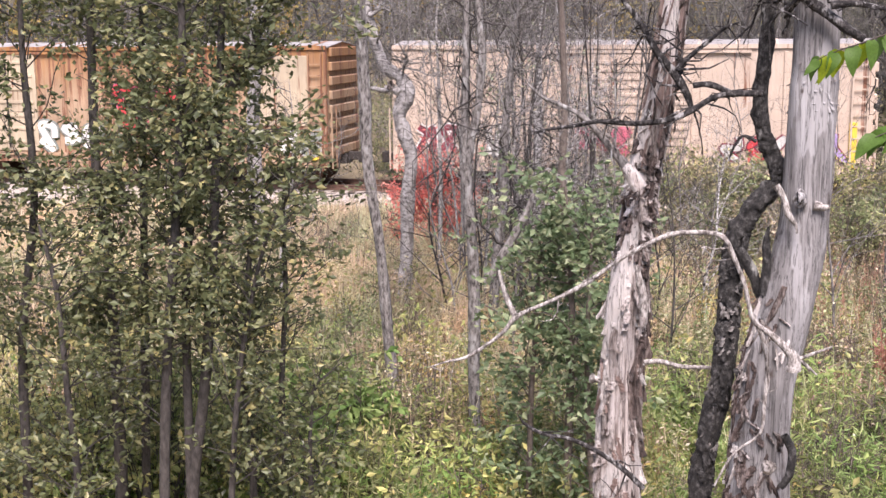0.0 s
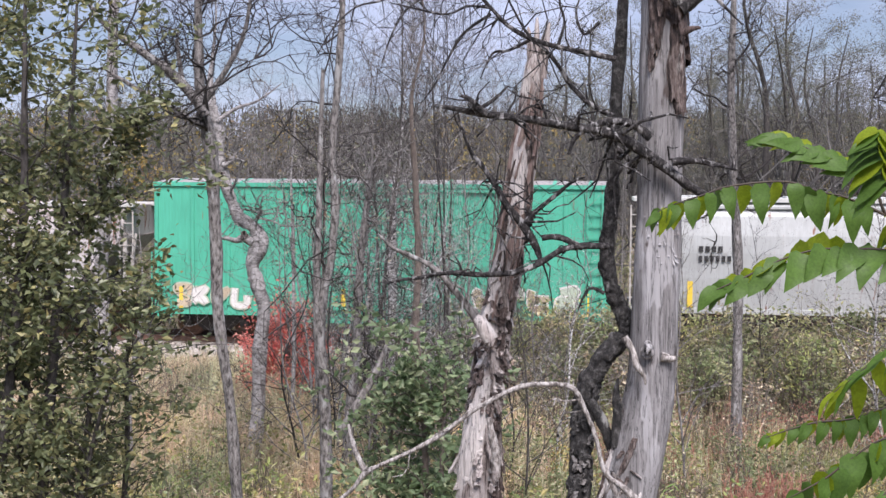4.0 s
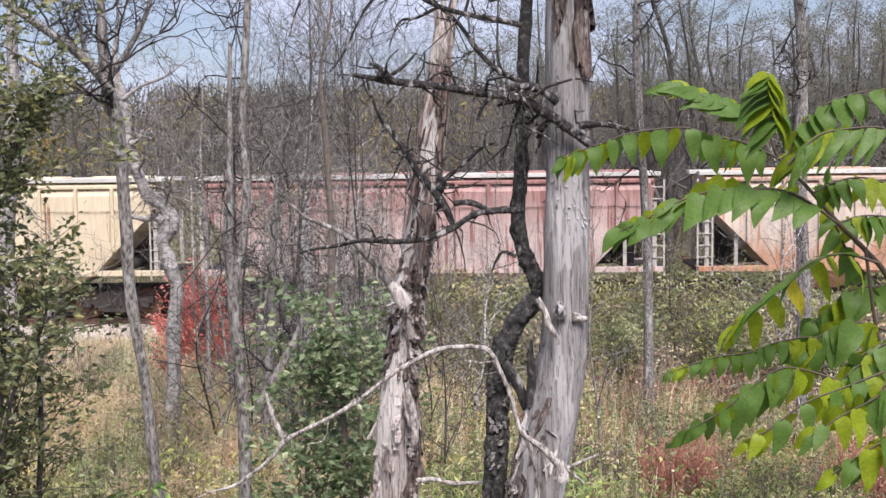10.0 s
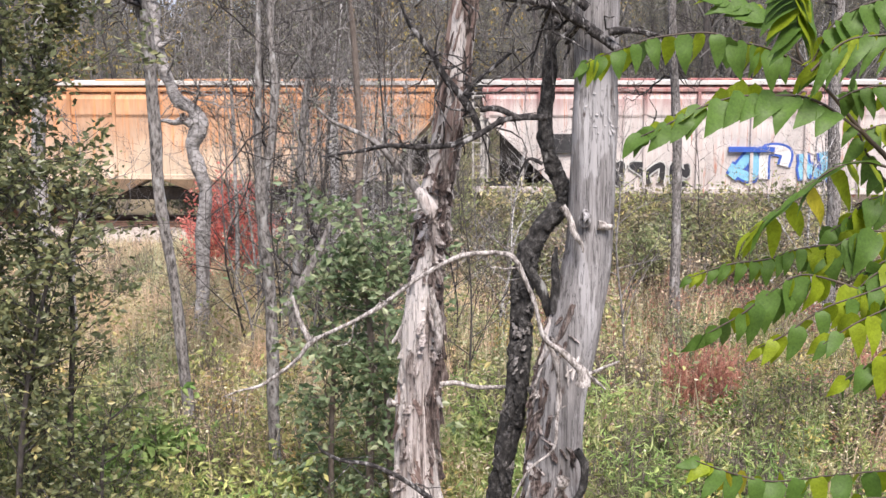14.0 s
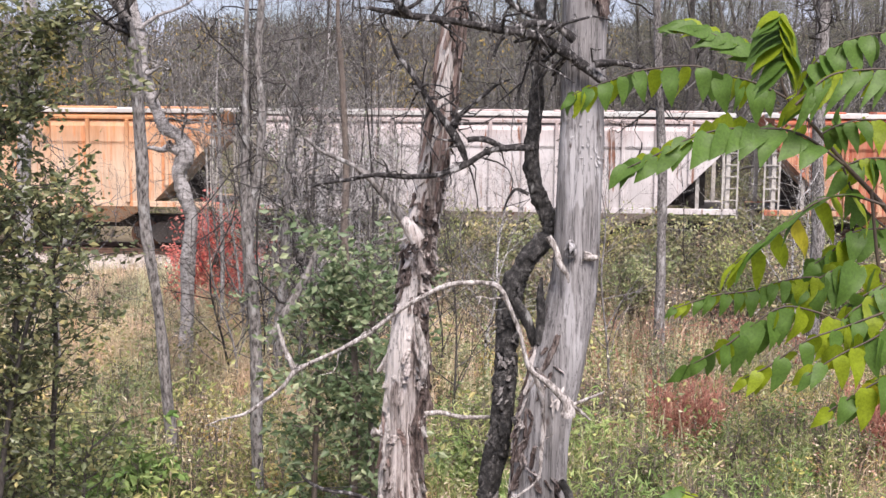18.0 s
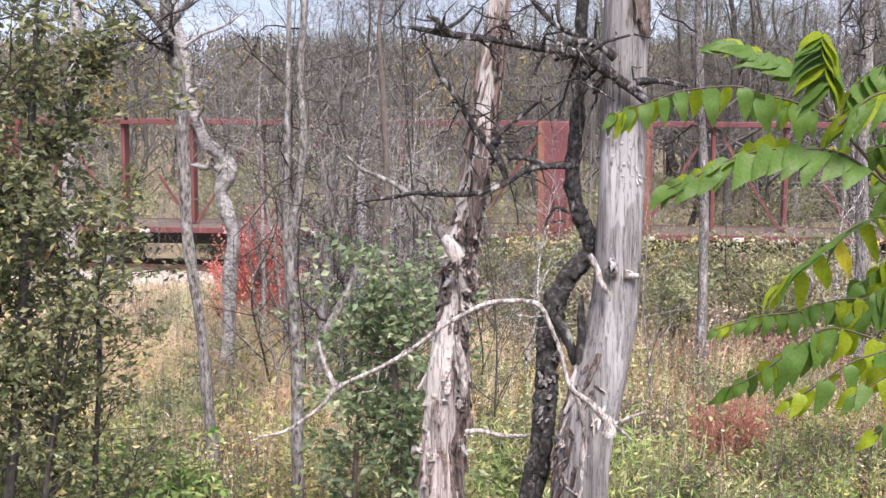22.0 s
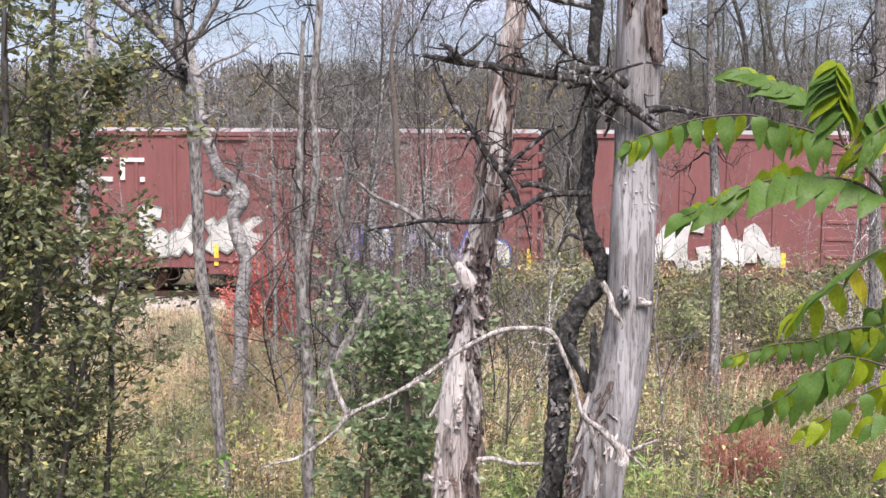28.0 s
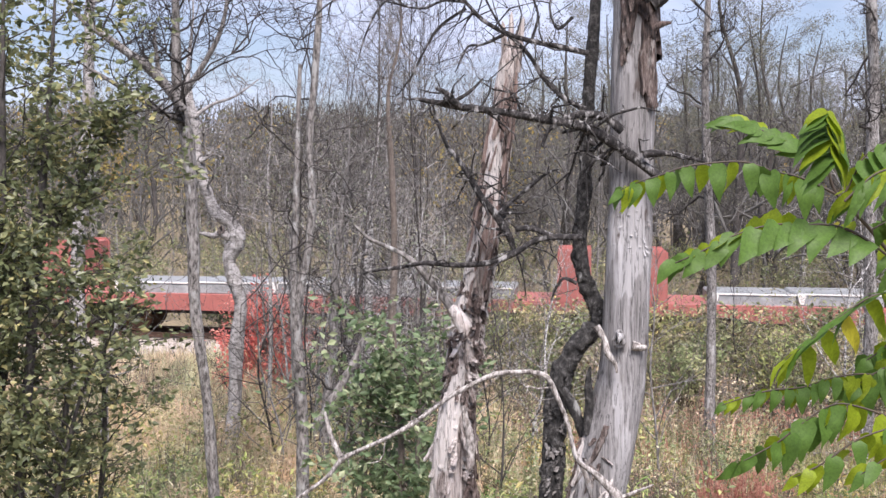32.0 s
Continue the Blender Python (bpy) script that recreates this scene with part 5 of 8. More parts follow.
def build_dead_trees():
    T = [(0.92, 7.50, -0.09, 0.292), (0.92, 7.50, 1.54, 0.234), (0.91, 7.50, 2.47, 0.192), (0.92, 7.50, 3.07, 0.178), (1.01, 7.50, 3.58, 0.172), (1.09, 7.50, 3.97, 0.152), (1.12, 7.50, 4.31, 0.142), (1.13, 7.50, 4.83, 0.140), (1.14, 7.50, 5.16, 0.135), (1.14, 7.50, 5.49, 0.134), (1.14, 7.50, 5.81, 0.136), (1.14, 7.50, 6.13, 0.132), (1.14, 7.50, 6.44, 0.125), (1.14, 7.50, 6.81, 0.106), (1.13, 7.50, 7.23, 0.070)]
    r = dead_trunk(T, B["silver"], "tall silver-grey dead tree with smooth bare wood", 1, rough=0.035, ridges=0.02, along=0.25)
    bark_plates(r, T, 26, 4, B["oldbark"], 5.98, 7.1, 1.75, 3.3, (0.25, 0.7), (0.25, 0.6), 0.02)
    bark_plates(r, T, 16, 5, B["oldbark"], 6.15, 7.1, 0.5, 1.8, (0.15, 0.5), (0.15, 0.35), 0.02)
    bark_plates(r, T, 70, 6, B["oldbark"], 1.9, 3.75, -0.3, 1.3, (0.05, 0.22), (0.06, 0.2), 0.014)
    bark_plates(r, T, 60, 7, B["peel"], 1.9, 3.7, -0.2, 1.8, (0.04, 0.16), (0.04, 0.13), 0.012)
    bark_plates(r, T, 26, 9, B["oldbark"], 1.9, 3.0, 1.2, 2.2, (0.04, 0.14), (0.04, 0.1), 0.01)
    flakes(r, T, 90, 8, B["silver"], 0.022, 0.5, 0.57)
    limb(r, [(1.22, 7.40, 6.36, 0.058), (1.29, 7.40, 6.41, 0.048), (1.37, 7.40, 6.47, 0.040), (1.46, 7.40, 6.57, 0.034), (1.52, 7.40, 6.70, 0.031), (1.57, 7.40, 6.85, 0.028), (1.62, 7.40, 7.06, 0.022), (1.65, 7.40, 7.28, 0.014)], B["limb"], 11, twigs=5, tl=0.3)
    limb(r, [(1.21, 7.28, 6.37, 0.041), (1.15, 7.28, 6.45, 0.032), (1.10, 7.28, 6.55, 0.029), (1.04, 7.28, 6.66, 0.025), (0.99, 7.28, 6.82, 0.022), (0.97, 7.28, 7.00, 0.015)], B["limb"], 10, twigs=4, tl=0.25)
    limb(r, [(1.37, 7.30, 5.26, 0.024), (1.27, 7.30, 5.32, 0.028), (1.15, 7.30, 5.41, 0.031), (1.03, 7.30, 5.50, 0.033), (0.88, 7.30, 5.59, 0.033), (0.75, 7.30, 5.63, 0.028), (0.55, 7.30, 5.66, 0.026), (0.38, 7.30, 5.69, 0.024), (0.21, 7.30, 5.71, 0.022), (0.05, 7.30, 5.73, 0.022), (-0.07, 7.30, 5.75, 0.017), (-0.19, 7.30, 5.77, 0.011)], B["limb"], 12, twigs=27, tl=0.30)
    limb(r, [(0.08, 7.25, 5.72, 0.017), (0.03, 7.25, 5.76, 0.026), (-0.02, 7.25, 5.81, 0.017), (-0.07, 7.25, 5.83, 0.009)], B["limb"], 13, twigs=8, tl=0.16)
    limb(r, [(0.05, 7.25, 5.76, 0.013), (0.13, 7.25, 5.81, 0.011), (0.21, 7.25, 5.89, 0.006)], B["limb"], 14)
    limb(r, [(1.05, 7.30, 5.59, 0.028), (0.95, 7.30, 5.67, 0.026), (0.83, 7.30, 5.69, 0.024), (0.71, 7.30, 5.66, 0.020), (0.61, 7.30, 5.59, 0.013), (0.57, 7.30, 5.49, 0.010)], B["limb"], 15, twigs=10, tl=0.20)
    limb(r, [(1.17, 7.25, 5.45, 0.026), (1.29, 7.25, 5.46, 0.020), (1.41, 7.25, 5.44, 0.013), (1.54, 7.25, 5.41, 0.008)], B["limb"], 16, twigs=10, tl=0.19)
    limb(r, [(1.23, 7.40, 6.21, 0.030), (1.29, 7.40, 6.24, 0.020), (1.35, 7.40, 6.25, 0.007)], B["oldbark"], 17)
    limb(r, [(0.92, 7.33, 4.41, 0.022), (0.965, 7.31, 4.33, 0.02), (0.985, 7.29, 4.25, 0.021), (1.03, 7.29, 4.19, 0.014), (1.045, 7.29, 4.13, 0.006)], B["pale"], 18)
    limb(r, [(1.14, 7.35, 4.29, 0.030), (1.20, 7.35, 4.28, 0.023), (1.23, 7.35, 4.28, 0.015)], B["pale"], 19)
    limb(r, [(1.04, 7.30, 4.34, 0.043), (1.06, 7.30, 4.34, 0.033), (1.07, 7.30, 4.33, 0.013)], B["silver"], 20)
    limb(r, [(0.90, 7.45, 3.72, 0.040), (0.90, 7.45, 3.92, 0.030), (0.89, 7.45, 4.04, 0.022), (0.90, 7.45, 4.14, 0.008)], B["black"], 21)
    limb(r, [(0.94, 7.50, 3.57, 0.038), (0.85, 7.50, 3.77, 0.035), (0.80, 7.50, 3.89, 0.035), (0.73, 7.50, 4.00, 0.028)], B["black"], 22)
    # the long arched branch
    a = limb(r, [(1.00, 6.90, 3.40, 0.050), (0.99, 6.90, 3.49, 0.032), (0.87, 6.90, 3.61, 0.018), (0.77, 6.90, 3.69, 0.015), (0.71, 6.90, 3.90, 0.013), (0.65, 6.90, 4.05, 0.014), (0.59, 6.90, 4.16, 0.017), (0.51, 6.90, 4.19, 0.014), (0.38, 6.90, 4.19, 0.014), (0.27, 6.90, 4.17, 0.015), (0.11, 6.90, 4.09, 0.013), (-0.03, 6.90, 4.00, 0.012), (-0.17, 6.90, 3.89, 0.015), (-0.33, 6.90, 3.80, 0.012), (-0.50, 6.90, 3.72, 0.012), (-0.59, 6.90, 3.67, 0.016), (-0.66, 6.90, 3.58, 0.012), (-0.76, 6.90, 3.50, 0.011), (-0.88, 6.90, 3.42, 0.010), (-1.00, 6.90, 3.39, 0.006), (-1.11, 6.90, 3.35, 0.003)], B["pale"], 23, twigs=12, tl=0.16)
    limb(r, [(-0.60, 7.05, 3.64, 0.019), (-0.65, 7.05, 3.74, 0.017), (-0.68, 7.05, 3.83, 0.013), (-0.70, 7.05, 3.92, 0.007)], B["pale"], 24)
    limb(r, [(0.78, 7.00, 3.69, 0.016), (0.85, 7.00, 3.52, 0.015), (0.87, 7.00, 3.35, 0.013), (0.86, 7.00, 3.15, 0.012), (0.84, 7.00, 2.98, 0.008), (0.70, 7.00, 2.86, 0.007), (0.59, 7.00, 2.65, 0.007)], B["pale"], 25, twigs=3, tl=0.12)
    limb(r, [(0.88, 7.00, 3.57, 0.015), (1.00, 7.00, 3.49, 0.013), (1.08, 7.00, 3.41, 0.011), (1.15, 7.00, 3.35, 0.005)], B["pale"], 26)
    limb(r, [(1.02, 7.00, 3.43, 0.013), (1.13, 7.00, 3.48, 0.010), (1.23, 7.00, 3.52, 0.005)], B["pale"], 27)
    limb(r, [(1.01, 7.20, 2.91, 0.024), (1.06, 7.20, 2.81, 0.026), (1.05, 7.20, 2.66, 0.024), (1.00, 7.20, 2.58, 0.021)], B["black"], 28)
    limb(r, [(0.92, 7.10, 2.77, 0.044), (0.91, 7.10, 2.73, 0.041), (0.90, 7.10, 2.70, 0.020)], B["pale"], 29)

    T2 = [(0.05, 7.95, -0.51, 0.225), (0.03, 7.95, 1.26, 0.181), (0.02, 7.95, 2.25, 0.147), (0.03, 7.95, 2.90, 0.145), (0.06, 7.95, 3.44, 0.132), (0.09, 7.95, 3.83, 0.108), (0.13, 7.95, 4.20, 0.111), (0.18, 7.95, 4.50, 0.099), (0.24, 7.95, 4.79, 0.091), (0.29, 7.95, 5.15, 0.086), (0.33, 7.95, 5.50, 0.079), (0.37, 7.95, 5.78, 0.071), (0.39, 7.95, 6.02, 0.060), (0.41, 7.95, 6.14, 0.042)]
    m = dead_trunk(T2, B["peel"], "broken dead tree with peeling brown bark", 2, rough=0.06, ridges=0.12, along=0.3)
    flakes(m, T2, 240, 7, B["peel"], 0.055, 0.1, 0.55)
    flakes(m, T2, 70, 8, B["silver"], 0.06, 0.15, 0.45)
    bark_plates(m, T2, 60, 17, B["oldbark"], 3.85, 4.65, 0.3, 3.0, (0.03, 0.12), (0.1, 0.32), 0.022)
    bark_plates(m, T2, 30, 24, B["peel"], 3.85, 4.7, 0.2, 3.0, (0.03, 0.12), (0.1, 0.28), 0.026)
    bark_plates(m, T2, 12, 18, B["oldbark"], 4.6, 5.95, 1.9, 2.9, (0.15, 0.5), (0.08, 0.24), 0.02)
    bark_plates(m, T2, 16, 25, B["redwood"], 5.0, 5.8, -0.2, 3.2, (0.15, 0.45), (0.12, 0.35), 0.012)
    bark_plates(m, T2, 12, 23, B["redwood"], 4.6, 5.95, 1.2, 2.6, (0.15, 0.5), (0.06, 0.16), 0.012)
    bark_plates(m, T2, 6, 19, B["oldbark"], 4.7, 5.9, 0.2, 1.0, (0.1, 0.3), (0.08, 0.2), 0.016)
    bark_plates(m, T2, 22, 20, B["oldbark"], 2.0, 3.8, 1.9, 3.2, (0.08, 0.4), (0.1, 0.3), 0.024)
    bark_plates(m, T2, 40, 21, B["peel"], 2.0, 3.8, 0.1, 3.0, (0.05, 0.26), (0.1, 0.34), 0.028)
    bark_plates(m, T2, 16, 22, B["redwood"], 2.1, 3.1, 0.4, 2.6, (0.06, 0.28), (0.06, 0.22), 0.012)
    for i, (dx, h) in enumerate(((-0.05, 0.3), (0.0, 0.4), (0.04, 0.22), (0.07, 0.35))):
        x, y, z, _ = T2[-1]
        part("splinter", stem_mesh("splinter", [[(x + dx * 0.6, y, z - 0.15, 0.03), (x + dx, y, z + h * 0.4, 0.018), (x + dx * 1.15, y, z + h * 0.6, 0.003)]], B["peel"], 5, 0.1, 3, i), None, m)
    limb(m, [(0.06, 7.70, 4.45, 0.035), (0.01, 7.70, 4.51, 0.029), (-0.04, 7.70, 4.57, 0.024), (-0.13, 7.70, 4.68, 0.021), (-0.24, 7.70, 4.79, 0.017), (-0.38, 7.70, 4.86, 0.014), (-0.49, 7.70, 4.91, 0.012), (-0.58, 7.70, 4.99, 0.007)], B["lichen"], 41, twigs=9, tl=0.25)
    limb(m, [(0.13, 7.66, 4.34, 0.05), (0.09, 7.66, 4.41, 0.048), (0.05, 7.66, 4.46, 0.04), (0.03, 7.66, 4.48, 0.026)], B["peel"], 46, "stub")
    limb(m, [(0.43, 7.60, 4.85, 0.016), (0.39, 7.60, 4.95, 0.025), (0.32, 7.60, 5.06, 0.027), (0.22, 7.60, 5.18, 0.023), (0.13, 7.60, 5.33, 0.019), (0.06, 7.60, 5.43, 0.016), (-0.00, 7.60, 5.50, 0.013), (-0.05, 7.60, 5.62, 0.010), (-0.09, 7.60, 5.75, 0.006)], B["limb"], 42, twigs=27, tl=0.30)
    limb(m, [(0.33, 7.60, 5.06, 0.021), (0.39, 7.60, 5.14, 0.016), (0.51, 7.60, 5.24, 0.013), (0.62, 7.60, 5.33, 0.010), (0.70, 7.60, 5.36, 0.004)], B["limb"], 43, twigs=13, tl=0.22)
    limb(m, [(-0.13, 7.80, 3.06, 0.041), (-0.15, 7.80, 3.04, 0.028), (-0.16, 7.80, 3.02, 0.011)], B["pale"], 44)
    limb(m, [(0.18, 7.70, 3.20, 0.018), (0.29, 7.70, 3.21, 0.016), (0.42, 7.70, 3.18, 0.015), (0.61, 7.70, 3.18, 0.011)], B["pale"], 45)
    limb(m, [(0.17, 7.60, 3.53, 0.029), (0.17, 7.60, 3.64, 0.029), (0.14, 7.60, 3.75, 0.025), (0.12, 7.60, 3.86, 0.014)], B["pale"], 46)
    limb(m, [(0.19, 7.50, 2.42, 0.019), (0.07, 7.50, 2.53, 0.017), (-0.10, 7.50, 2.65, 0.016), (-0.28, 7.50, 2.73, 0.014), (-0.46, 7.50, 2.76, 0.012), (-0.57, 7.50, 2.82, 0.010), (-0.61, 7.50, 2.87, 0.005)], B["limb"], 47, twigs=8, tl=0.27)

    for i, (p, q) in enumerate((([(0.08, 7.85, 4.23, 0.074)], 0.03), ([(0.07, 7.85, 4.07, 0.074)], 0.034))):
        knot(m, p[0][:3], q, B["oldbark"], 70 + i)
    knot(r, [(1.06, 7.34, 4.33, 0.069)][0][:3], 0.03, B["silver"], 75)
    limb(m, [(0.14, 7.86, 3.70, 0.009), (0.15, 7.86, 3.60, 0.022), (0.17, 7.86, 3.50, 0.032), (0.17, 7.86, 3.42, 0.026), (0.16, 7.86, 3.37, 0.007)], B["peel"], 48)
    T3 = [(0.45, 7.65, -0.25, 0.102), (0.48, 7.65, 1.44, 0.083), (0.55, 7.65, 2.32, 0.070), (0.60, 7.65, 2.74, 0.066), (0.67, 7.65, 3.16, 0.069), (0.70, 7.65, 3.53, 0.064), (0.71, 7.65, 3.86, 0.067), (0.76, 7.65, 4.11, 0.063), (0.86, 7.65, 4.27, 0.060), (0.97, 7.65, 4.40, 0.052), (0.93, 7.65, 4.55, 0.049), (0.87, 7.65, 4.69, 0.047), (0.84, 7.65, 4.88, 0.043), (0.86, 7.65, 5.16, 0.043), (0.88, 7.65, 5.49, 0.039), (0.89, 7.65, 5.89, 0.037), (0.91, 7.65, 6.34, 0.032), (0.93, 7.65, 6.78, 0.023), (0.95, 7.65, 7.15, 0.013)]
    b = dead_trunk(T3, B["black"], "crooked blackish tree stem with cracked bark", 3, sides=44, rough=0.12, ridges=0.22)
    bark_plates(b, T3, 60, 9, B["black"], 1.5, 4.2, 0.1, 3.0, (0.04, 0.16), (0.2, 0.6), 0.01)
    bark_plates(b, T3, 26, 10, B["lichen"], 3.3, 3.75, 0.4, 2.6, (0.02, 0.07), (0.12, 0.4), 0.006)
    bark_plates(b, T3, 14, 11, B["lichen"], 2.6, 3.2, 0.4, 2.6, (0.02, 0.05), (0.1, 0.3), 0.006)
    limb(b, [(0.84, 7.50, 4.94, 0.024), (0.68, 7.50, 4.94, 0.020), (0.56, 7.50, 4.92, 0.018), (0.43, 7.50, 4.84, 0.019), (0.28, 7.50, 4.78, 0.018), (0.08, 7.50, 4.76, 0.017), (-0.13, 7.50, 4.77, 0.015), (-0.30, 7.50, 4.74, 0.012), (-0.44, 7.50, 4.72, 0.009), (-0.54, 7.50, 4.69, 0.005)], B["limb"], 51, twigs=34, tl=0.30)
    limb(b, [(0.43, 7.50, 4.99, 0.018), (0.54, 7.50, 4.99, 0.019), (0.68, 7.50, 4.93, 0.020)], B["limb"], 52)
    limb(b, [(0.86, 7.50, 6.07, 0.020), (0.69, 7.50, 6.11, 0.017), (0.52, 7.50, 6.14, 0.016), (0.35, 7.50, 6.19, 0.015), (0.21, 7.50, 6.27, 0.013), (0.11, 7.50, 6.37, 0.012), (0.01, 7.50, 6.47, 0.010), (-0.13, 7.50, 6.56, 0.008), (-0.30, 7.50, 6.62, 0.004)], B["limb"], 53, twigs=27, tl=0.47)
    limb(b, [(0.85, 7.50, 5.73, 0.016), (0.71, 7.50, 5.80, 0.016), (0.59, 7.50, 5.92, 0.015), (0.51, 7.50, 6.04, 0.013), (0.42, 7.50, 6.14, 0.011), (0.33, 7.50, 6.22, 0.008), (0.23, 7.50, 6.39, 0.006), (0.18, 7.50, 6.52, 0.003)], B["limb"], 54, twigs=20, tl=0.41)
    limb(b, [(0.11, 7.55, 6.38, 0.010), (-0.03, 7.55, 6.39, 0.008), (-0.16, 7.55, 6.34, 0.007), (-0.33, 7.55, 6.37, 0.006), (-0.51, 7.55, 6.41, 0.003)], B["limb"], 55, twigs=15, tl=0.34)
    limb(b, [(0.51, 7.50, 6.14, 0.010), (0.55, 7.50, 6.29, 0.008), (0.52, 7.50, 6.42, 0.007), (0.55, 7.50, 6.59, 0.004)], B["limb"], 56, twigs=6, tl=0.27)
    limb(b, [(0.87, 7.50, 5.53, 0.023), (0.94, 7.50, 5.48, 0.016), (0.97, 7.50, 5.37, 0.011), (0.94, 7.50, 5.29, 0.007)], B["limb"], 57)
    limb(b, [(0.82, 7.55, 4.65, 0.013), (0.74, 7.55, 4.68, 0.010), (0.69, 7.55, 4.62, 0.008), (0.66, 7.55, 4.53, 0.004)], B["limb"], 58, twigs=8, tl=0.16)
    limb(b, [(0.74, 7.50, 3.19, 0.046), (0.79, 7.50, 3.21, 0.035), (0.82, 7.50, 3.23, 0.021)], B["black"], 59)
    limb(b, [(0.11, 7.60, 6.35, 0.010), (-0.06, 7.60, 6.23, 0.009), (-0.16, 7.60, 6.06, 0.007), (-0.23, 7.60, 5.92, 0.006), (-0.32, 7.60, 5.80, 0.003)], B["limb"], 61, twigs=14, tl=0.3)
    limb(b, [(0.01, 7.60, 6.49, 0.012), (-0.20, 7.60, 6.50, 0.009), (-0.41, 7.60, 6.37, 0.007), (-0.51, 7.60, 6.19, 0.006), (-0.56, 7.60, 6.02, 0.003)], B["limb"], 62, twigs=16, tl=0.35)
    limb(b, [(-0.13, 7.70, 6.59, 0.012), (-0.34, 7.70, 6.55, 0.009), (-0.55, 7.70, 6.45, 0.007), (-0.73, 7.70, 6.40, 0.006), (-0.87, 7.70, 6.27, 0.004), (-0.97, 7.70, 6.10, 0.003)], B["limb"], 63, twigs=16, tl=0.4)
    limb(b, [(0.36, 7.60, 6.20, 0.012), (0.22, 7.60, 6.13, 0.009), (0.12, 7.60, 6.11, 0.007), (0.05, 7.60, 5.96, 0.004)], B["limb"], 64, twigs=10, tl=0.25)
    limb(b, [(0.76, 7.50, 6.29, 0.011), (0.67, 7.50, 6.22, 0.009), (0.62, 7.50, 6.36, 0.007), (0.69, 7.50, 6.53, 0.004)], B["limb"], 60, twigs=8, tl=0.27)


build_dead_trees()


# ---- slim trees between the track and the camera ----
def slim_tree(pts, mat, label, seed, limbs=(), twigs=12):
    """A living or dying slim tree: stem, main limbs, and a bare crown of fine twigs above."""
    rs = np.random.RandomState(seed)
    (x, y, z, r) = pts[-1]
    pts = [*pts, (x + 0.12, y, z + 0.9, min(r, 0.02) * 0.7), (x + 0.05, y, z + 1.8, 0.004)]
    ob = thing("slim_tree", Matrix.Identity(4), label, "tree")
    part("trunk", stem_mesh("trunk", [[(x + 0.03 * math.sin(i * 2.1 + seed), y, z, r * (0.92 + 0.16 * (i % 2))) for i, (x, y, z, r) in enumerate(pts)]], mat, 18, 0.08, 16, seed, 0.1), None, ob)
    for l in limbs:
        part("limb", stem_mesh("limb", [l], mat, 8, 0.08, 6, seed), None, ob)
    stems = []

    def grow(p, d, L, r, lev):
        pts_ = [(*p, r)]
        q = np.array(p, float)
        for k in range(6):
            d = d + rs.randn(3) * 0.48 + np.array([0, 0, 0.07])
            d = d / np.linalg.norm(d)
            q = q + d * L * (0.1 + 0.13 * rs.rand())
            pts_.append((*q, r * (1 - 0.13 * (k + 1))))
        stems.append(pts_)
        if lev:
            for _ in range(3):
                e = d + rs.randn(3) * 0.7
                grow(pts_[rs.randint(1, 7)][:3], e / np.linalg.norm(e), L * 0.6, r * 0.6, lev - 1)

    for base in [pts, *limbs]:
        a = np.array(base)
        k = twigs if base is pts else max(3, twigs // 3)
        for _ in range(k):
            t = (0.4 + 0.6 * rs.rand()) * (len(a) - 1)
            c = [np.interp(t, np.arange(len(a)), a[:, j]) for j in range(4)]
            d = rs.randn(3) * np.array([1, 1, 0.4]) + np.array([0, 0, 0.5])
            grow(c[:3], d / np.linalg.norm(d), 1.25 * (0.5 + rs.rand()), min(0.028, max(0.012, c[3] * 0.36)), 3)
    if stems:
        tagged(part("crown", stem_mesh("crown", stems, B["twig"] if seed in (61, 63, 64, 65) else B["lichen"], 3, 0, 1, seed), None, ob), kind="stuff")
    return ob


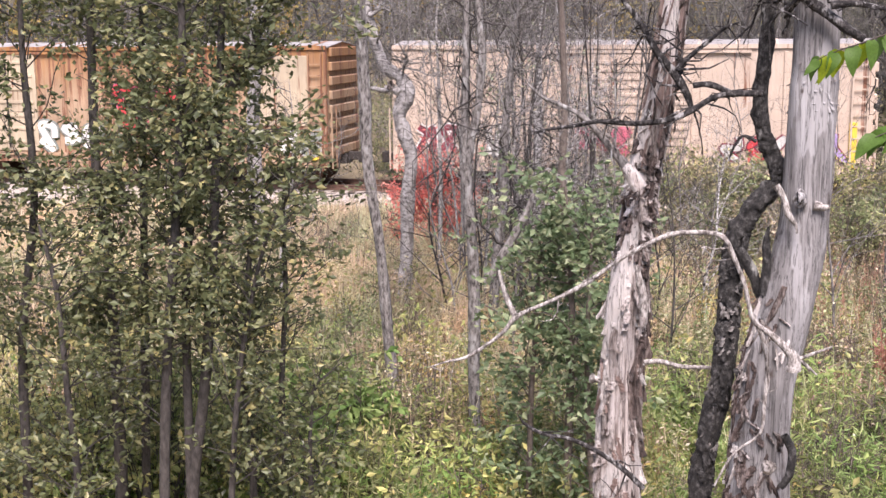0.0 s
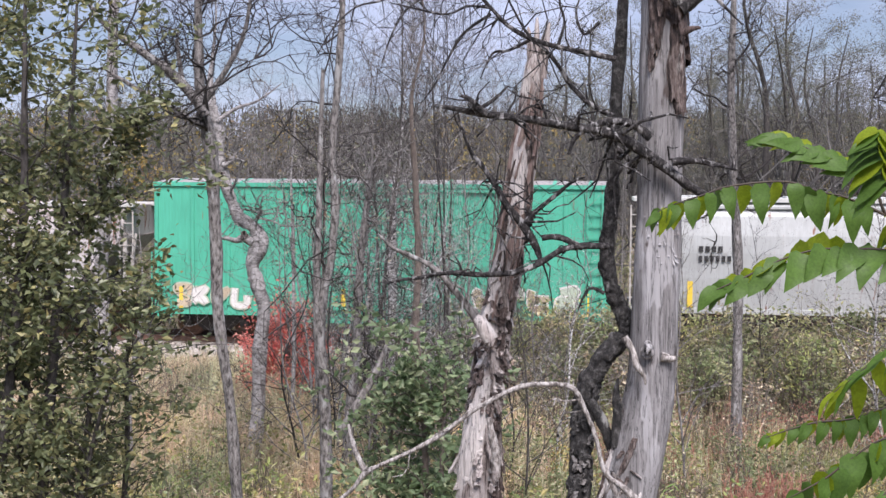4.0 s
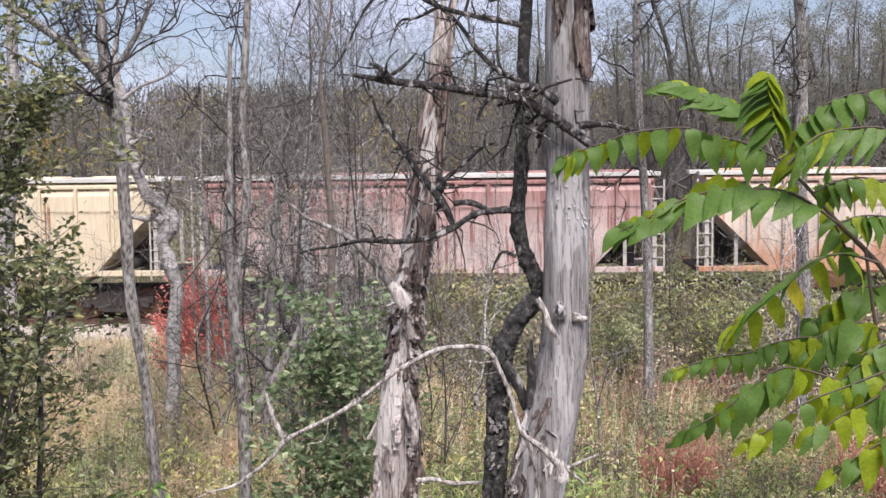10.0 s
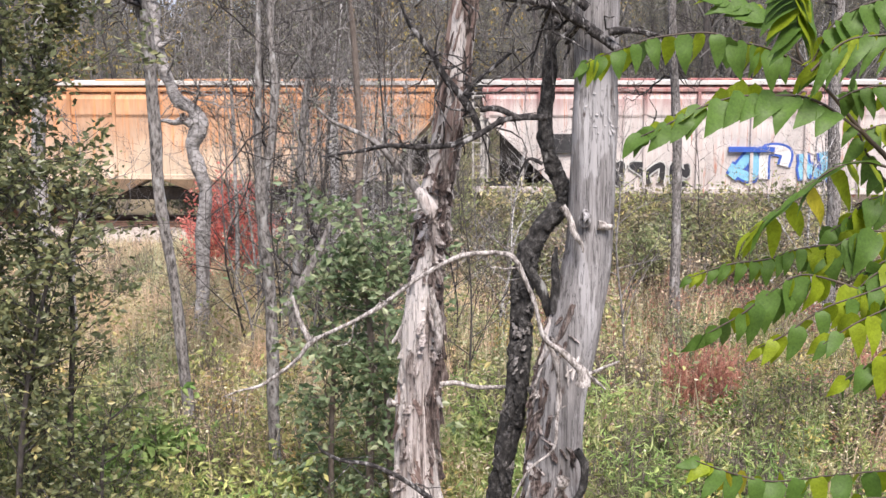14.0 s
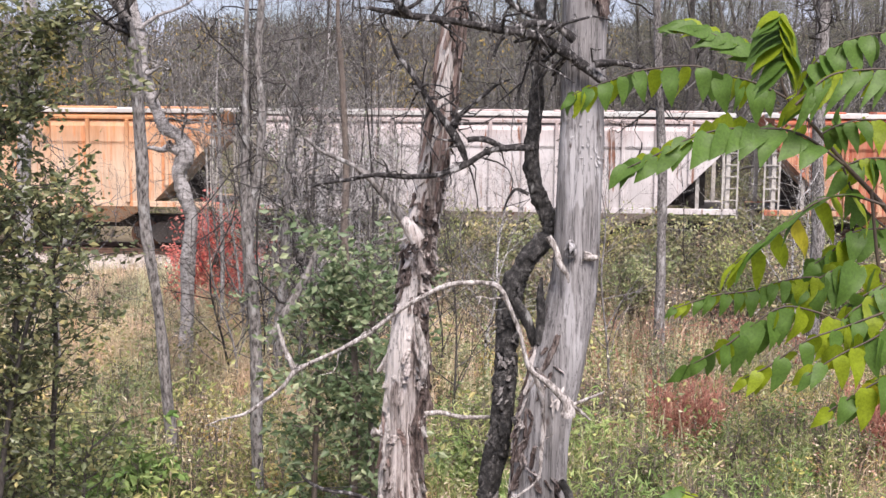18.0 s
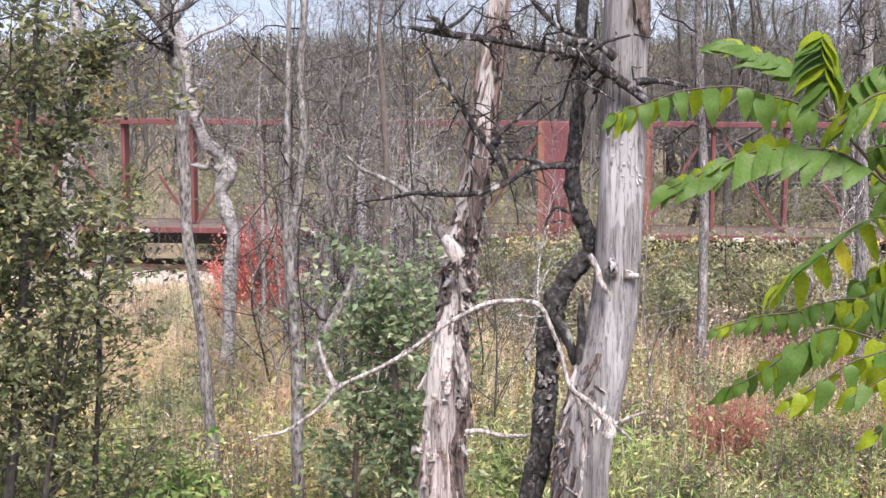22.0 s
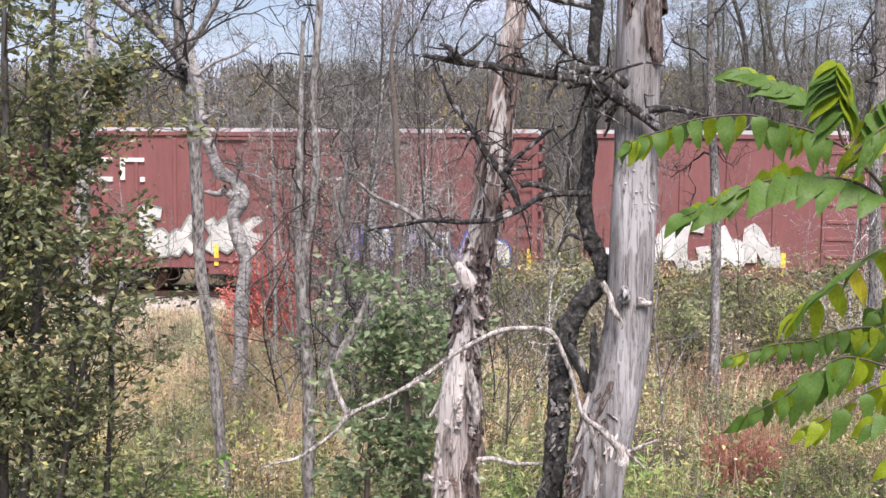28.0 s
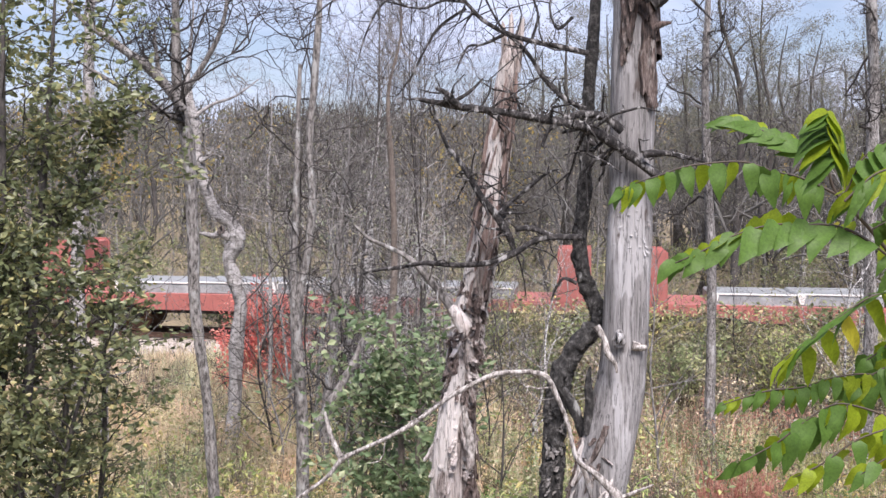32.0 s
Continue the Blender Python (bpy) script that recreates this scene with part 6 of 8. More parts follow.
def build_slim_trees():
    slim_tree([(-2.89, 15.50, 0.49, 0.082), (-3.00, 15.50, 1.38, 0.070), (-3.10, 15.50, 2.55, 0.070), (-3.19, 15.50, 3.57, 0.066), (-3.25, 15.50, 4.58, 0.083), (-3.34, 15.50, 5.73, 0.075), (-3.40, 15.50, 6.23, 0.075), (-3.46, 15.50, 6.80, 0.061), (-3.48, 15.50, 7.22, 0.053), (-3.43, 15.50, 7.57, 0.045), (-3.46, 15.50, 8.14, 0.037), (-3.41, 15.50, 8.84, 0.022)], B["lichen"], "slim grey tree with bare spreading limbs", 61, [
        [(-3.32, 15.30, 6.11, 0.057), (-3.55, 15.30, 6.43, 0.064), (-3.76, 15.30, 6.64, 0.063), (-4.04, 15.30, 6.84, 0.053), (-4.29, 15.30, 7.02, 0.046), (-4.54, 15.30, 7.19, 0.035), (-4.75, 15.30, 7.44, 0.028), (-4.96, 15.30, 7.82, 0.021)],
        [(-3.39, 15.40, 5.98, 0.043), (-3.64, 15.40, 6.12, 0.039), (-3.93, 15.40, 6.29, 0.036), (-4.25, 15.40, 6.47, 0.028), (-4.54, 15.40, 6.64, 0.021)],
        [(-3.67, 15.50, 6.51, 0.036), (-3.70, 15.50, 6.80, 0.032), (-3.74, 15.50, 7.08, 0.025)],
        [(-3.40, 15.60, 6.31, 0.043), (-3.11, 15.60, 6.74, 0.036), (-2.90, 15.60, 7.17, 0.029), (-2.82, 15.60, 7.59, 0.021)],
    ], 21)
    kink = slim_tree([(-3.89, 21.00, -0.10, 0.15), (-3.81, 21.00, 0.48, 0.138), (-3.68, 21.00, 1.28, 0.125), (-3.61, 21.00, 2.47, 0.118), (-3.60, 21.00, 3.06, 0.114), (-3.67, 21.00, 3.5, 0.116), (-3.75, 21.00, 3.84, 0.124), (-3.67, 21.00, 4.19, 0.14), (-3.73, 21.00, 4.47, 0.12), (-3.98, 21.00, 4.66, 0.105), (-4.14, 21.00, 4.9, 0.1), (-4.25, 21.00, 5.29, 0.1), (-4.32, 21.00, 5.76, 0.1), (-4.37, 21.00, 6.13, 0.095), (-4.43, 21.00, 6.49, 0.09), (-4.48, 21.00, 6.85, 0.07), (-4.50, 21.00, 7.24, 0.04)], B["birch"], "pale crooked birch with a kinked trunk", 62, [
        [(-3.75, 20.95, 4.24, 0.085), (-3.91, 20.95, 4.3, 0.07), (-4.05, 20.95, 4.26, 0.05), (-4.23, 20.95, 4.3, 0.034), (-4.45, 20.95, 4.26, 0.016)],
        [(-4.25, 20.9, 5.55, 0.05), (-4.13, 20.9, 5.62, 0.04), (-4.03, 20.9, 5.78, 0.02)],
        [(-4.35, 20.9, 6.3, 0.04), (-4.03, 20.9, 6.52, 0.028), (-3.65, 20.9, 6.66, 0.02), (-3.25, 20.9, 6.95, 0.01)],
    ], 8)
    knot(kink, (-3.89, 20.88, 4.36), 0.045, B["oldbark"], 162)
    knot(kink, (-4.29, 20.87, 5.4), 0.03, B["oldbark"], 163)
    slim_tree([(-1.60, 14.00, -1.58, 0.096), (-1.64, 14.00, -0.32, 0.083), (-1.63, 14.00, 0.97, 0.076), (-1.66, 14.00, 1.95, 0.067), (-1.70, 14.00, 2.84, 0.067), (-1.71, 14.00, 3.71, 0.058), (-1.62, 14.00, 4.37, 0.047), (-1.58, 14.00, 5.01, 0.044), (-1.56, 14.00, 5.64, 0.041), (-1.53, 14.00, 6.58, 0.038), (-1.50, 14.00, 7.36, 0.033), (-1.48, 14.00, 8.20, 0.022)], B["lichen"], "slim straight grey tree with lichen patches", 63, [
        [(-1.72, 14.00, 3.04, 0.053), (-1.76, 14.00, 3.71, 0.049), (-1.76, 14.00, 4.37, 0.043), (-1.74, 14.00, 5.08, 0.039), (-1.73, 14.00, 5.65, 0.032), (-1.70, 14.00, 6.58, 0.022)],
        [(-1.50, 13.90, 2.39, 0.066), (-1.37, 13.90, 2.59, 0.060), (-1.20, 13.90, 2.90, 0.053), (-1.04, 13.90, 3.20, 0.043), (-0.93, 13.90, 3.50, 0.020)],
    ], 12)
    slim_tree([(4.85, 22.00, -0.06, 0.102), (4.83, 22.00, 1.07, 0.092), (4.85, 22.00, 2.51, 0.087), (4.76, 22.00, 4.04, 0.081), (4.68, 22.00, 5.56, 0.076), (4.63, 22.00, 7.07, 0.065), (4.60, 22.00, 8.56, 0.055), (4.59, 22.00, 10.04, 0.040)], B["grey"], "thin pale birch standing in the brush", 64, [], 18)
    slim_tree([(7.01, 20.00, -1.46, 0.115), (7.01, 20.00, -0.28, 0.105), (7.00, 20.00, 1.46, 0.104), (7.00, 20.00, 2.89, 0.103), (6.98, 20.00, 4.30, 0.102), (6.94, 20.00, 5.68, 0.097), (6.92, 20.00, 7.04, 0.092), (6.88, 20.00, 8.38, 0.082), (6.83, 20.00, 9.88, 0.054)], B["grey"], "pale grey tree at the edge of the brush", 65, [], 14)
    slim_tree([(-1.60, 24.00, 0.2, 0.1), (-1.57, 24.00, 1.88, 0.095), (-1.57, 24.00, 2.65, 0.09), (-1.54, 24.00, 3.68, 0.085), (-1.5, 24.00, 4.89, 0.065), (-1.44, 24.00, 5.9, 0.035)], B["speckle"], "white birch with dark scars", 66, [], 18)
    slim_tree([(-1.95, 19.00, 0.2, 0.08), (-1.86, 19.00, 1.76, 0.076), (-1.80, 19.00, 2.57, 0.072), (-1.74, 19.00, 3.4, 0.066), (-1.66, 19.00, 4.62, 0.056), (-1.63, 19.00, 5.06, 0.035)], B["lichen"], "thin mossy sapling among bare twigs", 67, [], 24)
    slim_tree([(-0.58, 17.00, -0.46, 0.073), (-0.62, 17.00, 0.71, 0.069), (-0.65, 17.00, 1.86, 0.064), (-0.73, 17.00, 3.00, 0.056), (-0.76, 17.00, 4.19, 0.047), (-0.78, 17.00, 5.37, 0.039), (-0.81, 17.00, 6.45, 0.027)], B["brush"], "thin dark sapling stem in the leafy bush", 68, [], 14)
    slim_tree([(-3.53, 24.00, -0.05, 0.045), (-3.51, 24.00, 2.05, 0.04), (-3.47, 24.00, 2.96, 0.036), (-3.50, 24.00, 4.07, 0.032), (-3.57, 24.00, 5.40, 0.02)], B["birch"], "thin pale sapling beside the red maple", 69, [], 8)
    slim_tree([(-7.34, 24.00, -0.05, 0.15), (-7.32, 24.00, 2.04, 0.146), (-7.30, 24.00, 3.51, 0.139), (-7.20, 24.00, 5.17, 0.133), (-7.10, 24.00, 6.70, 0.121), (-7.00, 24.00, 8.63, 0.087)], B["birch"], "pale birch behind the leafy alders", 70, [], 8)
    slim_tree([(-5.66, 20.00, -0.69, 0.067), (-5.64, 20.00, 0.68, 0.066), (-5.64, 20.00, 1.83, 0.05), (-5.51, 20.00, 2.7, 0.03)], B["birch"], "thin pale stem in the dry grass", 71, [], 8)
    rs = np.random.RandomState(77)
    for i in range(54):
        y = 17 + rs.rand() * 13
        x = -3.0 + rs.rand() * 3.6 if i < 26 else -3.2 + rs.rand() * 14
        st = branching(rs, 3.6 + rs.rand() * 3.6, 0.016 + 0.014 * rs.rand(), 3, 0.36, 0.9, 20, 0.1, 0.6)
        ob = thing("sapling", pose(x, y, -0.05), "thin bare sapling with dense grey twigs", "sapling", "bare saplings in the field")
        mt = (B["alder"], B["lichen"], B["twig"], B["speckle"], B["lichen"])[i % 5]
        part("trunk", stem_mesh("trunk", st[:1], mt, 7, 0.06, 4, i), None, ob)
        tagged(part("crown", twig_mesh("crown", st[1:], mt), None, ob), kind="stuff")
    # a taller thicket between the slim trees and the track
    for i in range(14):
        y = 20 + rs.rand() * 11
        x = y * (-0.125 + 0.165 * rs.rand())
        st = branching(rs, 7.2 + rs.rand() * 2.6, 0.03 + 0.014 * rs.rand(), 4, 0.2, 0.6, 20, 0.56, 0.9)
        ob = thing("sapling", pose(x, y, -0.05), "tall bare sapling with many upright dark twigs", "sapling", "tall saplings in the thicket")
        mt = (B["alder"], B["twig"], B["lichen"], B["alder"])[i % 4]
        part("trunk", stem_mesh("trunk", st[:1], mt, 7, 0.06, 4, i), None, ob)
        tagged(part("crown", twig_mesh("crown", st[1:], mt), None, ob), kind="stuff")


build_slim_trees()

# ---- leafy alders and bushes ----
LEAF = {
    "alder": leafmat("alder_leaf", [(0.0, (0.072, 0.09, 0.042)), (0.5, (0.155, 0.182, 0.085)), (0.88, (0.29, 0.3, 0.15)), (1.0, (0.48, 0.42, 0.18))], 0.35, 0.42, 0.55, False),
    "bush": leafmat("bush_leaf", [(0.0, (0.1, 0.155, 0.075)), (0.6, (0.2, 0.275, 0.145)), (1.0, (0.42, 0.46, 0.28))], 0.4, 0.45, 0.4, False),
    "olive": leafmat("olive_leaf", [(0.0, (0.15, 0.165, 0.09)), (0.5, (0.27, 0.28, 0.16)), (0.85, (0.42, 0.4, 0.25)), (1.0, (0.56, 0.47, 0.33))]),
    "yellow": leafmat("yellow_leaf", [(0.0, (0.36, 0.31, 0.12)), (0.6, (0.55, 0.46, 0.17)), (1.0, (0.62, 0.46, 0.22))]),
    "green": leafmat("fresh_green_leaf", [(0.0, (0.12, 0.19, 0.065)), (0.7, (0.23, 0.31, 0.11)), (1.0, (0.42, 0.43, 0.18))]),
    "red": leafmat("red_maple_leaf", [(0.0, (0.74, 0.18, 0.16)), (0.6, (0.86, 0.33, 0.28)), (1.0, (0.86, 0.46, 0.38))], 0.5, 0.6, 0.2, False),
    "russet": leafmat("russet_leaf", [(0.0, (0.34, 0.15, 0.12)), (0.6, (0.56, 0.28, 0.22)), (1.0, (0.62, 0.4, 0.3))], 0.45, patchy=False),
    "straw": leafmat("straw", [(0.0, (0.46, 0.37, 0.26)), (0.6, (0.7, 0.59, 0.44)), (1.0, (0.8, 0.72, 0.58))], 0.3, 0.8),
    "grass": leafmat("grass", [(0.0, (0.2, 0.23, 0.09)), (0.5, (0.36, 0.38, 0.17)), (1.0, (0.6, 0.54, 0.32))], 0.25, 0.7),
    "weed": leafmat("dry_weed", [(0.0, (0.26, 0.18, 0.14)), (0.6, (0.48, 0.38, 0.3)), (1.0, (0.78, 0.69, 0.58))], 0.2, 0.85),
    "silver": leafmat("silvery_leaf", [(0.0, (0.2, 0.22, 0.16)), (0.6, (0.36, 0.37, 0.31)), (1.0, (0.5, 0.47, 0.36))], 0.3, 0.6),
    "haze": leafmat("grey_green_leaf", [(0.0, (0.12, 0.125, 0.1)), (0.7, (0.21, 0.21, 0.165)), (1.0, (0.3, 0.28, 0.19))], 0.3, 0.8, 0.2, False),
    "lime": leafmat("yellow_green_leaf", [(0.0, (0.2, 0.24, 0.1)), (0.6, (0.37, 0.39, 0.17)), (1.0, (0.6, 0.55, 0.26))]),
    "dusty": leafmat("dusty_green_leaf", [(0.0, (0.16, 0.19, 0.09)), (0.6, (0.31, 0.335, 0.19)), (1.0, (0.6, 0.58, 0.4))]),
    "fresh": leafmat("fresh_grass_leaf", [(0.0, (0.16, 0.22, 0.08)), (0.6, (0.29, 0.37, 0.15)), (1.0, (0.5, 0.5, 0.26))]),
    "vivid": leafmat("vivid_green_leaf", [(0.0, (0.13, 0.2, 0.07)), (0.6, (0.24, 0.335, 0.12)), (1.0, (0.42, 0.46, 0.2))]),
}


def leafy(pts_list, seed, name, label, category, stem_mat, leaf_mat, n_leaf, size, reach, tw=18, lo=0.05, group=""):
    """Upright stems with side twigs, and leaves gathered along the twigs."""
    rs = np.random.RandomState(seed)
    ob = thing(name, Matrix.Identity(4), label, category, group)
    for s in pts_list:
        part("stem", stem_mesh("stem", [s], stem_mat, 9, 0.08, 6, seed), None, ob)
    stems = []
    for s in pts_list:
        a = np.array(s)
        for _ in range(tw):
            t = (lo + (1 - lo) * rs.rand()) * (len(a) - 1)
            c = [np.interp(t, np.arange(len(a)), a[:, j]) for j in range(4)]
            az = rs.rand() * 6.28
            d = np.array([math.cos(az), math.sin(az), 0.5 + 0.5 * rs.rand()])
            d /= np.linalg.norm(d)
            L = reach * (0.4 + 0.8 * rs.rand())
            q = np.array(c[:3])
            st = [(*q, 0.007)]
            for k in range(3):
                d = d + rs.randn(3) * 0.22
                d /= np.linalg.norm(d)
                q = q + d * L / 3
                st.append((*q, 0.006 - 0.0017 * k))
            stems.append(st)
            for _ in range(2):
                e = d + rs.randn(3) * 0.6
                e /= np.linalg.norm(e)
                m = np.array(st[rs.randint(1, 4)][:3])
                stems.append([(*m, 0.004), (*(m + e * L * 0.25), 0.003), (*(m + e * L * 0.5), 0.002)])
    tagged(part("crown", stem_mesh("crown", stems, stem_mat, 4, 0, 2, seed), None, ob), kind="stuff")
    k = rs.randint(0, len(stems), n_leaf)
    A = np.array([(np.array(s[-3][:3] if len(s) > 3 else s[0][:3]), np.array(s[-1][:3])) for s in stems])
    f = rs.rand(n_leaf, 1) ** 0.7
    pos = A[k, 0] * (1 - f) + A[k, 1] * f + rs.randn(n_leaf, 3) * 0.06
    lv = part("foliage", leaf_mesh("leaves", pos, size, rs, leaf_mat, 0.55, 0.15), None, ob)
    tagged(lv, kind="stuff")
    return ob


def build_alders():
    grp = "leafy alders"
    lab = "leafy alder clump with dark stems and green leaves"
    leafy([[(-4.75, 10.50, -1.27, 0.067), (-4.66, 10.50, 0.93, 0.060), (-4.64, 10.50, 2.28, 0.053), (-4.66, 10.50, 3.30, 0.050), (-4.72, 10.50, 3.93, 0.047), (-4.71, 10.50, 4.86, 0.041), (-4.69, 10.50, 5.61, 0.035), (-4.68, 10.50, 6.48, 0.025), (-4.65, 10.50, 7.19, 0.012)], [(-4.64, 10.80, -1.44, 0.052), (-4.49, 10.80, 1.86, 0.041), (-4.41, 10.80, 3.63, 0.037), (-4.38, 10.80, 4.58, 0.034), (-4.32, 10.80, 5.61, 0.028), (-4.23, 10.80, 6.84, 0.015)]], 81, "alder", lab, "alder", B["alder"], LEAF["alder"], 10764, 0.07, 0.90, 50, 0.26, grp)
    leafy([[(-4.09, 10.00, -0.92, 0.064), (-4.03, 10.00, 1.16, 0.051), (-3.94, 10.00, 2.44, 0.045), (-3.82, 10.00, 3.51, 0.042), (-3.73, 10.00, 4.40, 0.039), (-3.67, 10.00, 5.12, 0.034), (-3.66, 10.00, 5.82, 0.028), (-3.64, 10.00, 6.77, 0.014)], [(-4.06, 10.20, -1.04, 0.060), (-3.83, 10.20, 1.14, 0.052), (-3.68, 10.20, 2.12, 0.051), (-3.58, 10.20, 3.02, 0.048), (-3.51, 10.20, 3.89, 0.042), (-3.44, 10.20, 4.63, 0.037), (-3.39, 10.20, 5.30, 0.029), (-3.32, 10.20, 6.15, 0.019), (-3.28, 10.20, 6.79, 0.012)]], 82, "alder", lab, "alder", B["alder"], LEAF["alder"], 11600, 0.07, 1.05, 56, 0.21, grp)
    leafy([[(-5.61, 10.30, -1.22, 0.056), (-5.51, 10.30, 0.97, 0.048), (-5.45, 10.30, 2.52, 0.042), (-5.24, 10.30, 3.85, 0.036), (-5.26, 10.30, 5.12, 0.028), (-5.22, 10.30, 6.33, 0.017)], [(-3.51, 10.60, -1.23, 0.045), (-3.38, 10.60, 0.95, 0.038), (-3.44, 10.60, 2.29, 0.032), (-3.35, 10.60, 3.15, 0.026), (-3.27, 10.60, 3.94, 0.018)], [(-4.84, 9.80, -0.86, 0.047), (-4.76, 9.80, 1.20, 0.036), (-4.80, 9.80, 2.15, 0.030), (-4.84, 9.80, 3.08, 0.022), (-4.96, 9.80, 3.68, 0.015)]], 83, "alder", lab, "alder", B["alder"], LEAF["alder"], 8300, 0.07, 1.01, 44, 0.19, grp)
    leafy([[(-6.07, 9.60, -0.83, 0.063), (-5.91, 9.60, 1.65, 0.050), (-5.84, 9.60, 3.70, 0.039), (-5.66, 9.60, 5.14, 0.028), (-5.49, 9.60, 6.50, 0.016)], [(-6.91, 9.90, -1.08, 0.066), (-6.72, 9.90, 2.06, 0.047), (-6.51, 9.90, 4.64, 0.030), (-6.27, 9.90, 6.55, 0.017)]], 84, "alder", lab, "alder", B["alder"], LEAF["alder"], 11600, 0.07, 0.90, 42, 0.14, grp)
    leafy([[(-3.26, 10.90, -1.39, 0.040), (-3.16, 10.90, 0.73, 0.033), (-3.16, 10.90, 1.87, 0.030), (-3.09, 10.90, 2.88, 0.024), (-3.09, 10.90, 3.63, 0.018), (-3.02, 10.90, 4.32, 0.010)], [(-3.57, 10.10, -0.94, 0.037), (-3.44, 10.10, 1.04, 0.031), (-3.34, 10.10, 2.11, 0.025), (-3.21, 10.10, 2.85, 0.020), (-3.03, 10.10, 3.51, 0.015), (-2.76, 10.10, 4.01, 0.010)], [(-2.83, 10.60, -1.18, 0.033), (-2.81, 10.60, 0.58, 0.027), (-2.82, 10.60, 1.43, 0.021), (-2.76, 10.60, 2.09, 0.013)]], 86, "alder", lab, "alder", B["alder"], LEAF["alder"], 3702, 0.07, 0.67, 40, 0.2, grp)
    leafy([[(-3.87, 10.20, -1.04, 0.045), (-3.82, 10.20, 2.89, 0.040), (-3.64, 10.20, 3.96, 0.036), (-3.47, 10.20, 4.58, 0.032), (-3.29, 10.20, 4.90, 0.028), (-3.12, 10.20, 5.17, 0.024), (-2.98, 10.20, 5.43, 0.020), (-2.84, 10.20, 5.66, 0.015), (-2.73, 10.20, 5.85, 0.009)]], 87, "alder", lab, "alder", B["alder"], LEAF["alder"], 1500, 0.07, 0.32, 40, 0.35, grp)
    leafy([[(-0.47, 12.00, -0.86, 0.054), (-0.46, 12.00, 0.53, 0.047), (-0.44, 12.00, 1.63, 0.040), (-0.43, 12.00, 2.46, 0.034), (-0.46, 12.00, 3.16, 0.025), (-0.51, 12.00, 3.78, 0.014)], [(-0.90, 12.20, -0.99, 0.043), (-0.87, 12.20, 0.43, 0.036), (-0.85, 12.20, 1.56, 0.029), (-0.80, 12.20, 2.40, 0.023), (-0.77, 12.20, 3.23, 0.014)], [(-0.11, 11.80, -0.73, 0.041), (-0.19, 11.80, 0.63, 0.035), (-0.26, 11.80, 1.70, 0.028), (-0.26, 11.80, 2.74, 0.022), (-0.23, 11.80, 3.53, 0.014)]], 85, "leafy_bush", "bright green leafy bush behind the dead trees", "bush", B["brush"], LEAF["bush"], 5600, 0.09, 0.75, 40, 0.2)


build_alders()


def build_poplars():
    """Thin pale saplings with small silvery leaves among the bare twigs."""
    for i, (x, y, h) in enumerate(((-2.9, 24, 6.0), (-2.4, 21, 5.2), (-1.9, 25, 6.2), (-0.6, 23, 5.0))):
        rs = np.random.RandomState(300 + i)
        stems = []
        for _ in range(3):
            a, b = rs.randn(2) * 0.35
            stems.append([(x + a * 0.3, y + b * 0.3, -0.05, 0.026), (x + a * 0.6, y + b * 0.6, h * 0.35, 0.021), (x + a + rs.randn() * 0.1, y + b, h * 0.7, 0.014), (x + a * 1.6, y + b * 1.4, h * (0.85 + 0.2 * rs.rand()), 0.004)])
        leafy(stems, 300 + i, "poplar_sapling", "pale poplar sapling with few silvery leaves", "sapling", B["birch"], LEAF["silver"], 520, 0.07, 0.7, 26, 0.25, "poplar saplings")


build_poplars()


def shrub(rs, h, w, n_stem, n_leaf, size, stem_mat, leaf_mat, aspect=0.6):
    stems, tips = [], []
    for _ in range(n_stem):
        a, e = rs.rand() * 6.28, rs.rand()
        x, y = math.cos(a) * w * e, math.sin(a) * w * e
        hh = h * (0.6 + 0.5 * rs.rand())
        k = rs.randn(2) * 0.06
        st = [(x * 0.25, y * 0.25, -0.05, 0.009), (x * 0.6 + k[0], y * 0.6, hh * 0.4, 0.007), (x * 0.9, y * 0.9 + k[1], hh * 0.75, 0.005), (x, y, hh, 0.002)]
        stems.append(st)
        tips.append(st)
        for _ in range(3):
            j = rs.randint(1, 3)
            p = np.array(st[j][:3])
            d = rs.randn(3) * np.array([1, 1, 0.4]) + np.array([0, 0, 0.6])
            d /= np.linalg.norm(d)
            L = h * 0.3 * (0.5 + rs.rand())
            s2 = [(*p, 0.005), (*(p + d * L * 0.5), 0.0035), (*(p + d * L + rs.randn(3) * 0.04), 0.0015)]
            stems.append(s2)
            tips.append(s2)
    sm = stem_mesh("stems", stems, stem_mat, 3, 0, 1)
    A = np.array([(t[1][:3], t[-1][:3]) for t in tips])
    k = rs.randint(0, len(A), n_leaf)
    f = rs.rand(n_leaf, 1)
    pos = A[k, 0] * (1 - f) + A[k, 1] * f + rs.randn(n_leaf, 3) * 0.05
    pos[:, 2] = np.abs(pos[:, 2]) + 0.03
    return sm, leaf_mesh("leaves", pos, size, rs, leaf_mat, aspect)


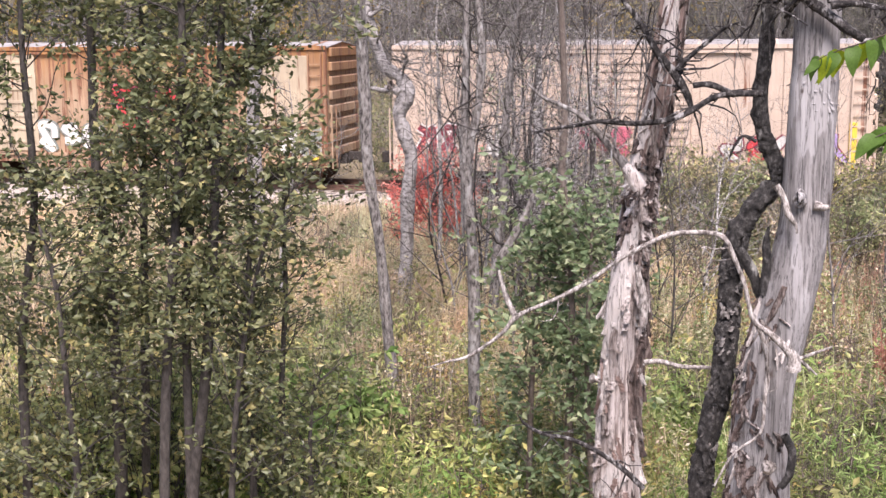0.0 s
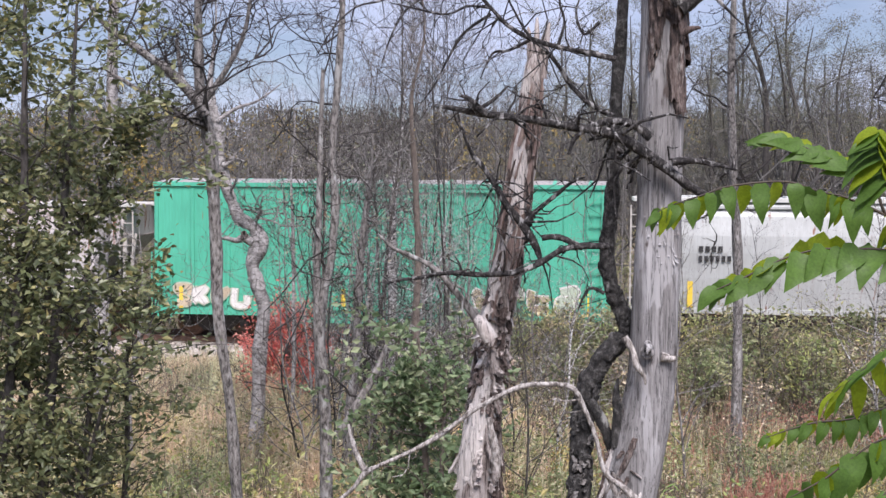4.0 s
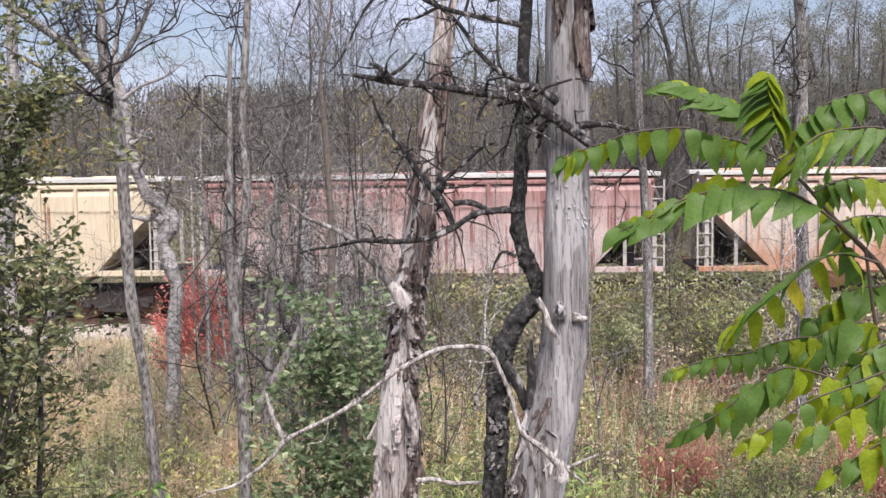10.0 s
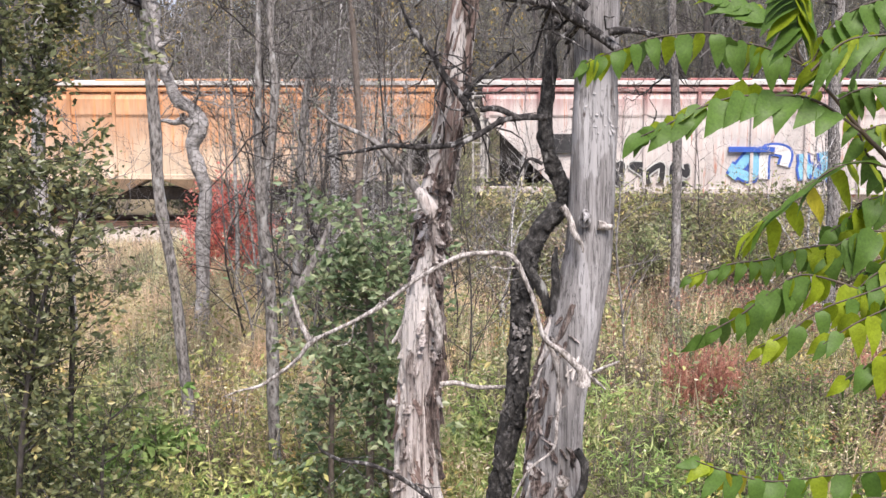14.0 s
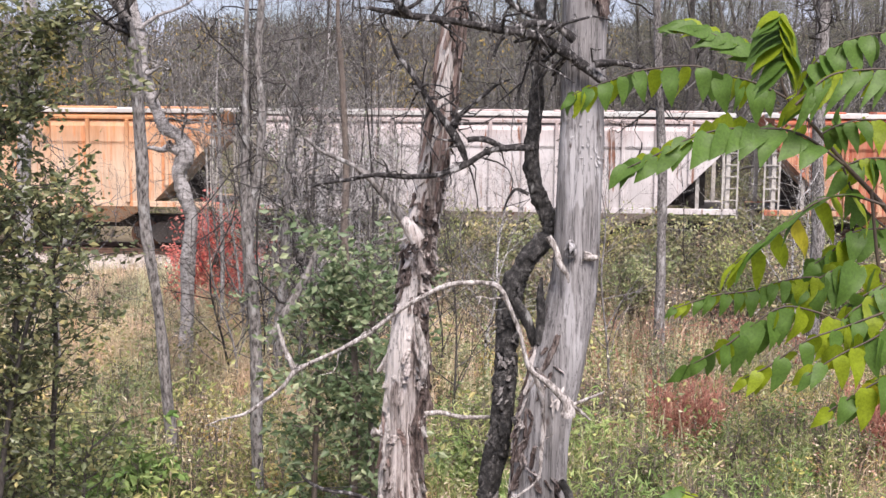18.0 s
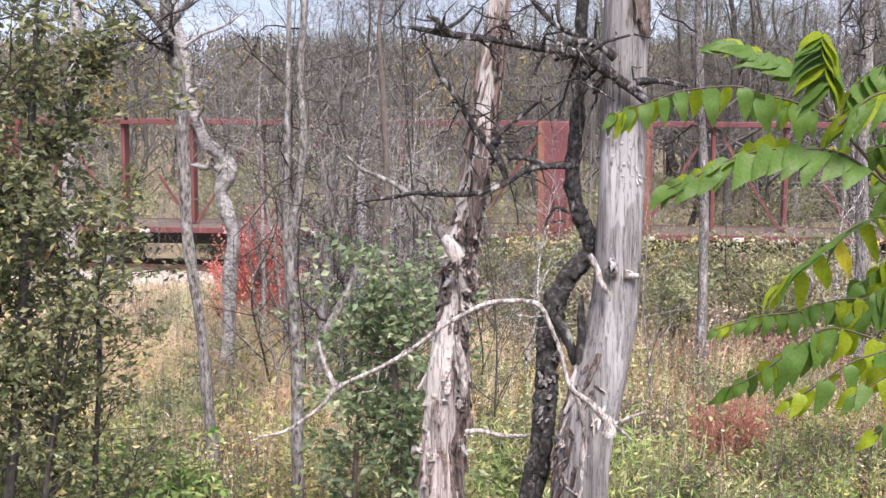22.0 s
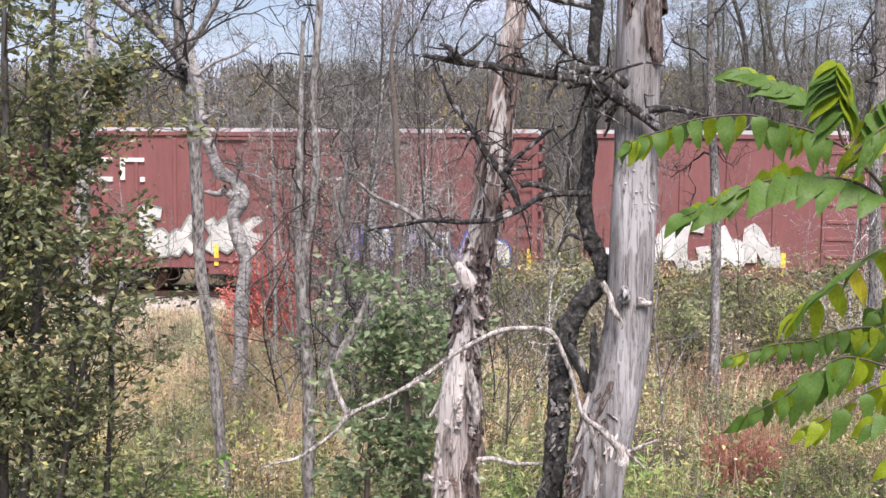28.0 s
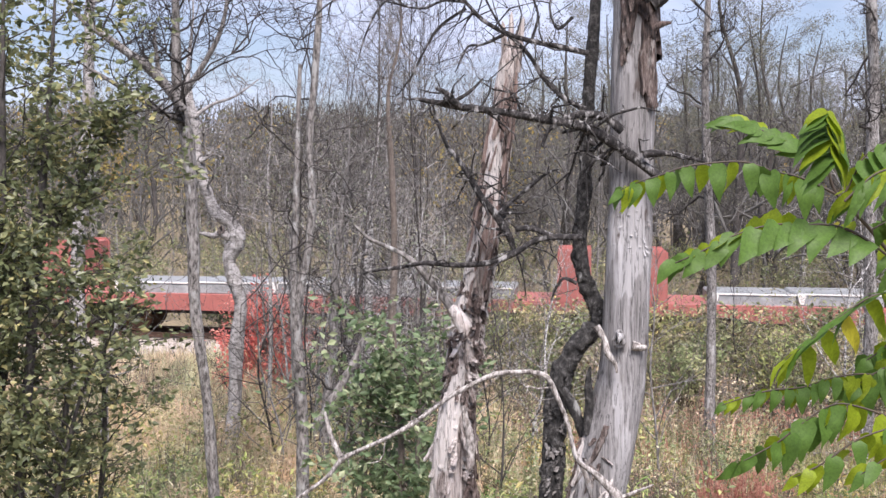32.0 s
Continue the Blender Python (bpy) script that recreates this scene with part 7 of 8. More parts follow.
def scatter_shrubs(kind, label, n, region, h, w, n_stem, n_leaf, size, stem_mat, leaf_mat, seed, variants=4, scale=(0.75, 1.25), aspect=0.55):
    rs = np.random.RandomState(seed)
    vs = [shrub(rs, h, w, n_stem, n_leaf, size, stem_mat, leaf_mat, aspect) for _ in range(variants)]
    for i in range(n):
        x, y = region(rs)
        s = scale[0] + (scale[1] - scale[0]) * rs.rand()
        turn = rs.rand() * 360
        if clearing(x, y):
            continue
        z = float(ground_height(x, y))
        ob = thing(kind, pose(x, y, z, 0, 0, turn), label, "shrub" if "weed" not in kind else "weed", kind + " in the field")
        sm, lm = vs[i % variants]
        for nm, me in (("stalk", sm), ("foliage", lm)):
            p = tagged(part(nm, me, None, ob), kind="stuff")
            p.scale = (s, s, s)


def clearing(x, y):
    """Low ground before the two russet patches, where nothing tall grows."""
    return (y > 13.2) & (y < 16.1) & (((x > 0.22 * y) & (x < 0.285 * y)) | ((x > 0.395 * y) & (x < 0.445 * y)))


def reg(x0, x1, y0, y1):
    return lambda rs: (x0 + (x1 - x0) * rs.rand(), y0 + (y1 - y0) * rs.rand())


def trackside(rs):
    x = -0.8 + 16 * rs.rand()
    return x, 32.3 - 0.11 * x - 7 * rs.rand() ** 1.9


def build_brush():
    scatter_shrubs("olive_shrub", "olive and yellow half-bare shrub in the brush", 95, trackside, 1.6, 0.75, 18, 420, 0.095, B["brush"], LEAF["olive"], 91, 6, (0.8, 1.45))
    scatter_shrubs("bramble", "tangled pinkish-brown half-bare bramble", 60, trackside, 1.3, 0.8, 30, 300, 0.08, B["far"], LEAF["weed"], 191, 4, (0.8, 1.4))
    scatter_shrubs("willow_shrub", "yellow-green leafy willow shrub", 26, trackside, 1.9, 0.8, 18, 700, 0.085, B["brush"], LEAF["lime"], 192, 4, (0.7, 1.4), 0.3)
    scatter_shrubs("olive_shrub", "olive and yellow half-bare shrub in the brush", 34, reg(-14, 14, 14, 28), 1.1, 0.6, 12, 420, 0.055, B["brush"], LEAF["olive"], 92)
    scatter_shrubs("green_weed", "fresh green broad-leaved weed", 90, lambda rs: (-7 + 16 * rs.rand(), 11.5 + 6.5 * rs.rand() ** 1.5), 0.75, 0.42, 12, 260, 0.09, B["brush"], LEAF["green"], 93, 4, (0.7, 1.3), 0.3)
    scatter_shrubs("yellow_weed", "yellowing weed with drying leaves", 80, reg(-9, 10, 11.5, 22), 0.8, 0.42, 10, 200, 0.06, B["brush"], LEAF["yellow"], 94)
    scatter_shrubs("russet_shrub", "low russet shrub with reddish leaves", 22, reg(1, 11, 14, 25), 0.8, 0.5, 12, 420, 0.045, B["brush"], LEAF["russet"], 95)
    scatter_shrubs("dry_weed", "dry brown weed stalks with seed heads", 150, reg(-12, 13, 13, 30), 1.1, 0.4, 14, 170, 0.04, B["brush"], LEAF["weed"], 96)
    scatter_shrubs("thicket_shrub", "tall brown thicket shrub behind the track", 75, lambda rs: (-17 + 36 * rs.rand(), 43 + 12 * rs.rand()), 2.6, 1.1, 22, 900, 0.09, B["far"], LEAF["olive"], 98, 4)
    scatter_shrubs("thicket_shrub", "low dark thicket shrub behind the track", 95, lambda rs: (-17 + 36 * rs.rand(), 39.8 + 6.0 * rs.rand() ** 1.3), 1.3, 0.9, 16, 520, 0.1, B["brush"], LEAF["alder"], 199, 4, (0.7, 1.2))
    scatter_shrubs("green_grass_clump", "tall fresh green grassy weed clump", 44, lambda rs: (0.8 + 6.6 * rs.rand(), 12.0 + 4.2 * rs.rand()), 0.95, 0.3, 34, 330, 0.11, B["brush"], LEAF["fresh"], 99, 4, (0.75, 1.35), 0.16)
    scatter_shrubs("russet_shrub", "low russet shrub with reddish leaves", 2, lambda rs: (3.9 + 0.7 * rs.rand(), 16.2 + 1.6 * rs.rand()), 1.0, 0.4, 18, 560, 0.045, B["brush"], LEAF["russet"], 100, 2)
    scatter_shrubs("russet_shrub", "low russet shrub with reddish leaves", 1, lambda rs: (6.2 + 0.7 * rs.rand(), 16.0 + 1.0 * rs.rand()), 0.9, 0.4, 16, 480, 0.045, B["brush"], LEAF["russet"], 193, 2)
    scatter_shrubs("yellow_green_weed", "yellow-green leafy weed clump", 46, lambda rs: (-5.8 + 4.6 * rs.rand(), 12.0 + 6.0 * rs.rand()), 0.8, 0.45, 14, 300, 0.08, B["brush"], LEAF["lime"], 194, 4, (0.7, 1.4), 0.35)
    scatter_shrubs("leafy_shrub", "yellow-green leafy shrub under the alders", 18, lambda rs: (-6.4 + 2.7 * rs.rand(), 11.2 + 1.8 * rs.rand()), 1.7, 0.7, 16, 620, 0.075, B["alder"], LEAF["lime"], 198, 4, (0.75, 1.25), 0.55)
    scatter_shrubs("green_weed", "fresh green broad-leaved weed", 16, lambda rs: (-3.9 + 1.3 * rs.rand(), 12.2 + 1.8 * rs.rand()), 1.0, 0.45, 14, 300, 0.12, B["brush"], LEAF["vivid"], 196, 4, (0.8, 1.3), 0.5)
    scatter_shrubs("yellow_weed", "yellowing weed with drying leaves", 12, reg(-4.5, -0.6, 12.0, 16.5), 0.8, 0.35, 12, 160, 0.055, B["brush"], LEAF["yellow"], 197)
    scatter_shrubs("straw_weed", "tall bleached straw weed", 60, lambda rs: (-8.5 + 7.5 * rs.rand(), 15.0 + 12.0 * rs.rand()), 1.1, 0.4, 24, 200, 0.1, LEAF["straw"], LEAF["straw"], 195, 4, (0.7, 1.3), 0.12)
    leafy([[(-4.19, 27.00, -0.03, 0.058), (-4.11, 27.00, 0.89, 0.058), (-4.04, 27.00, 1.67, 0.051), (-4.01, 27.00, 2.31, 0.038)], [(-4.51, 27.00, 0.10, 0.052), (-4.50, 27.00, 1.01, 0.045), (-4.58, 27.00, 1.79, 0.038)], [(-3.80, 27.00, 0.11, 0.052), (-3.72, 27.00, 0.90, 0.045), (-3.65, 27.00, 1.67, 0.032)]], 97, "red_maple", "small red maple sapling in autumn colour", "sapling", B["brush"], LEAF["red"], 8500, 0.085, 0.8, 48, 0.05)


build_brush()


def build_fallen():
    """Bleached dead branches lying in the weeds and leaning out of the brush."""
    rs = np.random.RandomState(222)
    for i in range(22):
        if i < 10:
            x, y = trackside(rs)
            h = 0.5 + 0.9 * rs.rand()
        else:
            x, y, h = -7 + 17 * rs.rand(), 13 + 14 * rs.rand(), 0.15 + 0.5 * rs.rand()
        a, L = (rs.rand() - 0.5) * 2.4 + (math.pi if rs.rand() < 0.5 else 0), 0.9 + 1.8 * rs.rand()
        z = float(ground_height(x, y))
        dx, dy = math.cos(a) * L, math.sin(a) * L
        st = [(0, 0, -0.03, 0.024), (dx * 0.3, dy * 0.3 + 0.04, h * 0.5, 0.02), (dx * 0.65, dy * 0.65 - 0.05, h * 0.9, 0.015), (dx, dy, h * 0.95, 0.006)]
        ob = thing("fallen_branch", pose(x, y, z), "bleached dead branch caught in the weeds", "branch", "dead branches in the field")
        part("limb", stem_mesh("limb", [st], B["pale"], 6, 0.1, 4, i), None, ob)
        tw = []
        for k in range(3):
            p = np.array(st[1 + k % 3][:3])
            d = np.array([dx, dy, 0]) / L * 0.5 + rs.randn(3) * 0.5
            tw.append([(*p, 0.009), (*(p + d * 0.25), 0.006), (*(p + d * 0.5 + rs.randn(3) * 0.05), 0.002)])
        tagged(part("crown", stem_mesh("crown", tw, B["pale"], 4, 0, 2, i), None, ob), kind="stuff")


build_fallen()


def build_grass():
    rs = np.random.RandomState(101)

    def pts(n, x0, x1, y0, y1, power=1.0):
        y = y0 + (y1 - y0) * rs.rand(n) ** power
        x = x0 + (x1 - x0) * rs.rand(n)
        keep = y < 33.0 - 0.11 * x
        x, y = x[keep], y[keep]
        return np.stack([x, y, ground_height(x, y) - 0.02], 1)

    def tuft(n, m, spread, *a):
        c = pts(n, *a)
        return np.repeat(c, m, 0) + rs.randn(len(c) * m, 3) * np.array([spread, spread, 0])

    for nm, label, base, h, mat, w, lean in (
        ("dry_grass", "tall straw-coloured dry grass beside the track", tuft(3800, 16, 0.1, -16, 1, 19, 33), 0.7, LEAF["straw"], 0.011, 0.7),
        ("dry_grass", "straw-coloured dry grass among the weeds", tuft(1900, 12, 0.1, -14, 15, 11, 33), 0.5, LEAF["straw"], 0.009, 1.0),
        ("green_grass", "mixed green and yellowing grass", tuft(2600, 14, 0.1, -13, 14, 10.5, 24), 0.45, LEAF["grass"], 0.009, 1.0),
        ("brown_weeds", "tangle of brown weed stalks", tuft(2600, 10, 0.14, -14, 16, 14, 33), 0.8, LEAF["weed"], 0.008, 0.5),
    ):
        ob = new(nm, blade_mesh(nm, base, h, rs, mat, w, lean))
        tagged(ob, label, "grass", kind="stuff")

    def herb(nm, label, n, m, spread, box_, h, size, mat, seed, power=1.0):
        """Low leafy growth in patches: leaves at all heights up to h round scattered middles."""
        r = np.random.RandomState(seed)
        c = pts(n, *box_, power)
        f = np.sin(c[:, 0] * 0.9 + seed) + np.sin(c[:, 1] * 0.7 + seed * 1.7) + 0.6 * np.sin(c[:, 0] * 2.3 + c[:, 1] * 1.9)
        c = c[f > -0.5]
        top = h * (0.5 + r.rand(len(c)))
        p = np.repeat(c, m, 0)
        p = p + r.randn(len(p), 3) * np.array([spread, spread, 0])
        p[:, 2] += np.repeat(top, m) * r.rand(len(p)) ** 0.8
        ob = new(nm, leaf_mesh(nm, p, size, r, mat, 0.5, 0.1))
        tagged(ob, label, "undergrowth", kind="stuff")

    herb("undergrowth", "tangled pinkish-brown leaves of dying weeds", 2200, 30, 0.16, (-3, 15, 13, 33), 0.75, 0.05, LEAF["weed"], 131)
    herb("undergrowth", "olive and yellow leaves of low weeds", 2000, 28, 0.16, (-13, 15, 12, 32), 0.7, 0.055, LEAF["olive"], 132)
    herb("undergrowth", "fresh green low leaves", 1100, 26, 0.15, (-8, 10, 11, 18), 0.5, 0.06, LEAF["green"], 133, 1.4)
    herb("undergrowth", "yellow and straw-coloured low leaves", 700, 24, 0.15, (-12, 13, 12, 27), 0.6, 0.05, LEAF["yellow"], 134)
    herb("undergrowth", "yellow-green broad leaves of tall weeds", 800, 20, 0.2, (-9, 4, 11, 23), 0.95, 0.1, LEAF["lime"], 136)
    herb("undergrowth", "pale dusty green leaves of low shrubs", 950, 22, 0.22, (-2, 14, 16.5, 31), 0.9, 0.085, LEAF["dusty"], 137)
    herb("undergrowth", "pale dusty green leaves of low shrubs", 600, 20, 0.22, (-10, 1, 12, 28), 0.8, 0.085, LEAF["dusty"], 138)
    herb("undergrowth", "russet low leaves", 500, 26, 0.15, (-2, 13, 14, 28), 0.6, 0.05, LEAF["russet"], 135)


build_grass()


def build_stalks():
    """Upright weeds: thin stalks with narrow leaves that point up and outwards all along them."""
    def stalks(label, n, m, box_, h, size, mat, seed, aspect=0.2, rise=0.5, power=1.0):
        rs = np.random.RandomState(seed)
        x0, x1, y0, y1 = box_
        x, y = x0 + (x1 - x0) * rs.rand(n), y0 + (y1 - y0) * rs.rand(n) ** power
        f = np.sin(x * 1.3 + seed) + np.sin(y * 1.1 + seed * 1.7) + 0.7 * np.sin(x * 2.9 + y * 2.3)
        keep = (f > -0.7) & (y < 32.6 - 0.11 * x) & ~clearing(x, y)
        x, y = x[keep], y[keep]
        base = np.stack([x, y, ground_height(x, y) - 0.03], 1)
        tall = h * (0.6 + 0.6 * rs.rand(len(base)))
        lean = rs.randn(len(base), 2) * 0.12
        top = base + np.concatenate([lean * tall[:, None], tall[:, None]], 1)
        side = np.stack([np.full(len(base), 0.006), np.zeros(len(base)), np.zeros(len(base))], 1)
        V = np.stack([base - side, base + side, top + side * 0.4, top - side * 0.4], 1).reshape(-1, 3)
        o = np.arange(len(base))[:, None] * 4
        me = mesh_np("weed_stalks", V, np.concatenate([o + [[0, 1, 2]], o + [[0, 2, 3]]], 1).reshape(-1, 3), mat)
        ob = tagged(new("weed_stalks", me), label, "weeds", kind="stuff")
        g = (0.15 + 0.85 * rs.rand(len(base) * m))[:, None]
        pos = np.repeat(base, m, 0) * (1 - g) + np.repeat(top, m, 0) * g
        tagged(part("foliage", leaf_mesh("leaves", pos, size, rs, mat, aspect, -rise), None, ob), kind="stuff")

    stalks("upright pale green weeds with narrow leaves", 900, 26, (0.4, 8.5, 11.6, 15.5), 0.95, 0.1, LEAF["fresh"], 401)
    stalks("upright dusty green weeds with narrow leaves", 800, 22, (-1.5, 11, 13.5, 20), 0.9, 0.09, LEAF["dusty"], 402)
    stalks("upright olive weeds with narrow leaves", 800, 20, (-8, 0, 11.6, 18), 0.9, 0.085, LEAF["olive"], 403)
    stalks("upright green weeds with narrow leaves", 420, 22, (-6.5, 0, 11.6, 15), 0.85, 0.1, LEAF["green"], 404)
    stalks("brown upright dying weeds", 1500, 18, (-1, 14, 15, 31), 1.0, 0.07, LEAF["weed"], 405)
    stalks("straw-coloured upright dead weeds", 1300, 10, (-11, 2, 13, 31), 1.1, 0.1, LEAF["straw"], 406, 0.13, 1.0)
    stalks("russet upright weeds in a small patch", 230, 46, (3.62, 4.5, 16.2, 17.0), 1.2, 0.085, LEAF["russet"], 407, 0.14, 1.0)
    stalks("russet upright weeds in a small patch", 110, 40, (6.4, 7.2, 16.1, 16.9), 1.05, 0.085, LEAF["russet"], 408, 0.14, 1.0)
    stalks("reddish-brown upright weeds", 110, 18, (2.2, 5.2, 20, 24), 1.0, 0.07, LEAF["russet"], 409, 0.22)
    stalks("tall yellow-green weeds with narrow leaves", 420, 22, (4.5, 9.5, 16, 20), 1.0, 0.08, LEAF["lime"], 410)


build_stalks()


# ---- woods beyond the track ----
def build_woods():
    rs = np.random.RandomState(111)
    vs = []
    for i in range(9):
        big = i < 5
        st = branching(rs, 9 + rs.rand() * 3, 0.17 if big else 0.09, 4, 0.3 if big else 0.12, 0.7 if big else 0.75, 17 if big else 16, 0.12 if big else 0.3, 0.95 if big else 0.75)
        tips = np.array([s[-1][:3] for s in st[1:]])
        if big:
            tips = tips[tips[:, 2] > 3.5]
            tips = tips[np.argsort(np.sin(tips @ np.array([1.7, 2.3, 1.1])))[len(tips) // 3:]]
        n = 5200 if big else 700
        pos = tips[rs.randint(0, len(tips), n)] + rs.randn(n, 3) * (0.13 if big else 0.12)
        vs.append((stem_mesh("trunk", st[:1], B["alder"] if big else B["grey"], 8, 0.06, 4, i), twig_mesh("crown", st[1:], B["hill"]), leaf_mesh("leaves", pos, 0.055 if big else 0.09, rs, LEAF["haze"] if big else LEAF["far"], 0.5)))
    for i in range(240):
        right = i < 64
        if right:
            y = 43 + 26 * rs.rand()
            x = 0.03 * y + rs.rand() ** 0.8 * (0.46 * y)
        else:
            y = 43 + 65 * rs.rand() ** 1.2
            x = (rs.rand() - 0.5) * (24 + y * 0.8) - 4
        k = rs.randint(0, 5) if right else rs.randint(3, 9)
        s = 0.88 + 0.4 * rs.rand() if right else 0.55 + 0.35 * rs.rand()
        ob = thing("bare_tree", pose(x, y, float(ground_height(x, y)) - 0.1, 0, 0, rs.rand() * 360), "bare autumn tree with fine twigs and few leaves", "tree", "bare trees beyond the track")
        for nm, me in zip(("trunk", "crown", "foliage"), vs[k]):
            if nm == "foliage" and not right and rs.rand() < 0.7:
                continue
            p = part(nm, me, None, ob)
            p.scale = (s, s, s)
            if nm != "trunk":
                tagged(p, kind="stuff")
    # the wooded rise: thin stems, masses of upright twigs, patches of leaves
    items = []
    n = 1800
    yy = 62 + 110 * rs.rand(n)
    xx = (rs.rand(n) - 0.5) * (36 + yy * 1.1)
    hh = 5.0 + 3.0 * rs.rand(n)
    zz = ground_height(xx, yy)
    for x, y, h, z in zip(xx, yy, hh, zz):
        items.append(tube([(x, y, z, 0.07), (x + rs.randn() * 0.2, y, z + h * 0.6, 0.045), (x + rs.randn() * 0.4, y, z + h, 0.012)], 3, 0, 0, 1))
    v, f = join_vf(items)
    ob = new("far_wood", mesh_np("far_wood", v, f, B["grey"], True))
    tagged(ob, "distant wood of slim grey bare stems", "woods", kind="stuff")

    def cloud(nm, label, n, size, aspect, mat, droop, lo, sel):
        q = np.nonzero(sel)[0]
        k = q[rs.randint(0, len(q), n)]
        pos = np.stack([xx[k] + rs.randn(n) * 1.0, yy[k] + rs.randn(n) * 1.2, zz[k] + hh[k] * (lo + (1 - lo) * rs.rand(n))], 1)
        ob = new(nm, leaf_mesh(nm, pos, size, rs, mat, aspect, droop))
        tagged(ob, label, "foliage", kind="stuff")

    every = np.ones(n, bool)
    cloud("far_twigs", "haze of fine brown twigs in the distant wood", 150000, 0.75, 0.07, B["hill"], -0.9, 0.05, every)
    cloud("far_foliage", "thin brown autumn foliage of the distant wood", 60000, 0.24, 0.6, LEAF["far"], 0.2, 0.1, every)
    gold = np.sin(xx * 0.33 + 1) + np.sin(yy * 0.21) > 1.0
    cloud("far_foliage", "patches of ochre yellow foliage in the distant wood", 42000, 0.27, 0.6, LEAF["ochre"], 0.2, 0.5, gold)
    dark = np.sin(xx * 0.27 - 2) + np.sin(yy * 0.17 + 1) + 0.012 * (yy - 90) > 0.7
    cloud("far_foliage", "dark green evergreen patches in the distant wood", 26000, 0.25, 0.5, LEAF["pine"], 0.3, 0.2, dark)


LEAF["ochre"] = leafmat("ochre_leaf", [(0.0, (0.25, 0.19, 0.07)), (0.8, (0.4, 0.3, 0.11)), (1.0, (0.5, 0.36, 0.12))], 0.3, 0.9)
LEAF["pine"] = leafmat("evergreen", [(0.0, (0.06, 0.08, 0.045)), (1.0, (0.13, 0.145, 0.075))], 0.1, 0.9)
LEAF["far"] = leafmat("far_foliage", [(0.0, (0.095, 0.09, 0.072)), (0.5, (0.18, 0.16, 0.118)), (0.8, (0.27, 0.205, 0.11)), (1.0, (0.125, 0.145, 0.08))], 0.2, 0.9)
build_woods()


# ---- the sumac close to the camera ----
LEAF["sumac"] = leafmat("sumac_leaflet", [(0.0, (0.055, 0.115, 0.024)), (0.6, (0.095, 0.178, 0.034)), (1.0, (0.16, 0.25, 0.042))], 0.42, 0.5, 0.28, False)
# lime copy of the leaflet: light shining through it is put into the colour
LEAF["sumac_backlit_lime"] = leafmat("lime_sumac_leaflet", [(0.0, (0.16, 0.26, 0.015)), (1.0, (0.36, 0.43, 0.026))], 0.55, 0.5, 0.3, False)
LEAF["sumac_yellow"] = leafmat("yellow_sumac_leaflet", [(0.0, (0.45, 0.45, 0.03)), (1.0, (0.6, 0.5, 0.05))], 0.45, 0.5, 0.3, False)
SUMAC_STEM = plain("sumac_stem", (0.03, 0.02, 0.017), (0.08, 0.058, 0.035), 12, 0.6)


def leaflet_mesh(mat, seed, w0=0.22):
    """One leaflet, 1 long, broad at its base and drawn out to the tip, folded along its midrib, wavy, faintly toothed."""
    rs = np.random.RandomState(seed)
    n = 12
    wide, bend, twist, fold = w0 * (0.9 + 0.25 * rs.rand()), 0.12 + 0.25 * rs.rand(), rs.randn() * 0.25, 0.08 + 0.22 * rs.rand()
    skew = 0.12 * rs.randn()
    V, F = [], []
    for i in range(n + 1):
        t = i / n
        k = max(0, (t - 0.2) / 0.8)
        w = wide * (0.5 + 0.5 * math.sin(1.57 * min(1, t / 0.2))) * (1 - k ** 2.3) * (1 - 0.25 * k) * (1 + 0.025 * (-1) ** i) if i < n else 0.003
        z = -bend * t * t + 0.02 * math.sin(t * 8 + seed)
        k = twist * t
        for sgn in (-1, 0, 1):
            V.append((t, sgn * w * (1 + sgn * skew) * math.cos(k) + 0.06 * math.sin(2.5 * t + seed) * t, z + abs(sgn) * (fold + 0.05 * math.sin(7 * t + seed + sgn)) * w + sgn * w * math.sin(k)))
    for i in range(n):
        a = i * 3
        F += [(a, a + 1, a + 4, a + 3), (a + 1, a + 2, a + 5, a + 4)]
    return mesh_np("leaflet", V, F, mat, smooth=True)


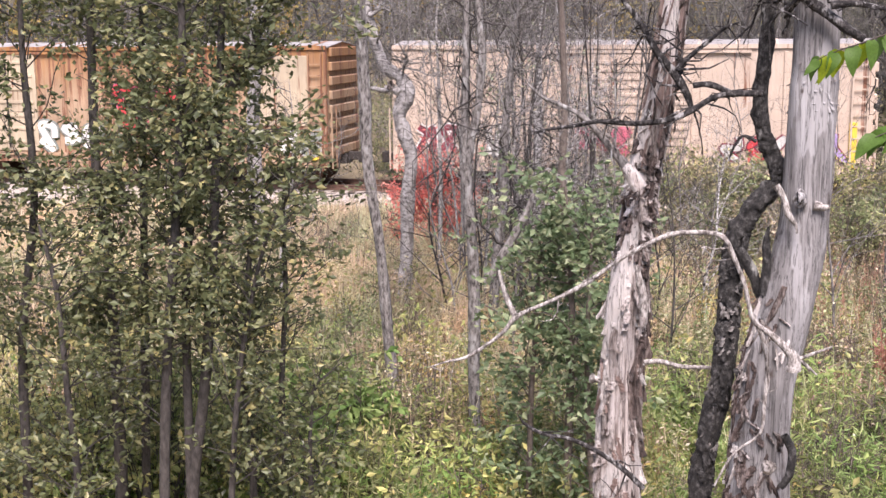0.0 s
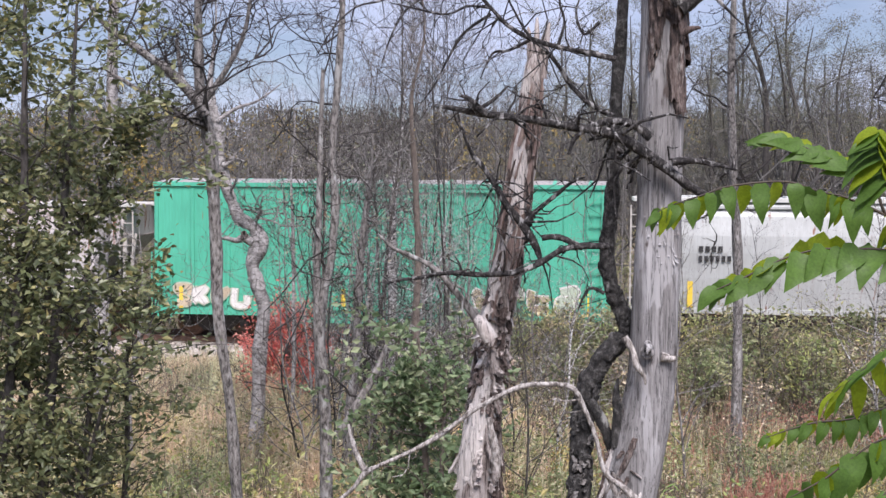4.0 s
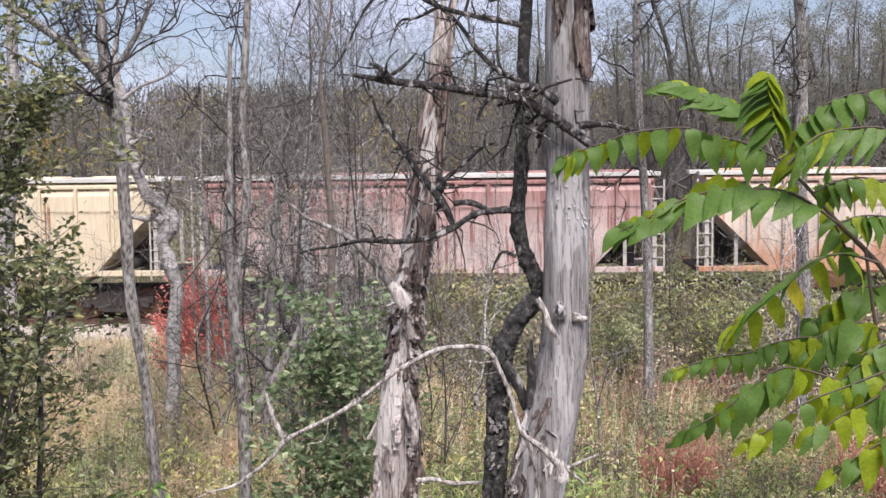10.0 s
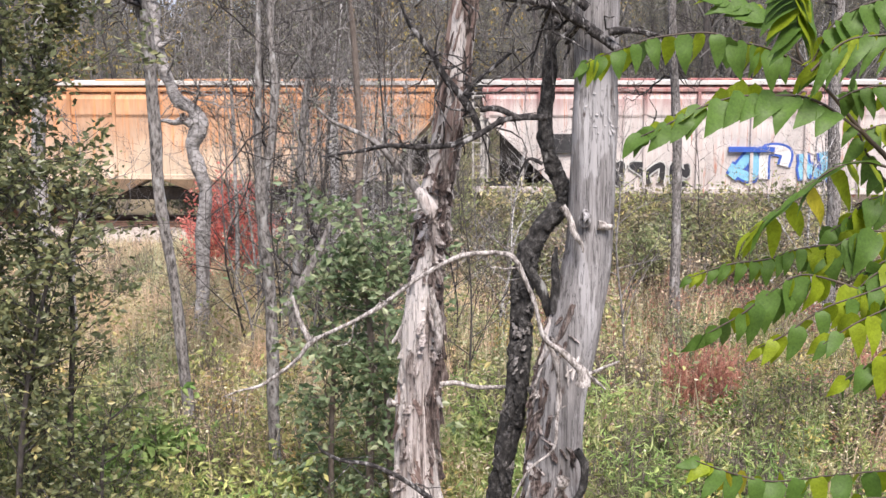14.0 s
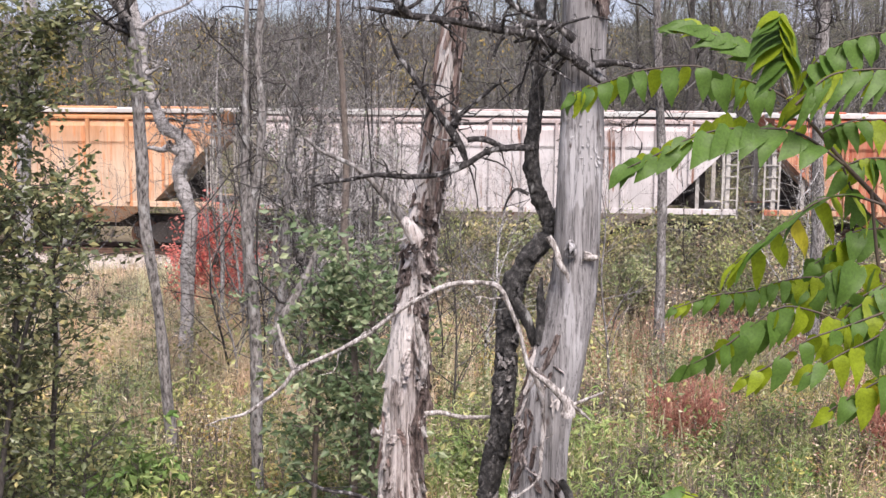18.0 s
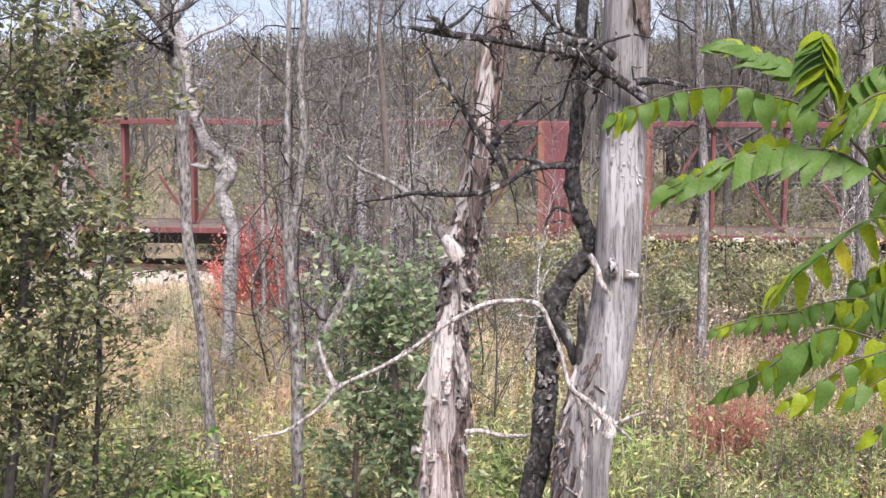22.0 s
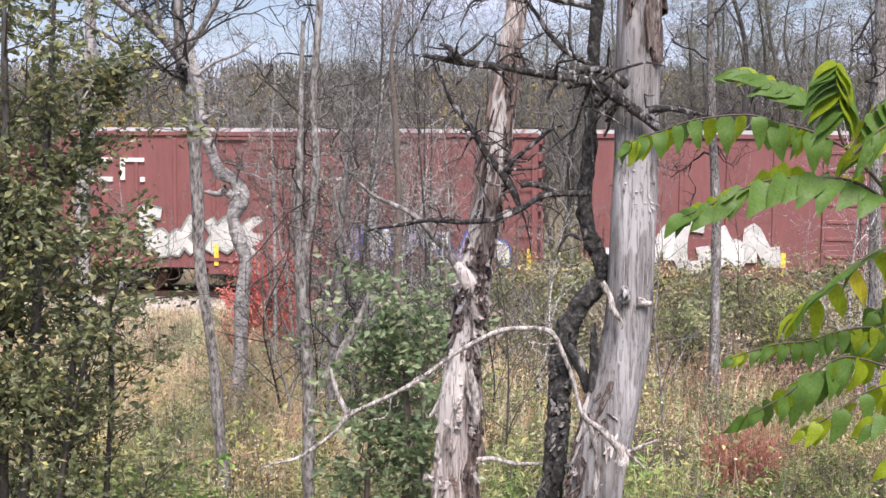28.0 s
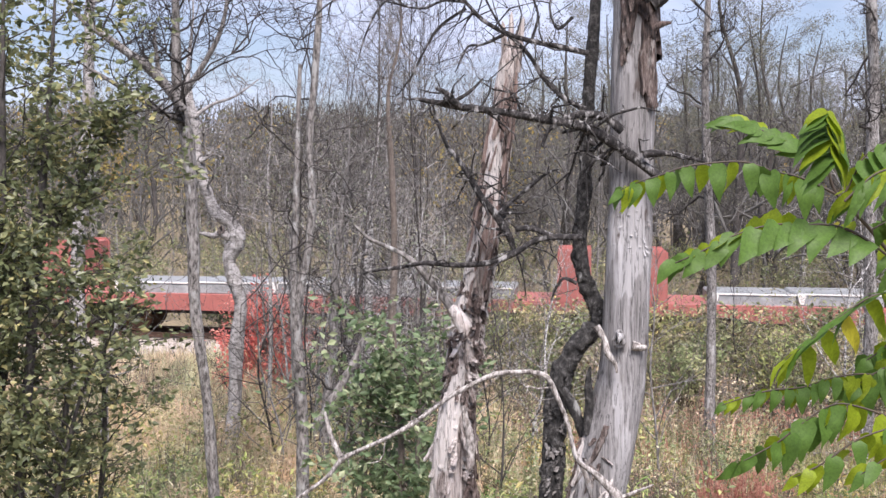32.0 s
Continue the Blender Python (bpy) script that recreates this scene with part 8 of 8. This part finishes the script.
def build_sumac():
    ob = thing("sumac", Matrix.Identity(4), "green sumac shrub with long drooping compound leaves", "sumac")
    pool = {}
    for key, mat in (("", "sumac"), ("lime", "sumac_backlit_lime"), ("yellow", "sumac_yellow")):
        for nm, w in (("mid", 0.245), ("broad", 0.29), ("slim", 0.13)):
            pool[nm + key] = [leaflet_mesh(LEAF[mat], k, w) for k in range(5)]
    stem = [(1.34, 2.60, 3.87, 0.017), (1.26, 2.60, 4.41, 0.014), (1.19, 2.60, 4.74, 0.011), (1.10, 2.60, 4.99, 0.0065), (1.04, 2.60, 5.07, 0.0058), (0.98, 2.60, 5.13, 0.005), (0.91, 2.60, 5.21, 0.004), (0.85, 2.60, 5.27, 0.0035), (0.83, 2.60, 5.32, 0.003), (0.83, 2.60, 5.38, 0.002), (0.82, 2.60, 5.41, 0.002)]
    part("stem", stem_mesh("stem", [stem], SUMAC_STEM, 10, 0.06, 6, 1), None, ob)
    part("stem", stem_mesh("stem", [[(1.02, 2.55, 5.08, 0.004), (1.06, 2.55, 4.85, 0.004), (1.13, 2.55, 4.75, 0.005), (1.20, 2.55, 4.60, 0.007), (1.28, 2.55, 4.29, 0.010)]], SUMAC_STEM, 8, 0.06, 5, 2), None, ob)

    def frond(pts, n, L0, seed, droop, kind="mid", lime=0.15, yellow=(), wild=0.06, out=0.55, along=0.25, side_tilt=0.0, comb=False, fan=False):
        """A leaf stalk with n pairs of leaflets, the two rows staggered, and one at the tip."""
        rs = np.random.RandomState(seed)
        fr = part("frond", stem_mesh("frond", [pts], SUMAC_STEM, 6, 0, 5, seed), None, ob)
        a = np.array(pts)[:, :3]
        k = 0
        for i in range(n + 1):
            for side in (-1, 1):
                if i == n and side > 0:
                    continue
                u = 1 - (1 - min(1.0, max(0.0, (i + 0.28 * side + 0.5 + 0.08 * rs.randn()) / (n + 0.5)))) ** 1.15
                t = min(max(0.1 + 0.9 * u, 0.03), 0.995) * (len(a) - 1)
                j = min(int(t), len(a) - 2)
                p = a[j] * (1 - (t - j)) + a[j + 1] * (t - j)
                d = a[j + 1] - a[j]
                d /= np.linalg.norm(d)
                s = np.cross(d, np.array([0, -0.25, 1.0]))
                s /= np.linalg.norm(s) + 1e-6
                L = L0 * (1.0 - 0.4 * max(0, (i / n - 0.5) / 0.5) - 0.12 * (i == 0)) * (0.85 + 0.3 * rs.rand())
                tip = max(0.0, (i / n - 0.6) / 0.4)
                v = s * side * out * (1 - 0.5 * tip) + d * (along + 0.9 * tip if i < n else 1.6) + np.array([side_tilt * (1 - tip), 0, -droop * (1 - 0.45 * tip)]) + rs.randn(3) * wild
                v /= np.linalg.norm(v)
                face = np.array([0.0, -0.8, 0.75]) + rs.randn(3) * (0.2 + wild)
                if fan:
                    v = np.array([-0.95 if side < 0 else 0.62, -0.15, -0.2 - (0.2 if side < 0 else 0.55) - 0.35 * (1 - i / n)]) + rs.randn(3) * 0.03
                    v /= np.linalg.norm(v)
                    face = np.array([0.1 * side, -0.45, 0.9])
                if comb and side < 0:
                    v = d + s * side * 0.2 + np.array([0, 0, 0.06]) + rs.randn(3) * 0.03
                    v /= np.linalg.norm(v)
                    face = np.array([0.25, 0.15, 1.0])
                w = np.cross(face, v)
                w /= np.linalg.norm(w)
                nv = np.cross(v, w)
                m = Matrix(((v[0] * L, w[0] * L, nv[0] * L, p[0]), (v[1] * L, w[1] * L, nv[1] * L, p[1]), (v[2] * L, w[2] * L, nv[2] * L, p[2]), (0, 0, 0, 1)))
                # the far row gets the lime copy more often, coloured as if lit from behind
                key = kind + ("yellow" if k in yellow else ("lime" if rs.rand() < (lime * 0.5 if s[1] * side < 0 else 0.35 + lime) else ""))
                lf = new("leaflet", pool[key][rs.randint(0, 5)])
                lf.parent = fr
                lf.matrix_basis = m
                k += 1
        return fr

    frond([(0.85, 2.60, 5.27, 0.003), (0.81, 2.60, 5.29, 0.003), (0.76, 2.60, 5.31, 0.002), (0.71, 2.60, 5.32, 0.002), (0.64, 2.60, 5.34, 0.002), (0.53, 2.60, 5.33, 0.002), (0.47, 2.60, 5.31, 0.002), (0.41, 2.60, 5.29, 0.001), (0.38, 2.60, 5.275, 0.001)], 11, 0.08, 1, 1.3, "mid", 0.2, (), 0.05, 0.5, -0.15)
    frond([(0.92, 2.45, 5.14, 0.003), (0.85, 2.45, 5.19, 0.003), (0.79, 2.45, 5.21, 0.003), (0.73, 2.45, 5.21, 0.002), (0.67, 2.45, 5.21, 0.002), (0.60, 2.45, 5.19, 0.002), (0.53, 2.45, 5.155, 0.002), (0.475, 2.45, 5.13, 0.001)], 11, 0.094, 2, 0.55, "broad", 0.3, (3,), 0.06, 0.8, 0.65)
    frond([(0.88, 2.75, 5.34, 0.003), (0.84, 2.75, 5.37, 0.003), (0.79, 2.75, 5.39, 0.002), (0.73, 2.75, 5.41, 0.002), (0.68, 2.75, 5.43, 0.001), (0.64, 2.75, 5.43, 0.001)], 11, 0.08, 3, 0.2, "mid", 0.1, (), 0.05, 0.4, 0.9)
    frond([(0.77, 2.40, 5.32, 0.003), (0.77, 2.40, 5.36, 0.002), (0.77, 2.40, 5.39, 0.002), (0.76, 2.40, 5.42, 0.002), (0.76, 2.40, 5.44, 0.001)], 9, 0.088, 4, 0.6, "mid", 0.15, (), 0.03, 1.15, 0.0, 0.0, False, True)
    frond([(0.83, 2.50, 5.27, 0.003), (0.85, 2.50, 5.31, 0.002), (0.87, 2.50, 5.35, 0.002), (0.91, 2.50, 5.38, 0.002), (0.96, 2.50, 5.40, 0.002), (1.03, 2.50, 5.41, 0.001), (1.11, 2.50, 5.40, 0.001)], 9, 0.075, 5, 0.9, "broad", 0.15)
    frond([(0.80, 2.40, 5.26, 0.003), (0.83, 2.40, 5.29, 0.002), (0.87, 2.40, 5.32, 0.002), (0.93, 2.40, 5.33, 0.002), (0.99, 2.40, 5.33, 0.002), (1.07, 2.40, 5.30, 0.001)], 10, 0.098, 6, 0.9, "slim", 0.5, (), 0.08, 0.5, -0.5, -0.35)
    frond([(0.89, 2.50, 5.20, 0.002), (0.93, 2.50, 5.22, 0.002), (0.99, 2.50, 5.23, 0.002), (1.06, 2.50, 5.21, 0.002), (1.13, 2.50, 5.17, 0.001)], 8, 0.07, 7, 0.8, "mid", 0.3)
    frond([(0.99, 2.65, 5.12, 0.003), (1.04, 2.65, 5.14, 0.002), (1.10, 2.65, 5.14, 0.002), (1.18, 2.65, 5.12, 0.001)], 8, 0.07, 8, 0.8, "mid", 0.2)
    frond([(0.99, 2.40, 5.06, 0.003), (0.92, 2.40, 5.08, 0.003), (0.86, 2.40, 5.07, 0.002), (0.80, 2.40, 5.03, 0.002), (0.74, 2.40, 4.98, 0.002), (0.69, 2.40, 4.94, 0.001)], 7, 0.125, 9, 0.9, "slim", 0.9, (7,), 0.05, 0.45, 0.0, 0.75, True)
    frond([(1.01, 2.55, 4.87, 0.003), (0.91, 2.55, 4.89, 0.002), (0.83, 2.55, 4.88, 0.002), (0.77, 2.55, 4.86, 0.002), (0.69, 2.55, 4.85, 0.002), (0.60, 2.55, 4.82, 0.001)], 12, 0.055, 10, 1.2, "mid", 0.35, (), 0.04)
    frond([(1.03, 2.45, 4.77, 0.003), (0.94, 2.45, 4.81, 0.003), (0.85, 2.45, 4.84, 0.002), (0.80, 2.45, 4.84, 0.002), (0.74, 2.45, 4.80, 0.002), (0.69, 2.45, 4.76, 0.002), (0.60, 2.45, 4.71, 0.001)], 9, 0.09, 11, 1.1, "broad", 0.3, (), 0.24, 0.6)
    frond([(1.00, 2.40, 4.84, 0.003), (0.92, 2.40, 4.81, 0.002), (0.84, 2.40, 4.78, 0.002), (0.77, 2.40, 4.73, 0.002), (0.71, 2.40, 4.70, 0.001)], 5, 0.074, 12, 1.3, "mid", 0.95, (), 0.24)
    frond([(1.07, 2.55, 4.90, 0.003), (1.01, 2.55, 4.92, 0.002), (0.96, 2.55, 4.91, 0.002), (0.92, 2.55, 4.89, 0.002), (0.88, 2.55, 4.86, 0.001)], 6, 0.095, 13, 1.1, "broad", 0.2, (), 0.24)
    frond([(1.08, 2.35, 4.81, 0.003), (1.01, 2.35, 4.82, 0.003), (0.95, 2.35, 4.79, 0.002), (0.89, 2.35, 4.76, 0.002), (0.83, 2.35, 4.72, 0.001)], 6, 0.09, 14, 1.0, "mid", 0.8, (9,), 0.24)
    frond([(1.10, 2.60, 4.99, 0.003), (1.05, 2.60, 4.99, 0.002), (1.00, 2.60, 4.98, 0.002), (0.96, 2.60, 4.94, 0.002), (0.92, 2.60, 4.91, 0.001)], 6, 0.085, 15, 1.0, "broad", 0.1, (), 0.24)
    frond([(1.06, 2.30, 4.75, 0.003), (0.98, 2.30, 4.73, 0.002), (0.92, 2.30, 4.70, 0.002), (0.86, 2.30, 4.66, 0.002)], 4, 0.08, 17, 1.0, "broad", 0.3, (3,), 0.24)
    frond([(1.12, 2.70, 4.98, 0.003), (1.06, 2.70, 5.03, 0.003), (1.02, 2.70, 5.10, 0.003), (1.00, 2.70, 5.17, 0.002), (0.99, 2.70, 5.22, 0.001)], 7, 0.065, 20, 0.8, "mid", 0.3, (), 0.2)
    frond([(1.09, 2.45, 4.87, 0.003), (1.03, 2.45, 4.89, 0.002), (0.99, 2.45, 4.86, 0.002), (0.94, 2.45, 4.82, 0.002), (0.92, 2.45, 4.77, 0.001)], 6, 0.085, 21, 0.8, "broad", 0.5, (3,), 0.2)
    frond([(1.19, 2.50, 4.86, 0.003), (1.12, 2.50, 4.89, 0.002), (1.06, 2.50, 4.89, 0.002), (1.00, 2.50, 4.86, 0.002), (0.96, 2.50, 4.83, 0.001)], 7, 0.075, 22, 1.0, "mid", 0.4, (), 0.16)
    frond([(1.15, 2.35, 4.74, 0.003), (1.08, 2.35, 4.76, 0.002), (1.01, 2.35, 4.73, 0.002), (0.95, 2.35, 4.70, 0.002)], 5, 0.078, 23, 1.0, "mid", 0.7, (6,), 0.2)
    frond([(1.10, 2.45, 4.42, 0.003), (1.00, 2.45, 4.42, 0.002), (0.88, 2.45, 4.41, 0.002), (0.77, 2.45, 4.40, 0.002), (0.68, 2.45, 4.42, 0.002), (0.60, 2.45, 4.45, 0.001)], 10, 0.088, 18, 1.0, "mid", 0.4, (13, 15), 0.1)
    frond([(1.11, 2.40, 4.37, 0.003), (0.99, 2.40, 4.38, 0.002), (0.86, 2.40, 4.37, 0.002), (0.74, 2.40, 4.36, 0.002), (0.56, 2.40, 4.36, 0.001)], 12, 0.088, 19, 1.1, "mid", 0.2)


build_sumac()


# ---- the train's run ----
def motions():
    for car, s0 in MOVING:
        rows = []
        for t in (0.0, 8.0, 16.0, 24.0, 32.0):
            s = s0 - (SPEED * t - 0.01 * t * t)
            x, y = s * DIRX, 35.7 + 1.5 / DIRX + s * DIRY
            rows.append((t, pose(x, y, RAIL_Z, 0, 0, YAW)))
        walk(car, rows)


motions()
